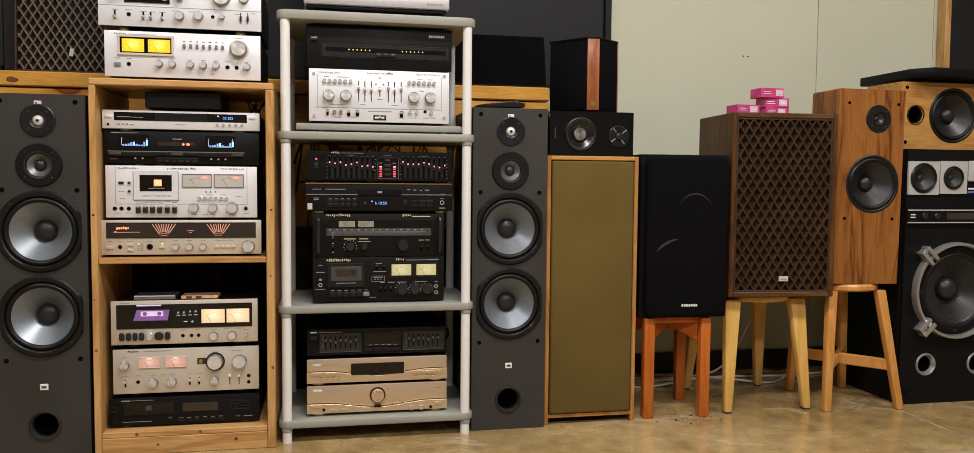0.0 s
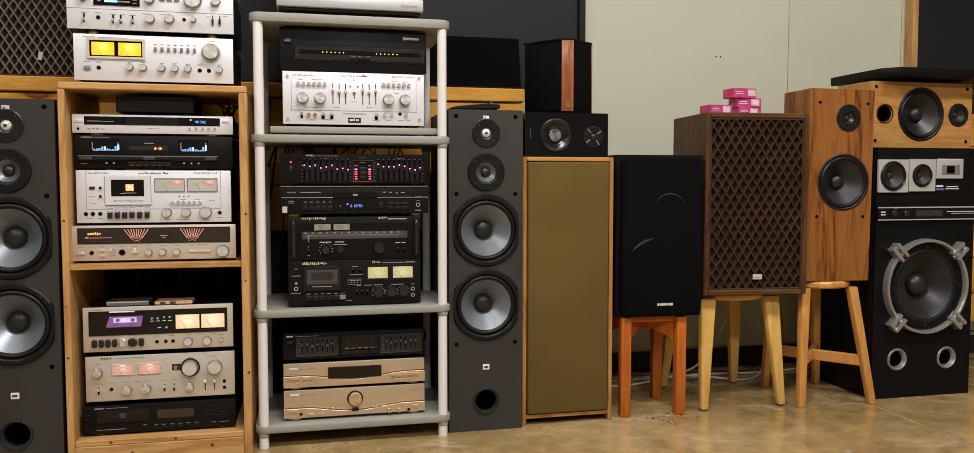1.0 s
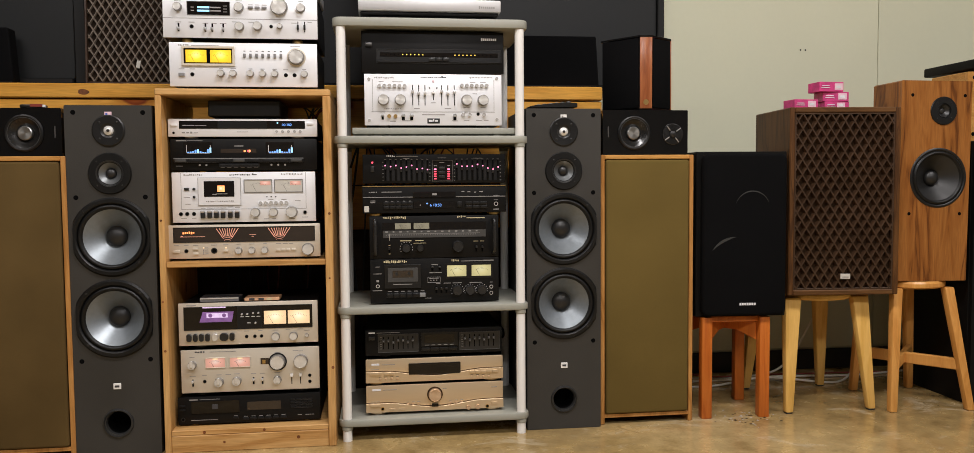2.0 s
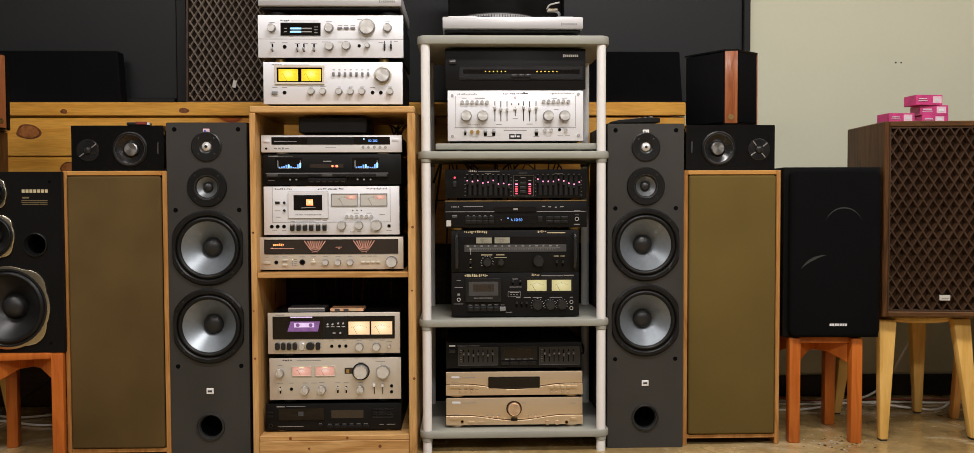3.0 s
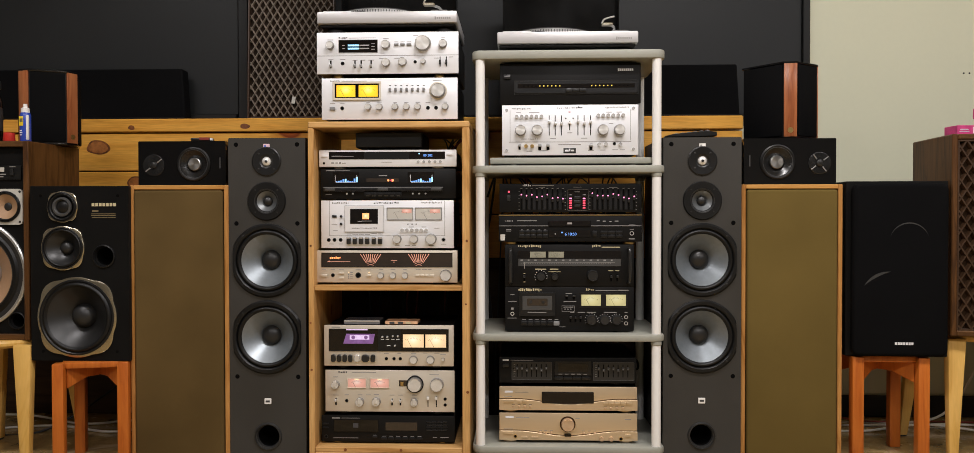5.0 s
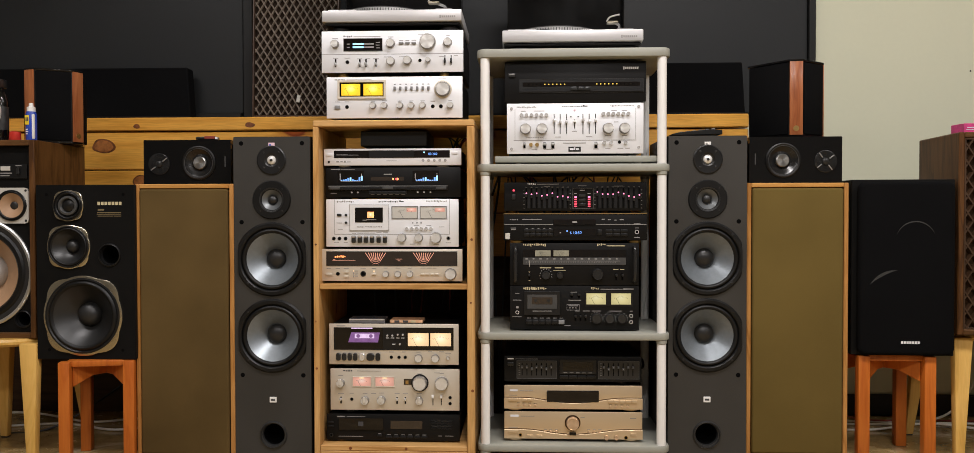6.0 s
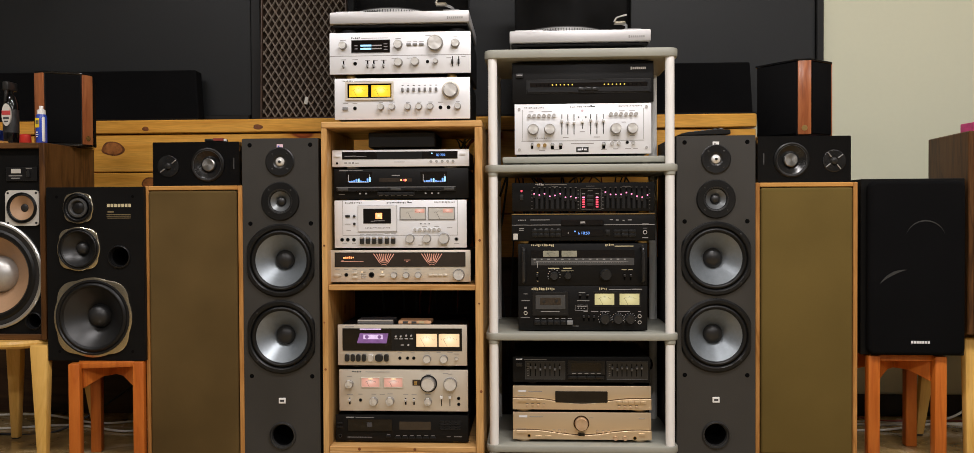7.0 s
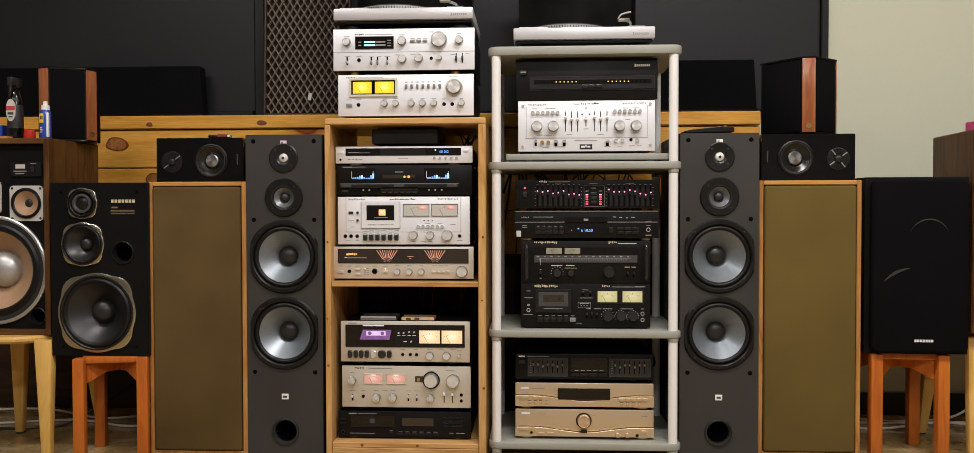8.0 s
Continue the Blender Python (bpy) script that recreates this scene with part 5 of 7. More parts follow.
class Gear:
    """A boxed unit with a face plate. Controls are set out on a drawing of the face whose corners are given by grid."""

    def __init__(self, name, label, category, x0, x1, z0, z1, y, grid, plate, depth=0.33, lift=0.0, inset=0.004, thick=0.006, bevel=0.0015, case=None):
        self.w, self.h = x1 - x0, z1 - z0
        self.grid, self.k = grid, (x1 - x0) / (grid[2] - grid[0])
        self.ob = thing(name, pose((x0 + x1) / 2, y, z0 - lift), label, category)
        self.lift = lift
        self.face = part("face_plate", box(-self.w / 2, self.w / 2, 0, thick, lift, lift + self.h, bevel, 2), plate, self.ob)
        part("case", box(-self.w / 2 + inset, self.w / 2 - inset, thick + 0.0002, depth, lift + 0.002, lift + self.h - 0.003, 0.002), case or CHASSIS, self.ob)
        self.ink = {}

    def p(self, gx, gz):
        g = self.grid
        return ((gx - g[0]) / (g[2] - g[0]) - 0.5) * self.w, self.lift + (1 - (gz - g[1]) / (g[3] - g[1])) * self.h

    def feet(self, mat, r=0.018, xs=(-0.36, 0.36), ys=(0.03, 0.28)):
        for fx in xs:
            for fy in ys:
                part("foot", lathe([(0, 0), (r * 0.9, 0), (r, 0.002), (r, self.lift * 0.8), (r * 0.8, self.lift + 0.0015), (0, self.lift + 0.0015)], fx * self.w, 0, fy, 24, axis="Z"), mat, self.ob)

    def knob(self, gx, gz, gr, mat=None, out=0.016, name="knob", ring=None, label="", y=0.0):
        x, z = self.p(gx, gz)
        r = gr * self.k
        k = part(name, lathe([(r * 1.04, 0.0), (r * 1.04, -0.002), (r, -0.003), (r * 0.96, -out * 0.85), (r * 0.9, -out), (r * 0.84, -out), (r * 0.82, -out + 0.0008), (0, -out + 0.0008)], x, z, y, 32), mat or ALUR, self.ob, label)
        if mat is None:
            k.data.materials.append(KNURL)
            for f in k.data.polygons:
                f.material_index = 1 if abs(f.normal.y) < 0.6 else 0
        if ring:
            part("knob_ring", lathe([(r * 1.22, 0.0), (r * 1.22, -0.003), (r * 1.05, -0.004), (r * 1.04, 0)], x, z, y, 32), ring, k)
        return k

    def jack(self, gx, gz, gr, rim=None, y=0.0):
        x, z = self.p(gx, gz)
        r = gr * self.k
        j = part("socket", lathe([(r * 1.15, 0.0), (r * 1.1, -0.0014), (r * 0.8, -0.0014), (r * 0.75, -0.0004)], x, z, y, 20), rim or KNOBB, self.ob)
        part("socket_hole", lathe([(r * 0.78, -0.0006), (0, -0.0006)], x, z, y, 16), HOLE, j)

    def key(self, gx, gz, gw, gh, mat, out=0.004, name="button", bevel=0.0008, label="", y=0.0):
        x, z = self.p(gx, gz)
        w, h = gw * self.k / 2, gh * self.k / 2
        return part(name, box(x - w, x + w, y - out, y + 0.0005, z - h, z + h, bevel, 2), mat, self.ob, label)

    def rect(self, a, b, c, d, mat, out=0.0008, name="window", bevel=0.0003, label="", y=0.0, parent=None):
        x0, z1 = self.p(a, b)
        x1, z0 = self.p(c, d)
        return part(name, box(x0, x1, y - out, y + 0.0003, z0, z1, bevel), mat, parent or self.ob, label)

    def rim(self, a, b, c, d, mat, w=3.0, out=0.002, name="window_frame"):
        x0, z1 = self.p(a, b)
        x1, z0 = self.p(c, d)
        t = w * self.k
        bm = box(x0 - t, x1 + t, -out, 0.0003, z1, z1 + t, 0.0004)
        bm = box(x0 - t, x1 + t, -out, 0.0003, z0 - t, z0, 0.0004, bm=bm)
        bm = box(x0 - t, x0, -out, 0.0003, z0, z1, 0.0004, bm=bm)
        bm = box(x1, x1 + t, -out, 0.0003, z0, z1, 0.0004, bm=bm)
        return part(name, bm, mat, self.ob)

    def toggle(self, gx, gz, gw=9, gh=18, mat=None, out=0.010, slot=True, up=True):
        x, z = self.p(gx, gz)
        w, h = gw * self.k / 2, gh * self.k / 2
        base = None
        if slot:
            base = part("switch_slot", box(x - w * 0.8, x + w * 0.8, -0.0005, 0.0003, z - h * 1.25, z + h * 1.25, 0), HOLE, self.ob)
        zz = z + (h * 0.5 if up else -h * 0.5)
        part("lever", box(x - w, x + w, -out, 0.0002, zz - h * 0.45, zz + h * 0.45, 0.0012, 2), mat or ALU, base or self.ob)

    def slider(self, gx, g0, g1, gz, mat=None, slot=None, gw=12, gh=14, out=0.008):
        x, z0 = self.p(gx, g1)
        _, z1 = self.p(gx, g0)
        _, z = self.p(gx, gz)
        w, h = gw * self.k / 2, gh * self.k / 2
        s = part("slider_slot", box(x - 0.0013, x + 0.0013, -0.0006, 0.0003, z0, z1, 0), slot or HOLE, self.ob)
        part("slider_cap", box(x - w, x + w, -out, -0.0004, z - h, z + h, 0.001, 2), mat or ALU, s)

    def lamp(self, gx, gz, gr, mat, y=0.0, name="lamp", out=0.0015):
        x, z = self.p(gx, gz)
        r = gr * self.k
        return part(name, lathe([(r, 0.0), (r, -out * 0.6), (r * 0.7, -out), (0, -out)], x, z, y, 14), mat, self.ob)

    def mark(self, items, mat=None, y=-0.0002):
        """Lettering bars: (centre x, centre z, width, height) on the grid."""
        k = (mat or INKG, y)
        self.ink.setdefault(k, []).extend((*self.p(a, b), c * self.k, d * self.k) for a, b, c, d in items)

    def flourish(self, gx, gz, gw, gh, mat, y=-0.0002, n=9):
        """An unreadable flourish: a row of uneven short bars."""
        rnd = random.Random(int(gx * 7 + gz))
        self.mark([(gx + gw * (i + 0.5) / n, gz + rnd.uniform(-0.15, 0.15) * gh, gw / n * rnd.uniform(0.45, 0.8), gh * rnd.uniform(0.35, 1.0)) for i in range(n)], mat, y)

    def labels(self, pts, gw=20, gh=3, mat=None):
        self.mark([(a, b, gw * (0.8 + 0.4 * ((a * 13 + b * 7) % 10) / 10), gh) for a, b in pts], mat)

    def done(self):
        for (mat, y), items in self.ink.items():
            tagged(part("lettering", bars(items, y, None, 0.0004), mat, self.ob), kind="stuff")
        return self.ob


def needle_dial(g, a, b, c, d, mat, name="meter"):
    """A backlit meter with printed arc and needle."""
    m = g.rect(a, b, c, d, mat, 0.0012, name)
    x0, z1 = g.p(a, b)
    x1, z0 = g.p(c, d)
    w, h = x1 - x0, z1 - z0
    cx, cz = (x0 + x1) / 2, z0 - h * 0.25
    bm = None
    for i in range(11):
        aa = radians(125 - 7 * i)
        r0, r1 = h * 0.92, h * 1.0
        own = box(-0.0003, 0.0003, -0.0016, -0.0010, r0, r1 + (0.06 * h if i % 5 == 0 else 0), 0)
        bmesh.ops.transform(own, matrix=Matrix.Translation((cx, 0, cz)) @ Matrix.Rotation(radians(90) - aa, 4, "Y"), verts=own.verts)
        bm = join(bm, own)
    part("scale", bm, INKD, m)
    own = box(-0.0004, 0.0004, -0.0019, -0.0013, h * 0.3, h * 1.02, 0)
    bmesh.ops.transform(own, matrix=Matrix.Translation((cx, 0, cz)) @ Matrix.Rotation(radians(-28), 4, "Y"), verts=own.verts)
    part("needle", own, INKD, m)
    return m


YC, YR = 2.09, 2.11


def word(g, text, gx, gz, gh, mat, y=-0.001):
    """Lit digits of a display."""
    x, z = g.p(gx, gz)
    cu = bpy.data.curves.new("digits", "FONT")
    cu.body, cu.size, cu.align_x, cu.align_y, cu.extrude = text, gh * g.k * 1.35, "CENTER", "CENTER", 0.0001
    tmp = bpy.data.objects.new("digits", cu)
    me = bpy.data.meshes.new_from_object(tmp)
    bpy.data.objects.remove(tmp)
    me.transform(pose(x, y, z, 90, 0, 0))
    me.materials.clear()
    me.materials.append(mat)
    ob = new("digits", me)
    ob.parent = g.ob
    return ob


# silver amplifier with cyan level bars
g = Gear("amplifier", "silver stereo amplifier with cyan level bars on the stack", "amplifier", -0.793, -0.342, 1.2455, 1.377, YC - 0.004, (52, 140, 735, 337), SILVERB, 0.36, 0.0130)
g.feet(BRASS, 0.016)
g.rect(52, 249, 735, 252, INKG, 0.0004, "seam")
g.rim(160, 177, 345, 235, GREYBTN, 2)
g.rect(160, 177, 345, 235, GLASS)
for z in (202, 217):
    g.rect(203, z - 4, 256, z + 4, CYAN, 0.0014, "level_bar")
    g.rect(258, z - 3, 306, z + 3, INKG, 0.0013, "level_bar")
g.mark([(182, 202, 14, 4), (182, 217, 14, 4), (325, 195, 18, 3), (325, 208, 18, 3), (325, 221, 18, 3)], INKG, -0.001)
for a, b, r in ((118, 202, 19), (386, 200, 21), (661, 198, 20), (387, 285, 20), (467, 282, 20), (566, 281, 12)):
    g.knob(a, b, r)
g.knob(565, 196, 38, out=0.02)
for a in (437, 467, 498):
    g.key(a, 200, 22, 10, GREYBTN, 0.005)
for a in (120, 237, 267, 315):
    g.toggle(a, 291, 9, 30, out=0.014, up=False)
for a in (647, 677):
    g.slider(a, 258, 305, 285, KNOBB, HOLE, 9, 22)
g.jack(177, 287, 8)
g.jack(527, 282, 7)
g.flourish(157, 166, 45, 8, INKD, n=5)
g.labels([(118, 175), (386, 170), (437, 187), (467, 187), (498, 187), (661, 167), (530, 158), (120, 268), (177, 268), (237, 272), (276, 272), (315, 272), (366, 264), (440, 264), (630, 265), (700, 260)], 24, 2.5)
g.mark([(272, 167, 130, 2)], INKG)
g.done()

# silver amplifier with amber meters
g = Gear("amplifier", "silver stereo amplifier with two amber lit meters on the shelf unit", "amplifier", -0.778, -0.345, 1.1010, 1.232, YC - 0.004, (73, 30, 727, 230), SILVERB, 0.36, 0.0105)
g.feet(RUBBER, 0.016)
g.rim(137, 57, 350, 126, CHSILV, 10, 0.005)
g.rect(137, 57, 350, 126, HOLE, 0.0005, "meter_well")
needle_dial(g, 145, 64, 236, 120, AMBER)
needle_dial(g, 252, 64, 344, 120, AMBER)
for a in (403, 430, 457, 484, 511, 538, 565):
    g.key(a, 88, 11, 17, GREYBTN, 0.007)
    g.mark([(a, 67, 9, 3)], INKD)
g.knob(634, 93, 35, out=0.022, ring=CHSILV)
for a in (298, 352, 428, 482, 536, 668):
    g.knob(a, 170, 15.5, out=0.016)
g.key(126, 177, 26, 16, GREYBTN, 0.005)
for a in (172, 585, 624):
    g.jack(a, 175, 8)
g.flourish(112, 43, 52, 8, INKG, n=7)
g.mark([(230, 44, 120, 2), (630, 43, 44, 2)])
g.labels([(126, 150), (172, 150), (298, 148), (352, 146), (428, 148), (482, 148), (536, 148), (585, 150), (668, 148)], 22, 2.5)
g.done()

# black set-top box
bx = thing("set_top_box", pose(-0.565, 2.09, 1.0065), "small plain black box on the disc player", "box")
part("case", box(-0.107, 0.107, 0.004, 0.20, 0.006, 0.054, 0.004, 2), CHASSIS, bx)
part("face_plate", box(-0.105, 0.105, 0, 0.0038, 0.008, 0.052, 0.002), PLASTIC, bx)
for x in (-0.08, 0.08):
    part("foot", box(x - 0.012, x + 0.012, 0.02, 0.18, 0, 0.0062, 0.002), RUBBER, bx)

# disc player
g = Gear("disc_player", "slim silver disc player with blue counter in the shelf unit", "disc player", -0.789, -0.349, 0.951, 1.0055, YC, (60, 382, 728, 458), SILVER, 0.26, 0.0055, bevel=0.008)
g.feet(SILVER, 0.02)
g.rect(110, 391, 672, 424, GLASS, 0.0012)
g.rect(280, 392, 500, 423, PLASTIC, 0.0022, "disc_tray")
word(g, "00 202", 590, 408, 12, BLUE, -0.0016)
g.mark([(150, 410, 55, 3), (205, 411, 50, 2), (390, 406, 22, 7)], INKG, -0.0014)
g.key(87, 409, 28, 12, SILVER, 0.003)
g.key(695, 403, 28, 12, SILVER, 0.003)
for a in (543, 570, 597, 624, 650):
    g.knob(a, 436, 6.5, MIRROR, 0.003, "button")
g.jack(85, 441, 5)
g.mark([(128, 440, 14, 6), (147, 440, 12, 5), (163, 440, 9, 8), (182, 441, 18, 3), (390, 437, 50, 2)], INKG)
g.lamp(548, 400, 3.5, CYAN, -0.0012)
g.done()

# graphic analyser tape deck
g = Gear("tape_deck", "black deck with two blue spectrum displays", "tape deck", -0.785, -0.352, 0.850, 0.945, YC + 0.004, (50, 30, 712, 172), FACEB, 0.31, 0.005, inset=0.001)
g.feet(RUBBER)
for a in (110, 478):
    g.rect(a, 45, a + 128, 98, GLASS, 0.001)
    hs = (5, 6, 8, 14, 16, 7, 4, 4, 17, 24)
    for i, hh in enumerate(hs):
        xx = a + 16 + i * 11
        g.rect(xx, 93 - hh, xx + 8, 93, CYAN if i in (4, 9) else BLUE, 0.0014, "display_bar")
    g.mark([(a + 13, 75, 2, 34), (a + 119, 75, 2, 34), (a + 66, 94.5, 100, 1.5)], INKW, -0.0012)
g.rect(275, 75, 435, 93, GLASSBR, 0.0008)
g.lamp(383, 85, 5, ORANGE, -0.0006)
g.lamp(404, 85, 6, ORANGE, -0.0006)
g.lamp(399, 85, 5, REDL, -0.0007)
g.mark([(100, 38, 45, 4), (160, 38, 70, 2), (357, 62, 40, 4)], INKG)
g.rect(66, 115, 650, 137, PLASTIC, 0.008, "key_bar", 0.002)
g.rect(66, 117, 650, 120, GREYBTN, 0.0085, "key_edge", 0)
for i in range(9):
    g.key(98 + 65 * i, 128, 50, 12, DARKGREY if i % 4 == 0 else CHASSIS, 0.0095)
g.rect(265, 139, 450, 156, PLASTIC, 0.006, "key_bar", 0.002)
for i in range(6):
    g.key(282 + 30 * i, 148, 24, 9, CHASSIS, 0.008)
    g.mark([(282 + 30 * i, 158.5, 18, 2.5)], INKG)
for a in (180, 210, 503, 534, 565):
    g.knob(a, 148, 4.5, MIRROR, 0.004, "button")
g.mark([(90, 152, 30, 2.5)], INKG)
g.done()

# silver cassette deck
g = Gear("cassette_deck", "silver cassette deck with glowing red window and black keys", "cassette deck", -0.782, -0.358, 0.6925, 0.8445, YC - 0.002, (40, 180, 685, 405), SILVERB, 0.29, 0.006)
g.feet(RUBBER)
for a, b, c, d in ((80, 182, 82, 346), (640, 182, 642, 346), (80, 345, 642, 347)):
    g.rect(a, b, c, d, INKG, 0.0004, "groove", 0)
dr = g.rect(157, 205, 345, 328, SILVER, 0.004, "cassette_door", 0.001)
g.rim(157, 205, 345, 328, ALU, 1.5, 0.003)
g.rect(183, 220, 318, 290, GLASS, 0.001, "door_window", y=-0.004, parent=dr)
g.rect(243, 240, 275, 268, SODIUM, 0.0018, "cassette_glow", 0.0005, y=-0.004, parent=dr)
g.rect(250, 246, 268, 262, WARMW, 0.0024, "cassette_glow", 0.0005, y=-0.004, parent=dr)
g.mark([(230, 279, 20, 3), (262, 277, 50, 3)], INKG, -0.0052)
g.flourish(190, 310, 125, 6, INKG, -0.0042, n=16)
for a, c in ((363, 486), (500, 625)):
    needle_dial(g, a, 216, c, 270, DIMMET)
    g.rim(a, 216, c, 270, GREYBTN, 2.5, 0.003)
    g.rect(a + 70, 222, a + 118, 240, PINKW, 0.0015, "overload_zone", 0)
for i in range(6):
    g.knob(435 + 23.3 * i, 320, 8.5, MIRROR, 0.006, "button")
for a in (463, 483, 503):
    g.lamp(a, 292, 3, KNOBB)
g.knob(410, 362, 21, out=0.014)
g.knob(492, 362, 20, out=0.014)
g.knob(575, 362, 26, out=0.018)
g.jack(635, 365, 9, ALU)
for a in (77, 105, 135):
    g.jack(a, 366, 8)
for a in (176, 206, 236, 266, 298, 329):
    k = g.key(a, 370, 20, 34, KNOBB, 0.012, "deck_key", 0.003)
    x, z = g.p(a, 356)
    part("key_top", box(x - 0.0062, x + 0.0062, -0.0135, -0.006, z - 0.003, z + 0.0035, 0.0015), MIRROR, k)
g.key(105, 255, 22, 12, KNOBB, 0.003)
g.knob(138, 255, 6, KNOBB, 0.006)
g.knob(138, 291, 6, KNOBB, 0.006)
g.flourish(92, 192, 85, 9, INKG, n=10)
g.flourish(296, 192, 95, 7, INKD, n=12)
g.mark([(401, 190, 7, 7), (412, 192, 14, 4)], INKD)
g.flourish(528, 191, 100, 9, INKG, n=14)
g.labels([(105, 292), (110, 322), (90, 385), (135, 385), (410, 392), (460, 392), (492, 392), (575, 393), (635, 386), (480, 305), (540, 305), (603, 311), (176, 342), (206, 340), (236, 340), (266, 340), (298, 336), (329, 338)], 24, 2.5)
g.done()

# champagne receiver with fan meters
g = Gear("receiver", "champagne silver power amplifier with two glowing salmon fan meters", "amplifier", -0.795, -0.346, 0.5835, 0.6855, YC - 0.008, (24, 25, 698, 183), CHSILV, 0.31, 0.006)
g.feet(RUBBER)
g.rim(48, 38, 672, 105, CHASSIS, 2)
win = g.rect(48, 38, 672, 105, GLASSBR)
for cx in (283, 513):
    x, z = g.p(cx, 118)
    bm = None
    for i in range(9):
        a = radians(-34 + 8.5 * i)
        r0, r1 = 37 * g.k, 73 / math.cos(a) * g.k
        own = box(-0.0010, 0.0010, -0.0013, -0.0007, r0, r1, 0)
        bmesh.ops.transform(own, matrix=Matrix.Translation((x, 0, z)) @ Matrix.Rotation(a, 4, "Y"), verts=own.verts)
        bm = join(bm, own)
    for i in range(9):
        a = radians(-32 + 8 * i)
        for rr in (22, 31):
            own = box(-0.0014, 0.0014, -0.0013, -0.0007, rr * g.k, rr * g.k + 0.0011, 0)
            bmesh.ops.transform(own, matrix=Matrix.Translation((x, 0, z)) @ Matrix.Rotation(a, 4, "Y"), verts=own.verts)
            bm = join(bm, own)
    part("fan_meter", bm, FANL, win, "glowing salmon meter scale")
g.flourish(86, 62, 54, 12, ORANGE, -0.001, n=6)
g.mark([(130, 80, 110, 2), (84, 78, 10, 4), (395, 74, 30, 2), (395, 82, 10, 2)], FANL, -0.001)
g.key(58, 149, 31, 12, CHSILV, 0.004)
g.jack(101, 147, 8)
for z in (137, 160):
    g.key(142, z, 22, 9, CHSILV, 0.004)
for i, z in enumerate((133, 143, 152, 161)):
    g.mark([(190, z, 14, 3)], INKG)
    g.lamp(177, z, 3.2, WARMW if i == 0 else INKG)
g.jack(223, 147, 12)
g.key(275, 148, 20, 9, CHSILV, 0.005)
g.lamp(275, 134, 4, WARMW)
for a in (332, 390, 448):
    g.knob(a, 148, 15, out=0.012)
for a in (507, 530, 553, 577):
    g.key(a, 148, 18, 9, CHSILV, 0.004)
g.knob(642, 147, 27, out=0.016)
g.labels([(58, 120), (101, 120), (142, 120), (223, 120), (275, 120), (332, 118), (390, 118), (448, 118), (510, 118), (540, 118), (565, 118), (645, 178)], 22, 2.5)
g.done()

# tapes lying on the deck
cs = thing("cassette_case", pose(-0.655, 2.10, 0.4475), "clear plastic cassette case lying on the deck", "cassette case")
CLEAR = plain("clear scratched plastic", (0.16, 0.16, 0.17), 0.15, var=0.3, bump=0, coat=0.4)
part("case", box(-0.058, 0.058, 0, 0.07, 0.0, 0.014, 0.0015), CLEAR, cs)
part("case_edge", box(-0.057, 0.057, -0.001, 0.003, 0.009, 0.0125, 0.0005), DIMMET, cs)
cs2 = thing("cassette", pose(-0.528, 2.10, 0.4475), "cassette with pale orange label lying on the deck", "cassette")
part("shell", box(-0.053, 0.053, 0, 0.064, 0, 0.0105, 0.002), plain("peach cassette label", (0.70, 0.42, 0.24), 0.5, var=0.2, scale=60), cs2)
for x in (-0.03, -0.002, 0.022):
    part("label", box(x - 0.008, x + 0.008, -0.0006, 0.001, 0.002, 0.009, 0), INKD if x != 0.022 else INKGOLD, cs2)

# champagne cassette deck with violet window
g = Gear("cassette_deck", "champagne silver cassette deck with violet lit cassette and warm meters", "cassette deck", -0.775, -0.359, 0.316, 0.4465, YC, (57, 384, 682, 582), CHSILV, 0.30, 0.009)
g.feet(RUBBER)
g.rim(83, 404, 655, 508, CHASSIS, 2.5)
g.rect(83, 404, 655, 508, GLASS)
cas = None
x0, z0 = g.p(150, 474)
x1, z1 = g.p(303, 426)
cas = part("cassette", prism([(x0, z0), (x1 - 0.006, z0), (x1, z1), (x0 + 0.010, z1)], -0.0014, -0.0006), PURPLE, g.ob, "violet lit cassette behind the window")
g.rect(182, 432, 276, 454, LILAC, 0.0019, "cassette_label", 0, parent=cas)
for a in (199, 260):
    xx, zz = g.p(a, 443)
    part("reel", lathe([(0.006, -0.0019), (0.006, -0.0022), (0, -0.0022)], xx, zz, 0, 16), PURPLE, cas)
g.rect(165, 402.5, 268, 408, LILAC, 0.003, "cassette_lamp")
g.rect(318, 404, 430, 508, PLASTIC, 0.002, "switch_panel")
for a, b in ((340, 440), (364, 440), (390, 436), (414, 436), (400, 482)):
    g.lamp(a, b, 5, MIRROR, -0.002, "lever", 0.008)
g.labels([(340, 452), (364, 452), (390, 452), (414, 452), (370, 482)], 16, 3, INKW)
g.ink = {(m, -0.0022): v for (m, y), v in g.ink.items()}
needle_dial(g, 438, 428, 538, 491, WARMW)
needle_dial(g, 546, 428, 645, 491, WARMW)
for a, b, m in ((103, 22, KNOBB), (131, 20, KNOBB), (158, 20, KNOBB), (185, 20, KNOBB), (217, 26, MIRROR), (258, 38, KNOBB), (294, 22, KNOBB)):
    x, z = g.p(a, 544)
    w, h = b * g.k / 2, 18 * g.k
    part("deck_key", prism(round_rect(x - w, x + w, z - h, z + h, min(w, h) * 0.8), -0.009, 0.0003, 0.002), m, g.ob)
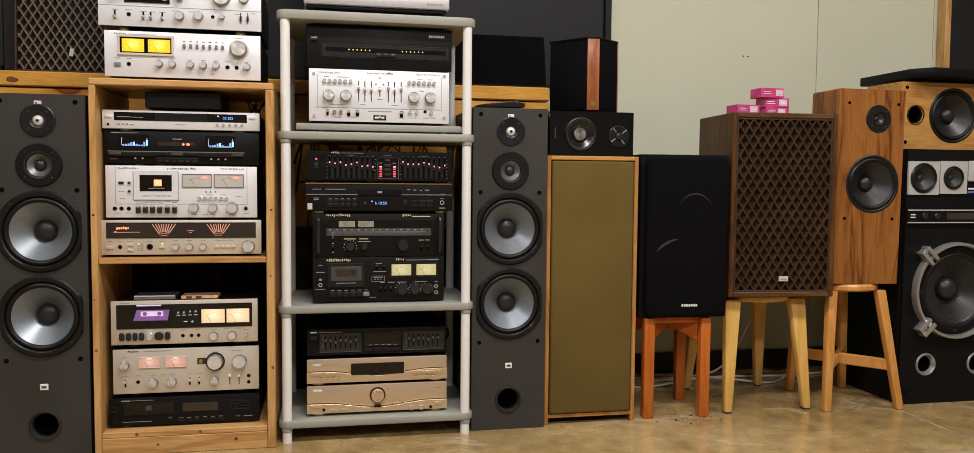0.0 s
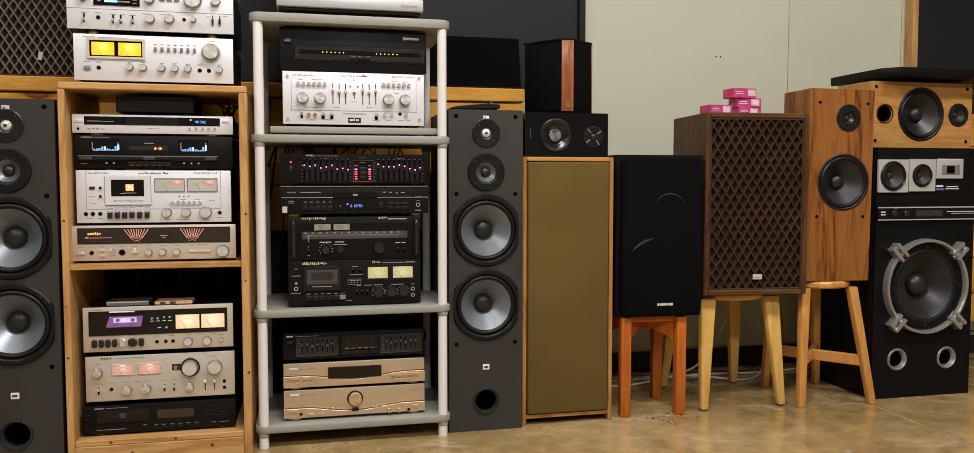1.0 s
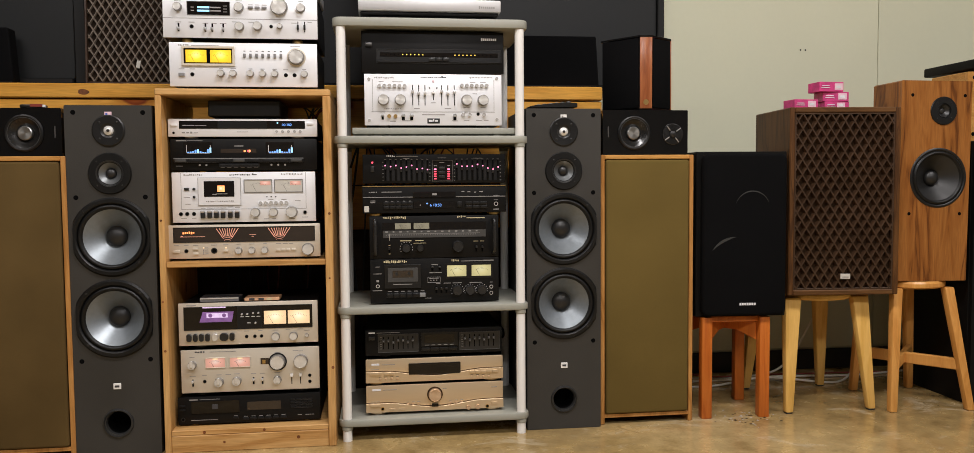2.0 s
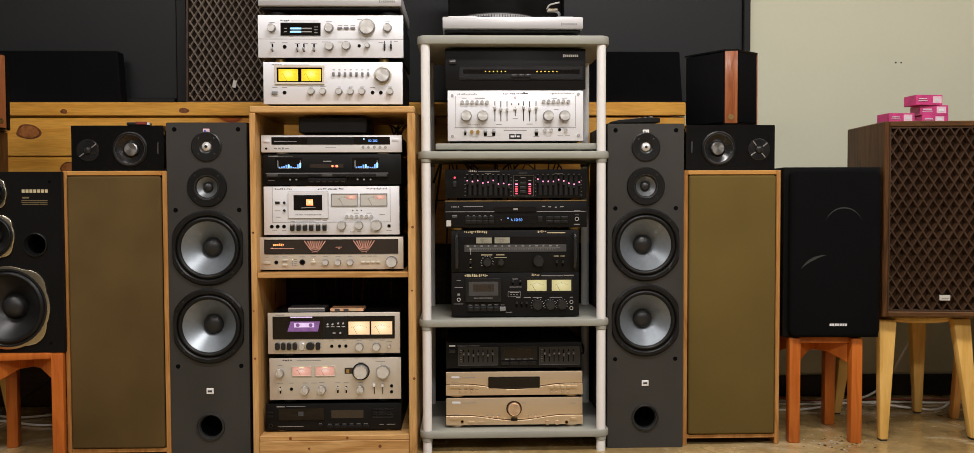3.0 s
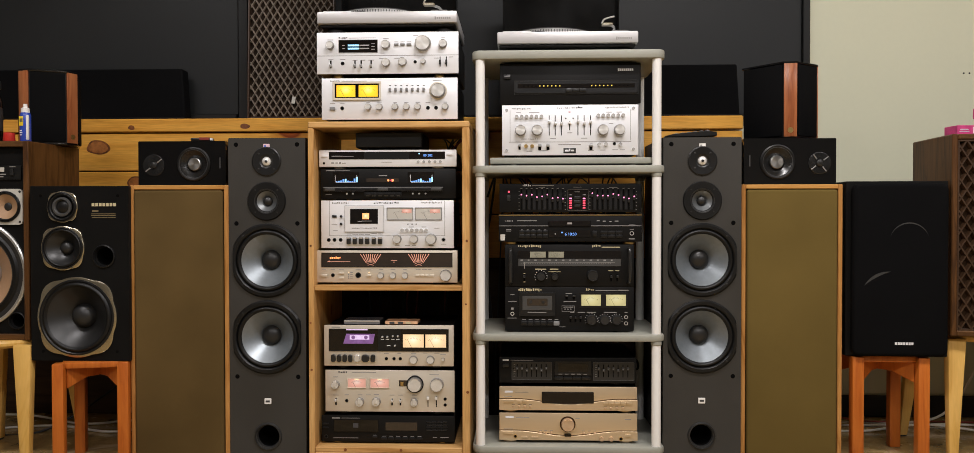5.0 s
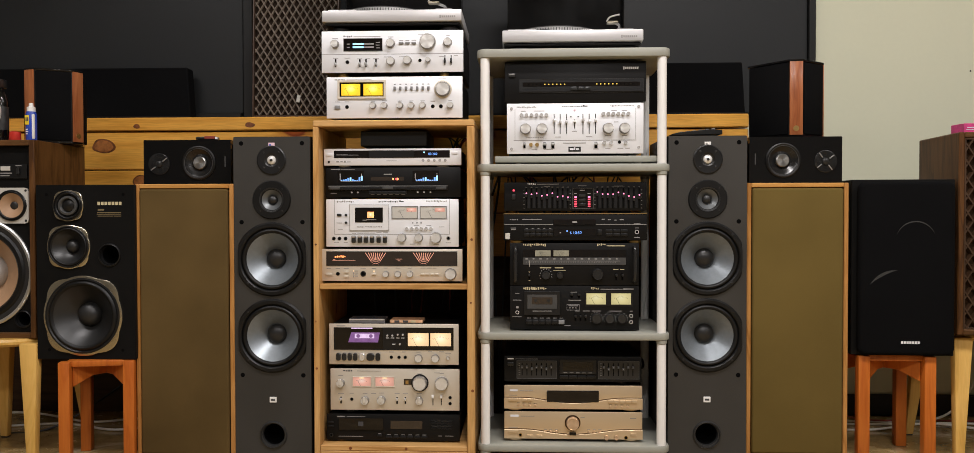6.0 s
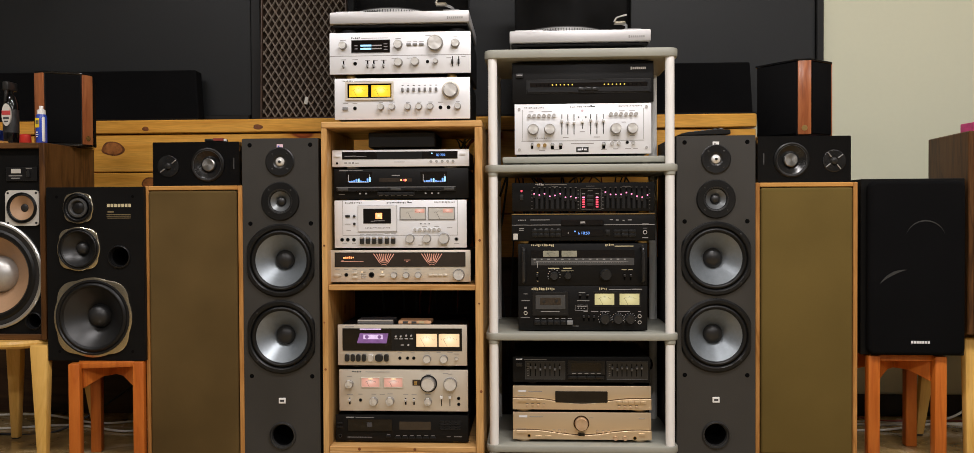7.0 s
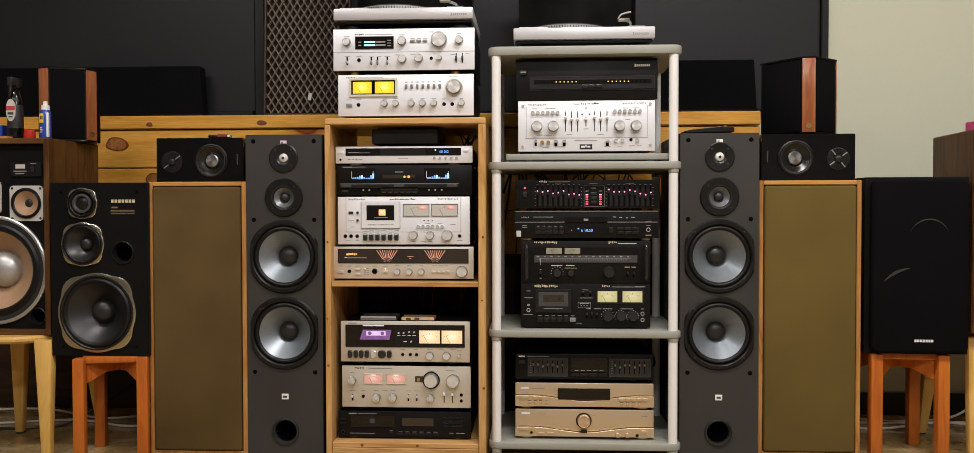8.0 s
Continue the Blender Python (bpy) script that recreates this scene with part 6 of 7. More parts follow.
for a in (358, 395, 425):
    g.jack(a, 546, 7)
g.knob(489, 550, 19, out=0.013)
g.knob(570, 550, 19, out=0.013)
g.knob(631, 548, 8, out=0.008)
g.labels([(358, 520), (420, 520), (489, 520), (545, 518), (600, 518), (631, 525)], 24, 2.5)
g.mark([(115, 394, 42, 4), (600, 498, 14, 3)], INKG)
g.done()

# champagne amplifier with pink meters
g = Gear("amplifier", "champagne silver amplifier with two pink lit meters and large turned knobs", "amplifier", -0.772, -0.357, 0.169, 0.302, YC + 0.002, (64, 30, 684, 232), CHSILV, 0.30, 0.011)
g.feet(RUBBER)
for a, c in ((173, 259), (282, 370)):
    g.rim(a, 71, c, 114, CHSILV, 3, 0.003)
    needle_dial(g, a, 71, c, 114, PINKW)
    g.rect((a + c) / 2 - 12, 71, (a + c) / 2 + 12, 78, WARMW, 0.0018, "meter_lamp")
g.rect(418, 78, 456, 107, GLASSBR, 0.001)
g.rect(426, 86, 440, 104, BRASS, 0.0014, "selector_mark")
for a, b, r, o in ((114, 100, 19, 0.016), (231, 184, 20, 0.016), (310, 182, 20, 0.016), (492, 184, 18, 0.016)):
    k = g.knob(a, b, r, out=o)
    x, z = g.p(a, b - r * 0.55)
    part("pointer", box(x - 0.0045, x + 0.0045, -o - 0.003, -o, z - 0.012, z + 0.008, 0.001), ALUR, k)
g.knob(495, 97, 34, out=0.02, ring=CHASSIS)
g.knob(600, 97, 32, out=0.02)
for a in (115, 385, 425):
    g.toggle(a, 184, 9, 26, MIRROR, 0.012)
for a in (557, 597):
    g.slider(a, 155, 206, 163, WHITE, HOLE, 12, 14)
g.jack(167, 179, 7)
g.jack(639, 168, 7)
g.jack(639, 197, 7)
g.flourish(125, 40, 47, 8, INKD, n=4)
g.mark([(250, 41, 115, 2.5)])
g.labels([(114, 63), (115, 152), (167, 150), (231, 150), (272, 150), (310, 148), (385, 150), (425, 150), (495, 53), (600, 50), (492, 150), (577, 48)], 24, 2.5)
g.done()

# black disc player
g = Gear("disc_player", "black compact disc player on brass feet at the bottom shelf", "disc player", -0.783, -0.356, 0.0735, 0.1575, YC - 0.004, (48, 243, 690, 378), FACEB, 0.30, 0.0055, inset=0.001)
g.feet(BRASS, 0.02, (-0.39, 0.40))
g.rect(107, 263, 322, 326, GLASS, 0.003, "disc_tray", 0.001)
g.rect(357, 276, 510, 318, GLASSBR, 0.001)
g.rect(201, 281, 226, 304, INKD, 0.0034, "tray_mark")
for r in range(4):
    for c in range(4):
        g.key(563 + 27 * c, 272 + 13 * r, 20, 5, CHASSIS, 0.003)
    g.mark([(603, 277 + 13 * r, 95, 1.5)], INKD)
for i in range(6):
    g.key(350 + 34 * i, 359, 28, 11, CHASSIS, 0.004)
    g.mark([(350 + 34 * i, 348, 18, 2)], INKG)
g.key(305, 352, 22, 9, CHASSIS, 0.004)
g.mark([(305, 343, 16, 2), (118, 256, 38, 5), (190, 256, 90, 2), (165, 358, 120, 2), (595, 352, 20, 2), (640, 352, 40, 2)], INKG)
for z in (285, 305):
    g.key(68, z, 26, 8, CHASSIS, 0.003)
g.jack(70, 352, 8)
g.done()


# ---- turntables ----
def turntable(x, y, z, label, lid_tilt):
    t = thing("turntable", pose(x, y, z), label, "turntable", "silver turntables")
    w, d = 0.223, 0.36
    part("plinth", box(-w, w, 0.0, d, 0.0285, 0.066, 0.004, 2), TTSILV, t, "silver plinth")
    part("base", box(-w + 0.006, w - 0.006, 0.012, d - 0.006, 0.019, 0.028, 0.003), CHASSIS, t)
    for fx in (-0.17, 0.18):
        for fy in (0.05, 0.31):
            part("foot", lathe([(0, 0), (0.025, 0), (0.029, 0.003), (0.029, 0.013), (0.024, 0.0188), (0, 0.0188)], fx, 0, fy, 24, axis="Z"), RUBBER, t)
    pl = part("platter", lathe([(0, 0.067), (0.150, 0.067), (0.153, 0.069), (0.153, 0.083), (0.150, 0.085), (0, 0.085)], -0.045, 0, 0.185, 72, axis="Z"), ALU, t, "aluminium platter with strobe dots")
    bm = None
    for k in range(110):
        a = 2 * math.pi * k / 110
        own = box(-0.0012, 0.0012, -0.0008, 0.0008, 0.0705, 0.0815, 0)
        bmesh.ops.transform(own, matrix=Matrix.Translation((-0.045 + 0.1532 * math.cos(a), 0.185 + 0.1532 * math.sin(a), 0)) @ Matrix.Rotation(a - math.pi / 2, 4, "Z"), verts=own.verts)
        bm = join(bm, own)
    part("strobe_dots", bm, KNOBB, pl)
    part("mat", lathe([(0, 0.0852), (0.147, 0.0852), (0.147, 0.0885), (0, 0.0885)], -0.045, 0, 0.185, 48, axis="Z"), RUBBER, t)
    arm = part("tonearm_base", lathe([(0, 0.0662), (0.024, 0.0662), (0.024, 0.082), (0.018, 0.085), (0.014, 0.108), (0, 0.108)], 0.155, 0, 0.27, 28, axis="Z"), ALU, t, "metal tonearm pivot")
    part("arm_tube", tube([(0.158, 0.32, 0.103), (0.158, 0.25, 0.103), (0.164, 0.17, 0.102), (0.158, 0.10, 0.100), (0.140, 0.06, 0.098)], 0.0045), MIRROR, arm)
    part("headshell", box(0.112, 0.148, 0.035, 0.062, 0.094, 0.101, 0.002), CHAMP, arm, "metal headshell")
    part("finger_lift", tube([(0.112, 0.045, 0.100), (0.120, 0.040, 0.112), (0.138, 0.040, 0.118), (0.152, 0.040, 0.121)], 0.0028), MIRROR, arm)
    part("counterweight", lathe([(0, 0), (0.015, 0), (0.015, 0.03), (0, 0.03)], 0.158, 0.103, 0.325, 24), KNOBB, arm)
    part("start_key", box(-0.205, -0.115, 0.010, 0.040, 0.0662, 0.070, 0.001), SILVER, t)
    part("speed_key", box(-0.10, -0.072, 0.006, 0.03, 0.0662, 0.069, 0.001), KNOBB, t)
    part("cue_bar", box(0.140, 0.192, 0.004, 0.03, 0.0662, 0.0695, 0.001), GREYBTN, t)
    part("maker_mark", bars([(0.155 + 0.0065 * k, 0.043, 0.0048, 0.006 + 0.003 * (k == 0)) for k in range(8)], 0.0), INKG, t)
    lid = part("dust_lid", box(-w + 0.012, w - 0.022, -0.002, 0.002, 0.0, 0.36, 0.001), TINT, t, "open tinted dust lid", pose(0, d - 0.004, 0.068, -lid_tilt, 0, 0))
    for sx in (-w + 0.0145, w - 0.0245):
        part("lid_side", box(sx - 0.002, sx + 0.002, -0.055, -0.0022, 0.0, 0.36, 0.001), TINT, lid)
    part("lid_front", box(-w + 0.0125, w - 0.0225, -0.055, -0.0022, 0.361, 0.365, 0.001), TINT, lid)
    for sx in (-0.13, 0.12):
        part("hinge", box(sx - 0.018, sx + 0.018, -0.012, -0.0022, 0.0, 0.035, 0.002), PLASTIC, lid)
    return t


turntable(-0.570, YC - 0.002, 1.3775, "silver turntable with raised dust lid on the amplifier stack", -2)
turntable(0.003, YR, 1.3135, "silver turntable with raised dust lid on top of the rack", -2)

# ---- rack gear ----
g = Gear("power_amplifier", "matt black power amplifier with rows of yellow level lamps", "amplifier", -0.212, 0.233, 1.1495, 1.278, YR - 0.006, (63, 292, 745, 488), FACEB, 0.30, 0.003, bevel=0.007)
g.rim(135, 378, 730, 440, RINGM, 3, 0.002)
g.rect(135, 378, 730, 440, PLASTIC, 0.001, "display_slot", 0.001)
g.rect(135, 426, 730, 440, CHASSIS, 0.005, "slot_lip", 0.002)
g.rect(150, 392, 715, 412, GLASS, 0.0018, "display_strip")
for i in range(10):
    g.lamp(181 + 19.2 * i, 402, 2.9, YELL if i >= 4 else HOLE, -0.0018)
    g.lamp(508 + 19.3 * i, 402, 2.9, YELL if i <= 5 else HOLE, -0.0018)
for a in (397, 430, 463):
    g.key(a, 424, 30, 16, KNOBB, 0.009)
g.key(98, 357, 32, 20, KNOBB, 0.006)
g.mark([(98, 355, 26, 3)], INKG, -0.0062)
g.mark([(638 + 9.5 * k, 326, 7.5, 11 if k else 14) for k in range(8)], INKW)
g.feet(RUBBER)
g.done()

g = Gear("amplifier", "silver console amplifier with slider tone controls and cap screws", "amplifier", -0.205, 0.226, 0.987, 1.1465, YR - 0.004, (72, 43, 732, 275), SILVERB, 0.33, 0.0075)
g.feet(RUBBER)
for a, b in ((94, 67), (708, 60), (94, 253), (708, 248)):
    g.knob(a, b, 7, MIRROR, 0.003, "cap_screw")
for a, b, c, d in ((110, 68, 112, 214), (693, 66, 695, 208), (105, 212, 697, 215)):
    g.rect(a, b, c, d, INKG, 0.0004, "groove", 0)
for a0, z in ((143, 97), (538, 93)):
    for i in range(6):
        g.knob(a0 + 24 * i, z, 9, MIRROR, 0.008, "button")
for a in (162, 242, 561, 640):
    g.knob(a, 160, 26, out=0.02)
for a, z in ((301, 123), (330, 130), (360, 130), (440, 121), (470, 129), (501, 123)):
    g.slider(a, 92, 184, z, MIRROR, HOLE, 13, 15, 0.010)
g.slider(400, 118, 160, 127, WHITE, HOLE, 16, 10)
g.lamp(382, 105, 3.5, KNOBB)
g.lamp(417, 105, 3.5, KNOBB)
g.lamp(400, 75, 6, PINKP)
g.toggle(157, 236, 13, 22, out=0.011)
for a in (188, 218):
    g.knob(a, 233, 9, BRASS, 0.009, "button", label="brass button")
for a in (255, 295, 503):
    g.toggle(a, 237, 18, 24, out=0.010)
g.rect(345, 224, 455, 228, INKG, 0.0006, "slot", 0)
g.rect(370, 243, 430, 266, KNOBB, 0.001, "name_plate")
g.mark([(386, 254, 18, 9), (400, 251, 6, 13), (414, 254, 14, 8)], INKW, -0.001)
for a in (543, 575, 645):
    g.knob(a, 226, 9, MIRROR, 0.008, "button")
g.jack(616, 223, 7)
g.flourish(118, 60, 98, 9, INKG, n=12)
g.flourish(338, 58, 100, 6, INKD, n=11)
g.mark([(443, 55, 8, 9), (452, 57, 20, 5)], INKD)
g.flourish(570, 56, 118, 8, INKG, n=16)
g.flourish(162, 200, 85, 5, INKG, n=10)
g.labels([(320, 198), (470, 197), (205, 256), (262, 254), (282, 254), (503, 254), (560, 252), (620, 251), (655, 251), (561, 192), (640, 192), (152, 78), (215, 78), (240, 78), (590, 78), (640, 78), (400, 172), (600, 130)], 26, 3)
g.done()

g = Gear("equaliser", "black graphic equaliser with magenta slider lamps", "equaliser", -0.214, 0.236, 0.806, 0.897, YR, (58, 35, 745, 170), FACEB, 0.25, 0.006, inset=0.001)
ys = ([87, 92, 87, 99, 95, 87, 104, 101, 106], [81, 92, 92, 92, 84, 90, 101, 106, 96])
for a0, zs in zip((165, 508), ys):
    for i, z in enumerate(zs):
        a = a0 + 25.2 * i
        if i < 8:
            g.rect(a + 6, 66, a + 19, 158, CHASSIS, 0.0012, "divider")
        g.slider(a, 60, 158, z + 7, KNOBB, HOLE, 9, 22, 0.006)
        g.lamp(a, z, 3.4, PINKL, -0.006)
        g.mark([(a, 58, 9, 2)], INKG)
    g.mark([(a0 - 11, 72 + 17 * j, 5, 2) for j in range(6)] + [(a0 + 213, 72 + 17 * j, 5, 2) for j in range(6)], INKG)
g.rim(391, 64, 488, 160, INKG, 1.2, 0.001)
g.rect(391, 64, 488, 160, GLASS, 0.0009)
for a in (404, 469):
    for z in range(5):
        g.rect(a - 6, 102 + 11 * z, a + 6, 108 + 11 * z, REDL if z else PINKL, 0.0016, "level_lamp", 0.0002)
for z in (100, 120, 140):
    g.key(436, z, 30, 13, KNOBB, 0.005)
g.mark([(404, 88, 14, 3), (469, 88, 14, 3), (436, 74, 24, 3)], INKG, -0.001)
g.lamp(104, 73, 5, REDL)
g.key(104, 103, 16, 26, KNOBB, 0.004)
g.flourish(170, 43, 42, 10, INKW, n=5)
g.mark([(270, 44, 105, 3), (265, 54, 30, 2), (610, 54, 40, 2), (436, 52, 40, 2)], INKG)
g.feet(RUBBER)
g.done()

g = Gear("disc_player", "slim black compact disc player with blue display on brass feet", "disc player", -0.216, 0.238, 0.7125, 0.7995, YR - 0.002, (58, 172, 747, 308), FACEB, 0.28, 0.0095, inset=0.001)
g.feet(BRASS, 0.02, (-0.41, 0.42))
g.rect(58, 174, 747, 178, BRASS, 0.002, "trim_line")
g.rect(60, 228, 297, 231, INKG, 0.0015, "trim_line")
g.rect(503, 228, 745, 231, INKG, 0.0015, "trim_line")
g.rect(298, 205, 500, 231, GLASS, 0.004, "disc_tray", 0.001)
g.mark([(400, 217, 22, 9)], INKG, -0.004)
g.rect(300, 253, 500, 286, GLASS, 0.0012)
g.lamp(331, 270, 3, INKG, -0.0012)
word(g, "6 10:50", 405, 271, 14, BLUE, -0.0016)
g.rect(360, 259, 368, 265, BLUE, 0.0016, "display_mark")
for r in range(2):
    for c in range(5):
        g.key(170 + 28 * c, 260 + 20 * r, 26, 17, PLASTIC, 0.003)
    for c in range(3):
        g.key(565 + 36 * c, 262 + 19 * r, 32, 15, PLASTIC, 0.003)
g.key(520, 268, 20, 28, PLASTIC, 0.003)
g.jack(698, 267, 9, MIRROR)
g.rect(66, 272, 88, 302, DIMMET, 0.0006, "sticker")
g.flourish(88, 205, 40, 6, INKG, n=5)
g.mark([(195, 204, 95, 3), (106, 247, 24, 3), (106, 255, 24, 3), (698, 247, 20, 2), (698, 294, 28, 4), (537, 204, 14, 4), (566, 206, 14, 4), (596, 208, 10, 4), (625, 206, 18, 4), (700, 225, 30, 2)] + [(170 + 28 * c, 249, 10, 2) for c in range(5)] + [(565 + 36 * c, 257, 14, 2) for c in range(3)], INKG)
g.done()

g = Gear("tuner", "black tuner with side handles and grey dial scale", "tuner", -0.196, 0.213, 0.569, 0.703, YR, (115, 385, 730, 582), FACEB, 0.30, 0.001, inset=0.003)
g.rect(176, 415, 670, 488, GLASS, 0.001)
g.rect(178, 452, 668, 486, DARKGREY, 0.0014, "dial_scale")
g.mark([(195 + 33 * i, 458, 8 if i % 2 else 12, 6) for i in range(14)] + [(195 + 8.3 * i, 473, 1.4, 5) for i in range(52)] + [(420, 468, 440, 1.6)], INKG, -0.0014)
g.rect(207, 466, 209, 498, DIMMET, 0.0018, "pointer")
for a, c in ((235, 310), (323, 397)):
    needle_dial(g, a, 418, c, 446, OLDDIAL)
for a in (142, 706):
    x, z0 = g.p(a, 562)
    _, z1 = g.p(a, 402)
    h = part("handle", tube([(x, 0.001, z0), (x, -0.022, z0 + 0.006), (x, -0.026, (z0 + z1) / 2), (x, -0.022, z1 - 0.006), (x, 0.001, z1)], 0.0055, 10), KNOBB, g.ob)
g.knob(287, 535, 19, KNOBB, 0.014)
g.knob(353, 535, 16, KNOBB, 0.014)
g.knob(533, 530, 27, KNOBB, 0.018)
for a in (207, 622, 651):
    g.toggle(a, 540, 9, 26, KNOBB, 0.010)
x, z = g.p(287, 535)
g.mark([(287 + 29 * math.cos(radians(a)), 535 + 29 * math.sin(radians(a)), 3, 3) for a in range(150, 400, 25)], INKW)
g.flourish(176, 392, 112, 13, INKGOLD, n=13)
g.flourish(530, 392, 42, 12, INKGOLD, n=5)
g.mark([(620, 397, 88, 4), (285, 500, 54, 4), (350, 500, 40, 4), (352, 512, 60, 2), (208, 520, 8, 3), (208, 560, 8, 3), (620, 507, 24, 3), (650, 507, 20, 3)], INKGOLD)
g.done()

g = Gear("cassette_deck", "black cassette deck with two cream lit meters and piano keys", "cassette deck", -0.196, 0.213, 0.4275, 0.5675, YR, (115, 585, 730, 798), FACEB, 0.30, 0.004, inset=0.003)
dr = g.rect(182, 612, 355, 727, PLASTIC, 0.005, "cassette_door", 0.001)
g.rect(198, 628, 340, 696, DARKGREY, 0.001, "cassette", 0.0005, y=-0.005, parent=dr)
g.rect(220, 640, 318, 674, GLASSBR, 0.0016, "cassette_window", 0.0003, y=-0.005, parent=dr)
for a in (238, 298):
    x, z = g.p(a, 656)
    part("reel", lathe([(0.005, -0.0016), (0.005, -0.0022), (0.0028, -0.0024), (0, -0.0018)], x, z, -0.005, 16), KNOBB, dr)
g.mark([(268, 707, 90, 3)], INKG, -0.0052)
g.rect(474, 610, 700, 685, PLASTIC, 0.001, "meter_panel")
needle_dial(g, 480, 621, 573, 675, CREAMW)
needle_dial(g, 598, 621, 692, 675, CREAMW)
g.rect(190, 748, 380, 773, CHASSIS, 0.003, "key_bed")
for i in range(6):
    g.key(206 + 31 * i, 760, 28, 20, GREYBTN if i == 5 else PLASTIC, 0.010, "deck_key", 0.002)
    g.mark([(206 + 31 * i, 742, 18, 2.5)], INKG)
for a, r in ((528, 24), (590, 22), (647, 22)):
    g.knob(a, 743, r, KNOBB, 0.016)
    g.mark([(a + (r + 6) * math.cos(radians(b)), 743 + (r + 6) * math.sin(radians(b)), 2.5, 2.5) for b in range(150, 400, 25)], INKW)
g.rim(388, 677, 446, 702, INKG, 1.5, 0.001)
for i in range(3):
    g.lamp(402 + 14 * i, 692, 3, INKG)
for a in (410, 445):
    g.toggle(a, 632, 12, 20, KNOBB, 0.008)
for a in (428, 452, 476):
    g.toggle(a, 738, 10, 26, KNOBB, 0.008)
for a, b in ((150, 715), (693, 730), (693, 760)):
    g.jack(a, b, 8, MIRROR)
g.flourish(178, 598, 112, 13, INKGOLD, n=13)
g.flourish(500, 597, 40, 12, INKGOLD, n=5)
g.mark([(600, 601, 105, 3), (680, 600, 50, 5), (150, 622, 20, 2.5), (150, 655, 40, 3), (150, 690, 12, 10), (148, 736, 44, 2.5), (420, 616, 30, 2.5), (425, 655, 60, 2.5), (418, 682, 46, 3), (437, 707, 20, 3), (480, 707, 34, 3), (528, 707, 44, 3), (618, 707, 60, 3), (693, 707, 14, 3), (390, 778, 30, 2)], INKG)
g.feet(RUBBER, 0.014)
g.done()

g = Gear("equaliser", "black graphic equaliser with grey sliders on the gold separates", "equaliser", -0.215, 0.224, 0.2575, 0.339, 2.125, (90, 148, 755, 280), FACEB, 0.30, 0.009, inset=0.001)
g.feet(RUBBER)
for a0, a1 in ((152, 343), (547, 742)):
    g.rect(a0, 172, a1, 263, KNOBB, 0.0004, "slider_panel", 0)
    g.rim(a0, 172, a1, 263, DARKGREY, 2, 0.0015)
    for i in range(7):
        a = a0 + 25 + 23.5 * i
        g.slider(a, 182, 248, 203 + (9 if (i * 5 + a0) % 3 == 0 else 0), DARKGREY, HOLE, 10, 13, 0.008)
        g.mark([(a, 203 + (9 if (i * 5 + a0) % 3 == 0 else 0), 5, 2)], INKG, -0.0082)
    g.mark([(a0 + 12, 185 + 12 * j, 8, 1.5) for j in range(6)], INKG)
g.rect(358, 165, 537, 240, PLASTIC, 0.003, "display_bezel", 0.001)
g.rect(374, 176, 520, 222, GLASS, 0.0036)
g.mark([(387 + 30 * i, 232, 18, 2.5) for i in range(5)], INKG, -0.003)
for i in range(4):
    g.key(380 + 44 * i, 254, 40, 16, PLASTIC, 0.004)
g.key(121, 189, 28, 16, KNOBB, 0.004)
g.mark([(121, 161, 30, 6)], INKW)
g.mark([(200, 162, 110, 2)], INKG)
g.done()


def wave_panel(g, lo, hi, drop, mat, out, name):
    """Lower lip of a face, whose upper edge sags in the middle."""
    a, _ = g.p(g.grid[0], 0)
    b, _ = g.p(g.grid[2], 0)
    _, z0 = g.p(0, hi)
    top = []
    for i in range(33):
        u = i / 32
        s = 0.5 - 0.5 * math.cos(2 * math.pi * min(1, max(0, (u - 0.12) / 0.76)))
        top.append((b + (a - b) * u, g.p(0, lo + drop * s)[1]))
    line = [(x, z + 0.0022) for x, z in top] + [(x, z - 0.0008) for x, z in reversed(top)]
    part("seam", prism(line, -0.0004, 0.0003), BRONZE, g.ob)
    return part(name, prism([(a, z0), (b, z0)] + top, -out, 0.0003, 0.0006), mat, g.ob)


g = Gear("tuner", "pale gold tuner with dark display and wavy lower lip", "tuner", -0.215, 0.225, 0.173, 0.248, 2.115, (92, 288, 757, 408), GOLD, 0.30, 0.008, bevel=0.003)
g.feet(GOLD, 0.026, (-0.42, 0.42))
wave_panel(g, 352, 407, 26, GOLD, 0.007, "lower_lip")
g.rect(297, 313, 548, 372, GLASS, 0.0085, "display", 0.002)
g.key(136, 360, 50, 13, GOLD, 0.011)
for a in (190, 216):
    g.key(a, 361, 24, 12, GOLD, 0.011)
for i in range(5):
    g.key(604 + 28 * i, 367, 26, 13, GOLD, 0.011)
for a, z in ((161, 387), (188, 387), (215, 387), (242, 388), (603, 393), (630, 393), (658, 393), (686, 393)):
    g.lamp(a, z, 5.5, GOLDR, -0.007, "button", 0.003)
    g.mark([(a, z - 10, 14, 2)], INKD, -0.0072)
g.mark([(138, 315, 38, 9)], INKW)
g.mark([(200, 317, 66, 2.5), (135, 340, 40, 2)], INKG)
g.done()

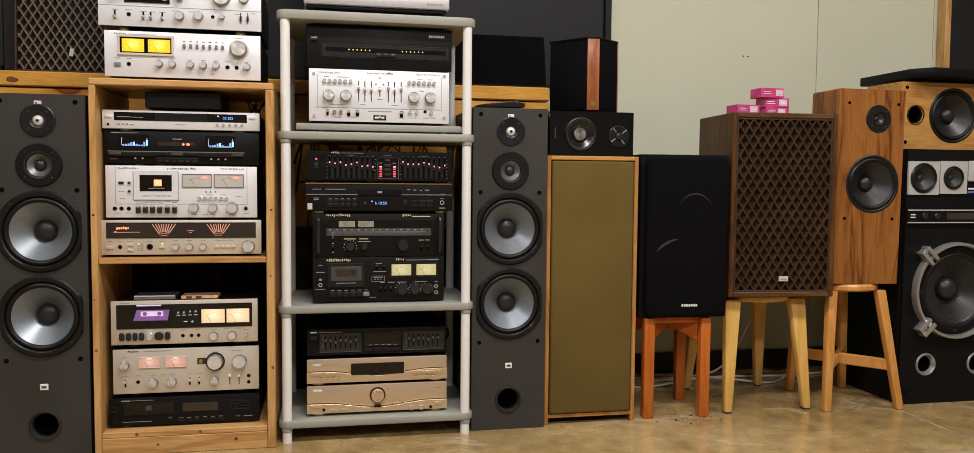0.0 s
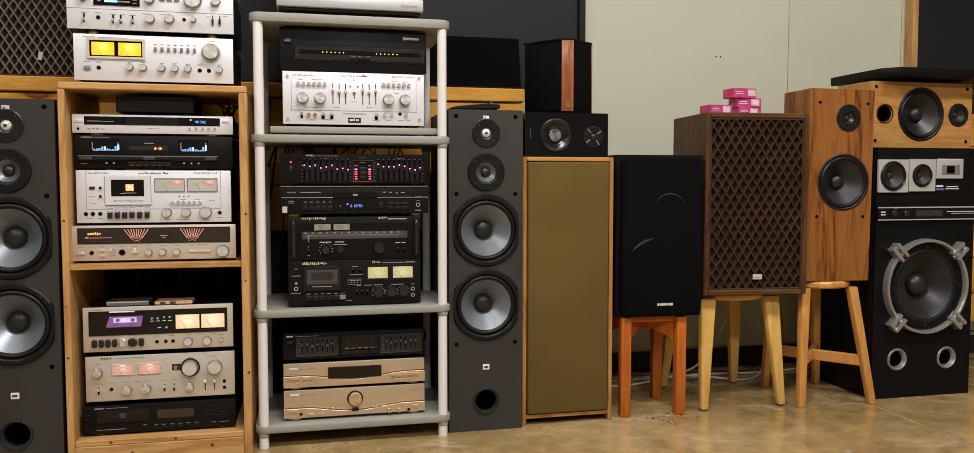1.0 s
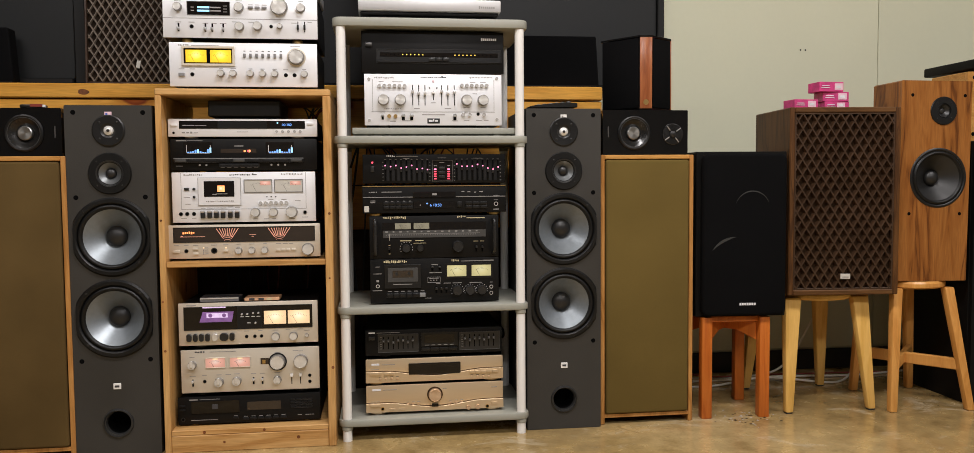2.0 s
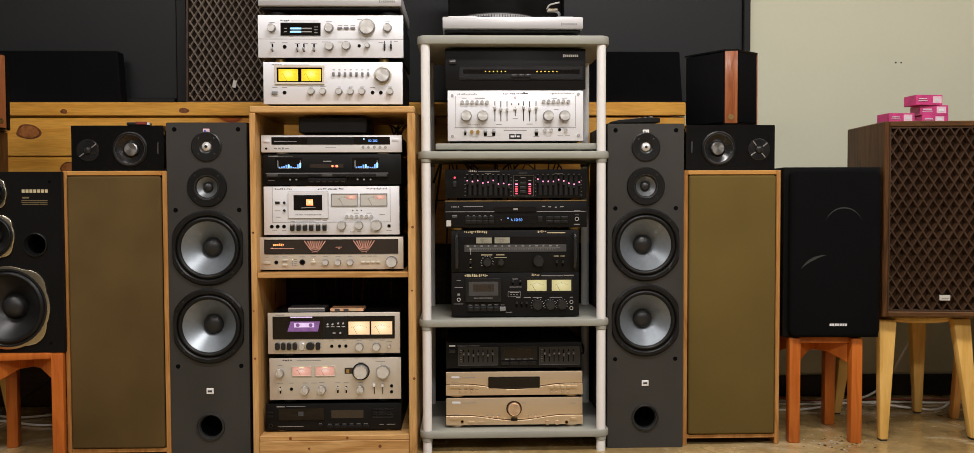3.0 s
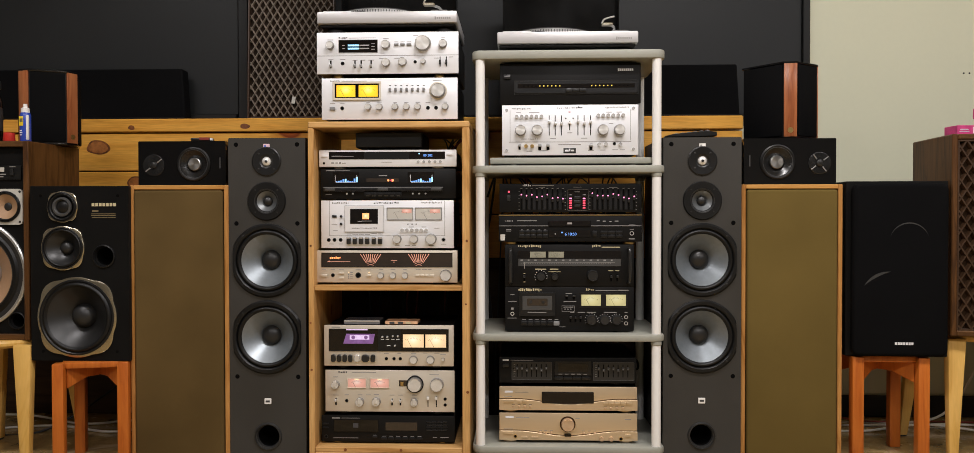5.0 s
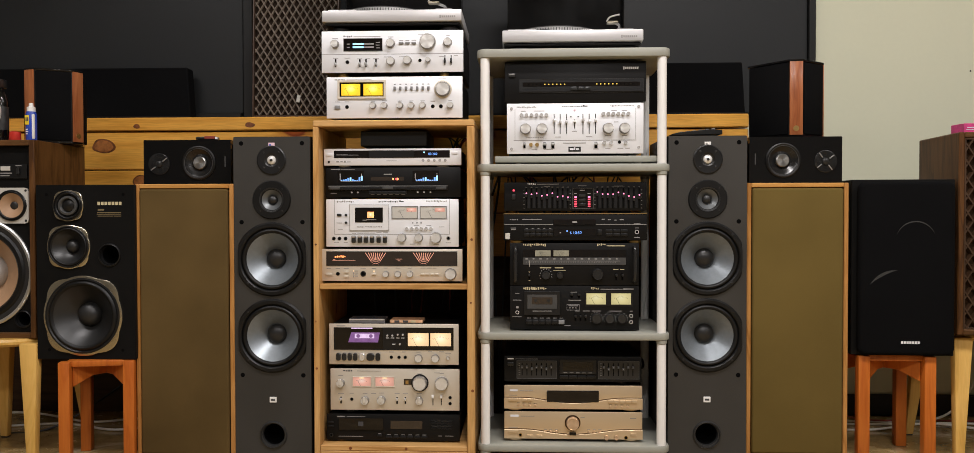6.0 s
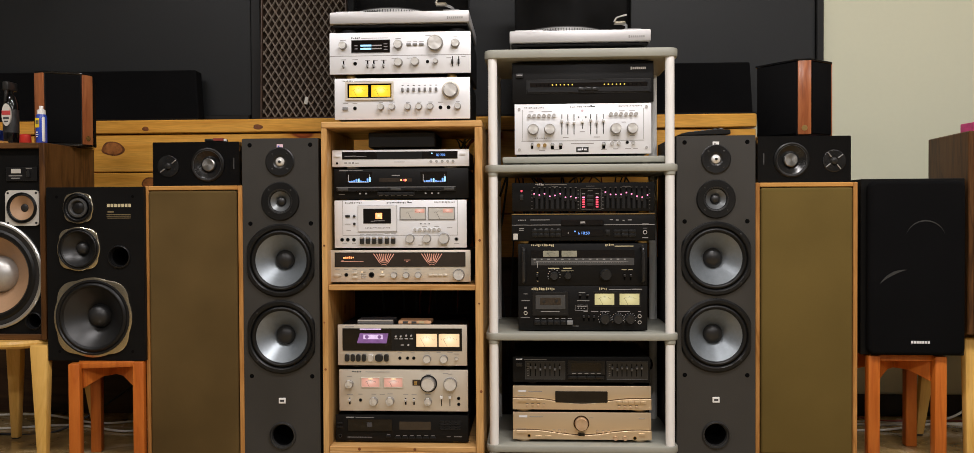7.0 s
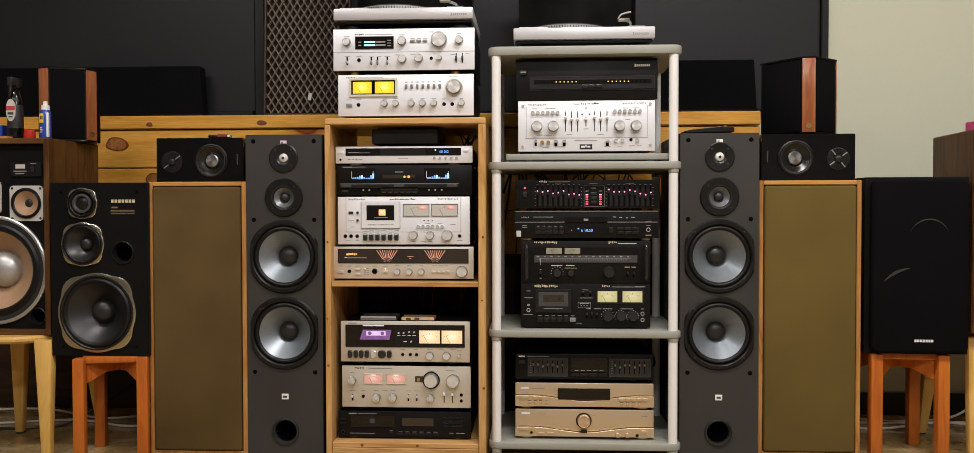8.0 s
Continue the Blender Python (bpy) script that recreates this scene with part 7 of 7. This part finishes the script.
g = Gear("amplifier", "pale gold amplifier with one round volume knob on gold feet", "amplifier", -0.215, 0.225, 0.0785, 0.1645, 2.112, (92, 415, 757, 566), GOLD, 0.32, 0.009, bevel=0.003)
g.feet(GOLD, 0.028, (-0.42, 0.42))
wave_panel(g, 515, 566, 28, GOLD, 0.007, "lower_lip")
g.knob(422, 477, 31, GOLDR, 0.022, "volume_knob", BRONZE, "gold volume knob")
for a in (291, 317, 344, 499, 526, 553):
    g.lamp(a, 527, 6, GOLDR, 0, "button", 0.004)
    g.mark([(a, 515, 14, 2)], INKG)
g.key(135, 524, 48, 13, GOLD, 0.011)
g.key(711, 535, 28, 13, GOLD, 0.011)
g.jack(170, 545, 8, BRASS, -0.007)
g.jack(677, 555, 8, BRASS, -0.007)
for a in (215, 262):
    g.key(a, 549, 30, 10, GOLD, 0.010)
g.rect(407, 531, 438, 545, GLASS, 0.0085, "sensor_window", 0.001)
g.knob(584, 555, 11, GOLDR, 0.008, y=-0.007)
g.knob(630, 555, 11, GOLDR, 0.008, y=-0.007)
g.mark([(142, 440, 40, 10)], INKW)
g.mark([(205, 442, 66, 2.5), (712, 449, 30, 3), (470, 446, 20, 2), (135, 507, 44, 2)], INKG)
g.done()

# ---- small things ----
cn = thing("aerosol_can", pose(-1.750, 2.10, 1.0368) @ Matrix.Diagonal((0.78, 0.78, 1, 1)), "blue and yellow aerosol can with white cap", "spray can")
CANB = plain("blue can print", (0.03, 0.07, 0.42), 0.25, bump=0, coat=0.3)
CANY = plain("yellow can print", (0.85, 0.62, 0.04), 0.3, bump=0)
part("body", lathe([(0, 0), (0.020, 0), (0.0215, 0.003), (0.0215, 0.085), (0.018, 0.094), (0, 0.094)], 0, 0, 0, 32, axis="Z"), CANB, cn)
part("cap", lathe([(0, 0.094), (0.0165, 0.094), (0.0165, 0.108), (0.009, 0.111), (0.008, 0.122), (0, 0.122)], 0, 0, 0, 28, axis="Z"), WHITE, cn)
part("side_stripe", box(0.007, 0.0205, -0.0172, -0.004, 0.004, 0.086, 0.004, 2), WHITE, cn)
part("print_shield", box(-0.015, 0.004, -0.0225, -0.016, 0.05, 0.082, 0.003, 2), CANY, cn)
part("lettering", bars([(-0.008, 0.068, 0.005, 0.012), (-0.001, 0.068, 0.005, 0.012)], -0.0225), INKD, cn)
part("lettering", bars([(-0.006, 0.035, 0.008, 0.004), (-0.005, 0.028, 0.010, 0.003), (-0.006, 0.021, 0.008, 0.003)], -0.0222), INKW, cn)
rc = thing("spray_cap", pose(-1.795, 2.085, 1.0368), "red plastic spray cap lying beside the can", "cap")
part("shell", lathe([(0, 0), (0.017, 0), (0.018, 0.002), (0.0165, 0.026), (0.014, 0.028), (0, 0.028)], 0, 0, 0, 28, axis="Z"), plain("red plastic", (0.52, 0.03, 0.02), 0.35, bump=0), rc)
bt = thing("trigger_bottle", pose(-1.872, 2.13, 1.0368) @ Matrix.Diagonal((0.82, 0.82, 1.09, 1)), "black trigger spray bottle with white and red label", "bottle")
part("body", lathe([(0, 0), (0.027, 0), (0.029, 0.004), (0.029, 0.120), (0.022, 0.142), (0.012, 0.152), (0.012, 0.162), (0, 0.162)], 0, 0, 0, 32, axis="Z"), GLOSS, bt)
part("trigger_head", slab([(-0.012, -0.035), (0.012, -0.035), (0.014, 0.025), (-0.014, 0.025)], 0.162, 0.188, 0.004), KNOBB, bt)
part("trigger", beam((0, -0.026, 0.163), (0, -0.034, 0.128), 0.012, 0.008, 0.002), KNOBB, bt)
part("label", lathe([(0.0294, 0.035), (0.0294, 0.105)], 0, 0, 0, 32, axis="Z"), plain("dark bottle label", (0.03, 0.03, 0.03), 0.4, var=0.4, scale=60), bt)
part("label_badge", prism([(0.019 * math.cos(a), 0.088 + 0.034 * math.sin(a)) for a in [2 * math.pi * k / 24 for k in range(24)]], -0.0306, -0.024), DIMMET, bt)
part("lettering", bars([(0, 0.094, 0.036, 0.013)], -0.0308), plain("dark red print", (0.45, 0.05, 0.05), 0.5, bump=0), bt)
part("lettering", bars([(0, 0.078, 0.024, 0.007), (0, 0.068, 0.016, 0.004)], -0.0308), INKD, bt)
bb = thing("small_carton", pose(-1.955, 2.14, 1.0368), "small blue carton standing beside the trigger bottle", "box")
part("body", box(-0.03, 0.03, 0, 0.04, 0, 0.05, 0.001), CANB, bb)
part("lid_flap", box(-0.0295, 0.0295, 0.0005, 0.0395, 0.0502, 0.0515, 0.0005), INKW, bb)
wd = thing("wood_offcut", pose(-1.95, 2.075, 1.0368), "thin pale wood offcut lying on the walnut loudspeaker", "offcut")
part("strip", box(-0.09, 0.085, 0, 0.03, 0, 0.008, 0.001), MAPLE, wd)


def remote(m, label):
    r = thing("remote_control", m, label, "remote control")
    part("body", prism([(-0.08, 0.0), (0.08, 0.004), (0.08, 0.018), (0.04, 0.020), (-0.06, 0.010), (-0.08, 0.005)], 0, 0.045, 0.002), PLASTIC, r)
    for k in range(6):
        part("button", box(-0.05 + 0.02 * k, -0.04 + 0.02 * k, 0.012, 0.03, 0.009 + 0.0022 * k, 0.0135 + 0.0022 * k, 0.001), GREYBTN, r)
    return r


remote(pose(0.395, 2.11, 1.0425, 0, 0, 4), "black remote control lying on the tower loudspeaker")
kx = thing("key_fob", pose(-1.206, 2.182, 1.0440, 0, 0, 3), "small black and red gadget lying on the centre loudspeaker", "gadget")
part("body", box(-0.036, 0.036, 0, 0.03, 0, 0.011, 0.004, 2), PLASTIC, kx)
part("band", box(-0.006, 0.028, -0.0012, 0.012, 0.003, 0.0125, 0.001), CABLER, kx, "red band")
part("end_cap", box(0.029, 0.0365, -0.001, 0.012, 0.002, 0.010, 0.001), INKW, kx, "white end")
sc = thing("aerosol_can", pose(-1.899, 2.175, 1.0368), "slim black aerosol can with silver neck behind the trigger bottle", "spray can")
part("body", lathe([(0, 0), (0.015, 0), (0.016, 0.003), (0.016, 0.128), (0.011, 0.138), (0, 0.138)], 0, 0, 0, 28, axis="Z"), GLOSS, sc)
part("neck", lathe([(0, 0.138), (0.009, 0.138), (0.009, 0.144), (0.006, 0.146), (0, 0.146)], 0, 0, 0, 24, axis="Z"), MIRROR, sc)
part("nozzle", lathe([(0, 0.146), (0.006, 0.146), (0.0055, 0.160), (0, 0.161)], 0, 0, 0, 20, axis="Z"), KNOBB, sc)

# ---- cables ----


def cable(points, r, mat, label):
    return tagged(part("cable", tube(points, r), mat), label, "cable", "loose cables")


rnd = random.Random(5)
for x0, x1, z0, z1, n, y in ((-0.44, -0.34, 0.99, 1.07, 5, 2.47), (-0.20, 0.20, 0.72, 0.93, 11, 2.50), (-0.72, -0.40, 0.36, 0.56, 6, 2.46)):
    for i in range(n):
        x = x0 + (x1 - x0) * (i + rnd.uniform(0.1, 0.9)) / n
        pts = [(x + rnd.uniform(-0.02, 0.02), y - 0.05, z0 - 0.05), (x + rnd.uniform(-0.03, 0.03), y + 0.02, (z0 + z1) / 2), (x + rnd.uniform(-0.05, 0.05), y + 0.03, z1 + 0.01), (x + rnd.uniform(-0.06, 0.06), y + 0.06, z1 - 0.12), (x + rnd.uniform(-0.08, 0.08), y + 0.08, 0.03), (x + rnd.uniform(-0.1, 0.2), y + 0.10, 0.006)]
        cable(pts, rnd.uniform(0.0022, 0.0035), CABLER if i % 5 == 3 else CABLE, "thin signal cable hanging behind the gear")
cable([(-0.262, 2.39, 0.86), (-0.236, 2.40, 0.93), (-0.252, 2.42, 0.80), (-0.27, 2.46, 0.66), (-0.25, 2.5, 0.4), (-0.22, 2.5, 0.01)], 0.004, CABLE, "black power cable looped behind the rack")
cable([(0.245, 2.40, 0.30), (0.262, 2.36, 0.285), (0.258, 2.34, 0.262), (0.236, 2.40, 0.255), (0.22, 2.5, 0.2), (0.2, 2.52, 0.01)], 0.004, CABLE, "black power cable looped behind the rack")
FLOORW = [
    [(-1.55, 2.26, 0.36), (-1.585, 2.34, 0.26), (-1.57, 2.40, 0.12), (-1.52, 2.42, 0.02), (-1.40, 2.36, 0.005), (-1.25, 2.45, 0.005), (-1.0, 2.55, 0.005)],
    [(-2.6, 2.50, 0.005), (-2.2, 2.44, 0.005), (-1.9, 2.50, 0.005), (-1.65, 2.42, 0.006), (-1.5, 2.50, 0.005), (-1.2, 2.52, 0.005)],
    [(-2.5, 2.58, 0.005), (-2.1, 2.60, 0.02), (-1.8, 2.52, 0.008), (-1.6, 2.60, 0.005), (-1.3, 2.58, 0.006)],
    [(-2.35, 2.40, 0.005), (-2.1, 2.37, 0.005), (-1.9, 2.42, 0.006), (-1.72, 2.55, 0.12), (-1.66, 2.6, 0.2)],
    [(0.95, 2.45, 0.35), (0.93, 2.52, 0.15), (0.96, 2.60, 0.02), (1.15, 2.60, 0.005), (1.45, 2.62, 0.006), (1.75, 2.60, 0.005), (2.1, 2.66, 0.005)],
    [(0.85, 2.55, 0.005), (1.1, 2.52, 0.005), (1.35, 2.56, 0.02), (1.6, 2.50, 0.005), (1.75, 2.62, 0.006)],
    [(1.62, 2.50, 0.45), (1.56, 2.58, 0.25), (1.45, 2.60, 0.06), (1.30, 2.64, 0.005), (1.0, 2.66, 0.005)],
    [(2.36, 2.55, 0.16), (2.6, 2.55, 0.16), (2.9, 2.56, 0.12), (3.1, 2.58, 0.005)],
]
for k, pts in enumerate(FLOORW):
    cable(pts, 0.0042, CABLEW if k % 4 != 3 else CABLE, "loose pale cable trailing over the floor by the wall")
cable([(0.92, 2.5, 0.3), (0.98, 2.6, 0.12), (1.1, 2.63, 0.02), (1.5, 2.66, 0.005), (1.95, 2.63, 0.005)], 0.0032, CABLER, "thin reddish cable along the skirting")
for k in range(3):
    cc = [(-1.35 + 0.05 * math.cos(a) * (1 + 0.2 * k), 2.56 + 0.05 * math.sin(a), 0.006 + 0.006 * k + 0.02 * (1 + math.sin(a * 2 + k))) for a in [0.7 * j for j in range(11)]]
    cable(cc, 0.0036, CABLE if k else CABLEW, "coiled cable lying behind the stool")

# paint flakes on the floor by the red stool
rnd = random.Random(11)
for mat, label, n in ((DIMMET, "pale paint flakes scattered on the concrete", 34), (DARKWOOD, "dark grit scattered on the concrete", 34)):
    bm = bmesh.new()
    for k in range(n):
        cx, cy = 1.06 + rnd.gauss(0, 0.05), 2.13 + rnd.gauss(0, 0.05)
        r = rnd.uniform(0.0012, 0.0055)
        a0 = rnd.uniform(0, 6)
        lo, hi = [], []
        for j in range(5):
            a = a0 + j * 1.257
            q = (cx + r * rnd.uniform(0.5, 1.2) * math.cos(a), cy + r * rnd.uniform(0.4, 0.9) * math.sin(a))
            lo.append(bm.verts.new((*q, 0.0005)))
            hi.append(bm.verts.new((*q, 0.0011)))
        bm.faces.new(hi)
        for j in range(5):
            bm.faces.new((lo[j], lo[(j + 1) % 5], hi[(j + 1) % 5], hi[j]))
    tagged(part("floor_flakes", bm, mat), label, "debris", kind="stuff")
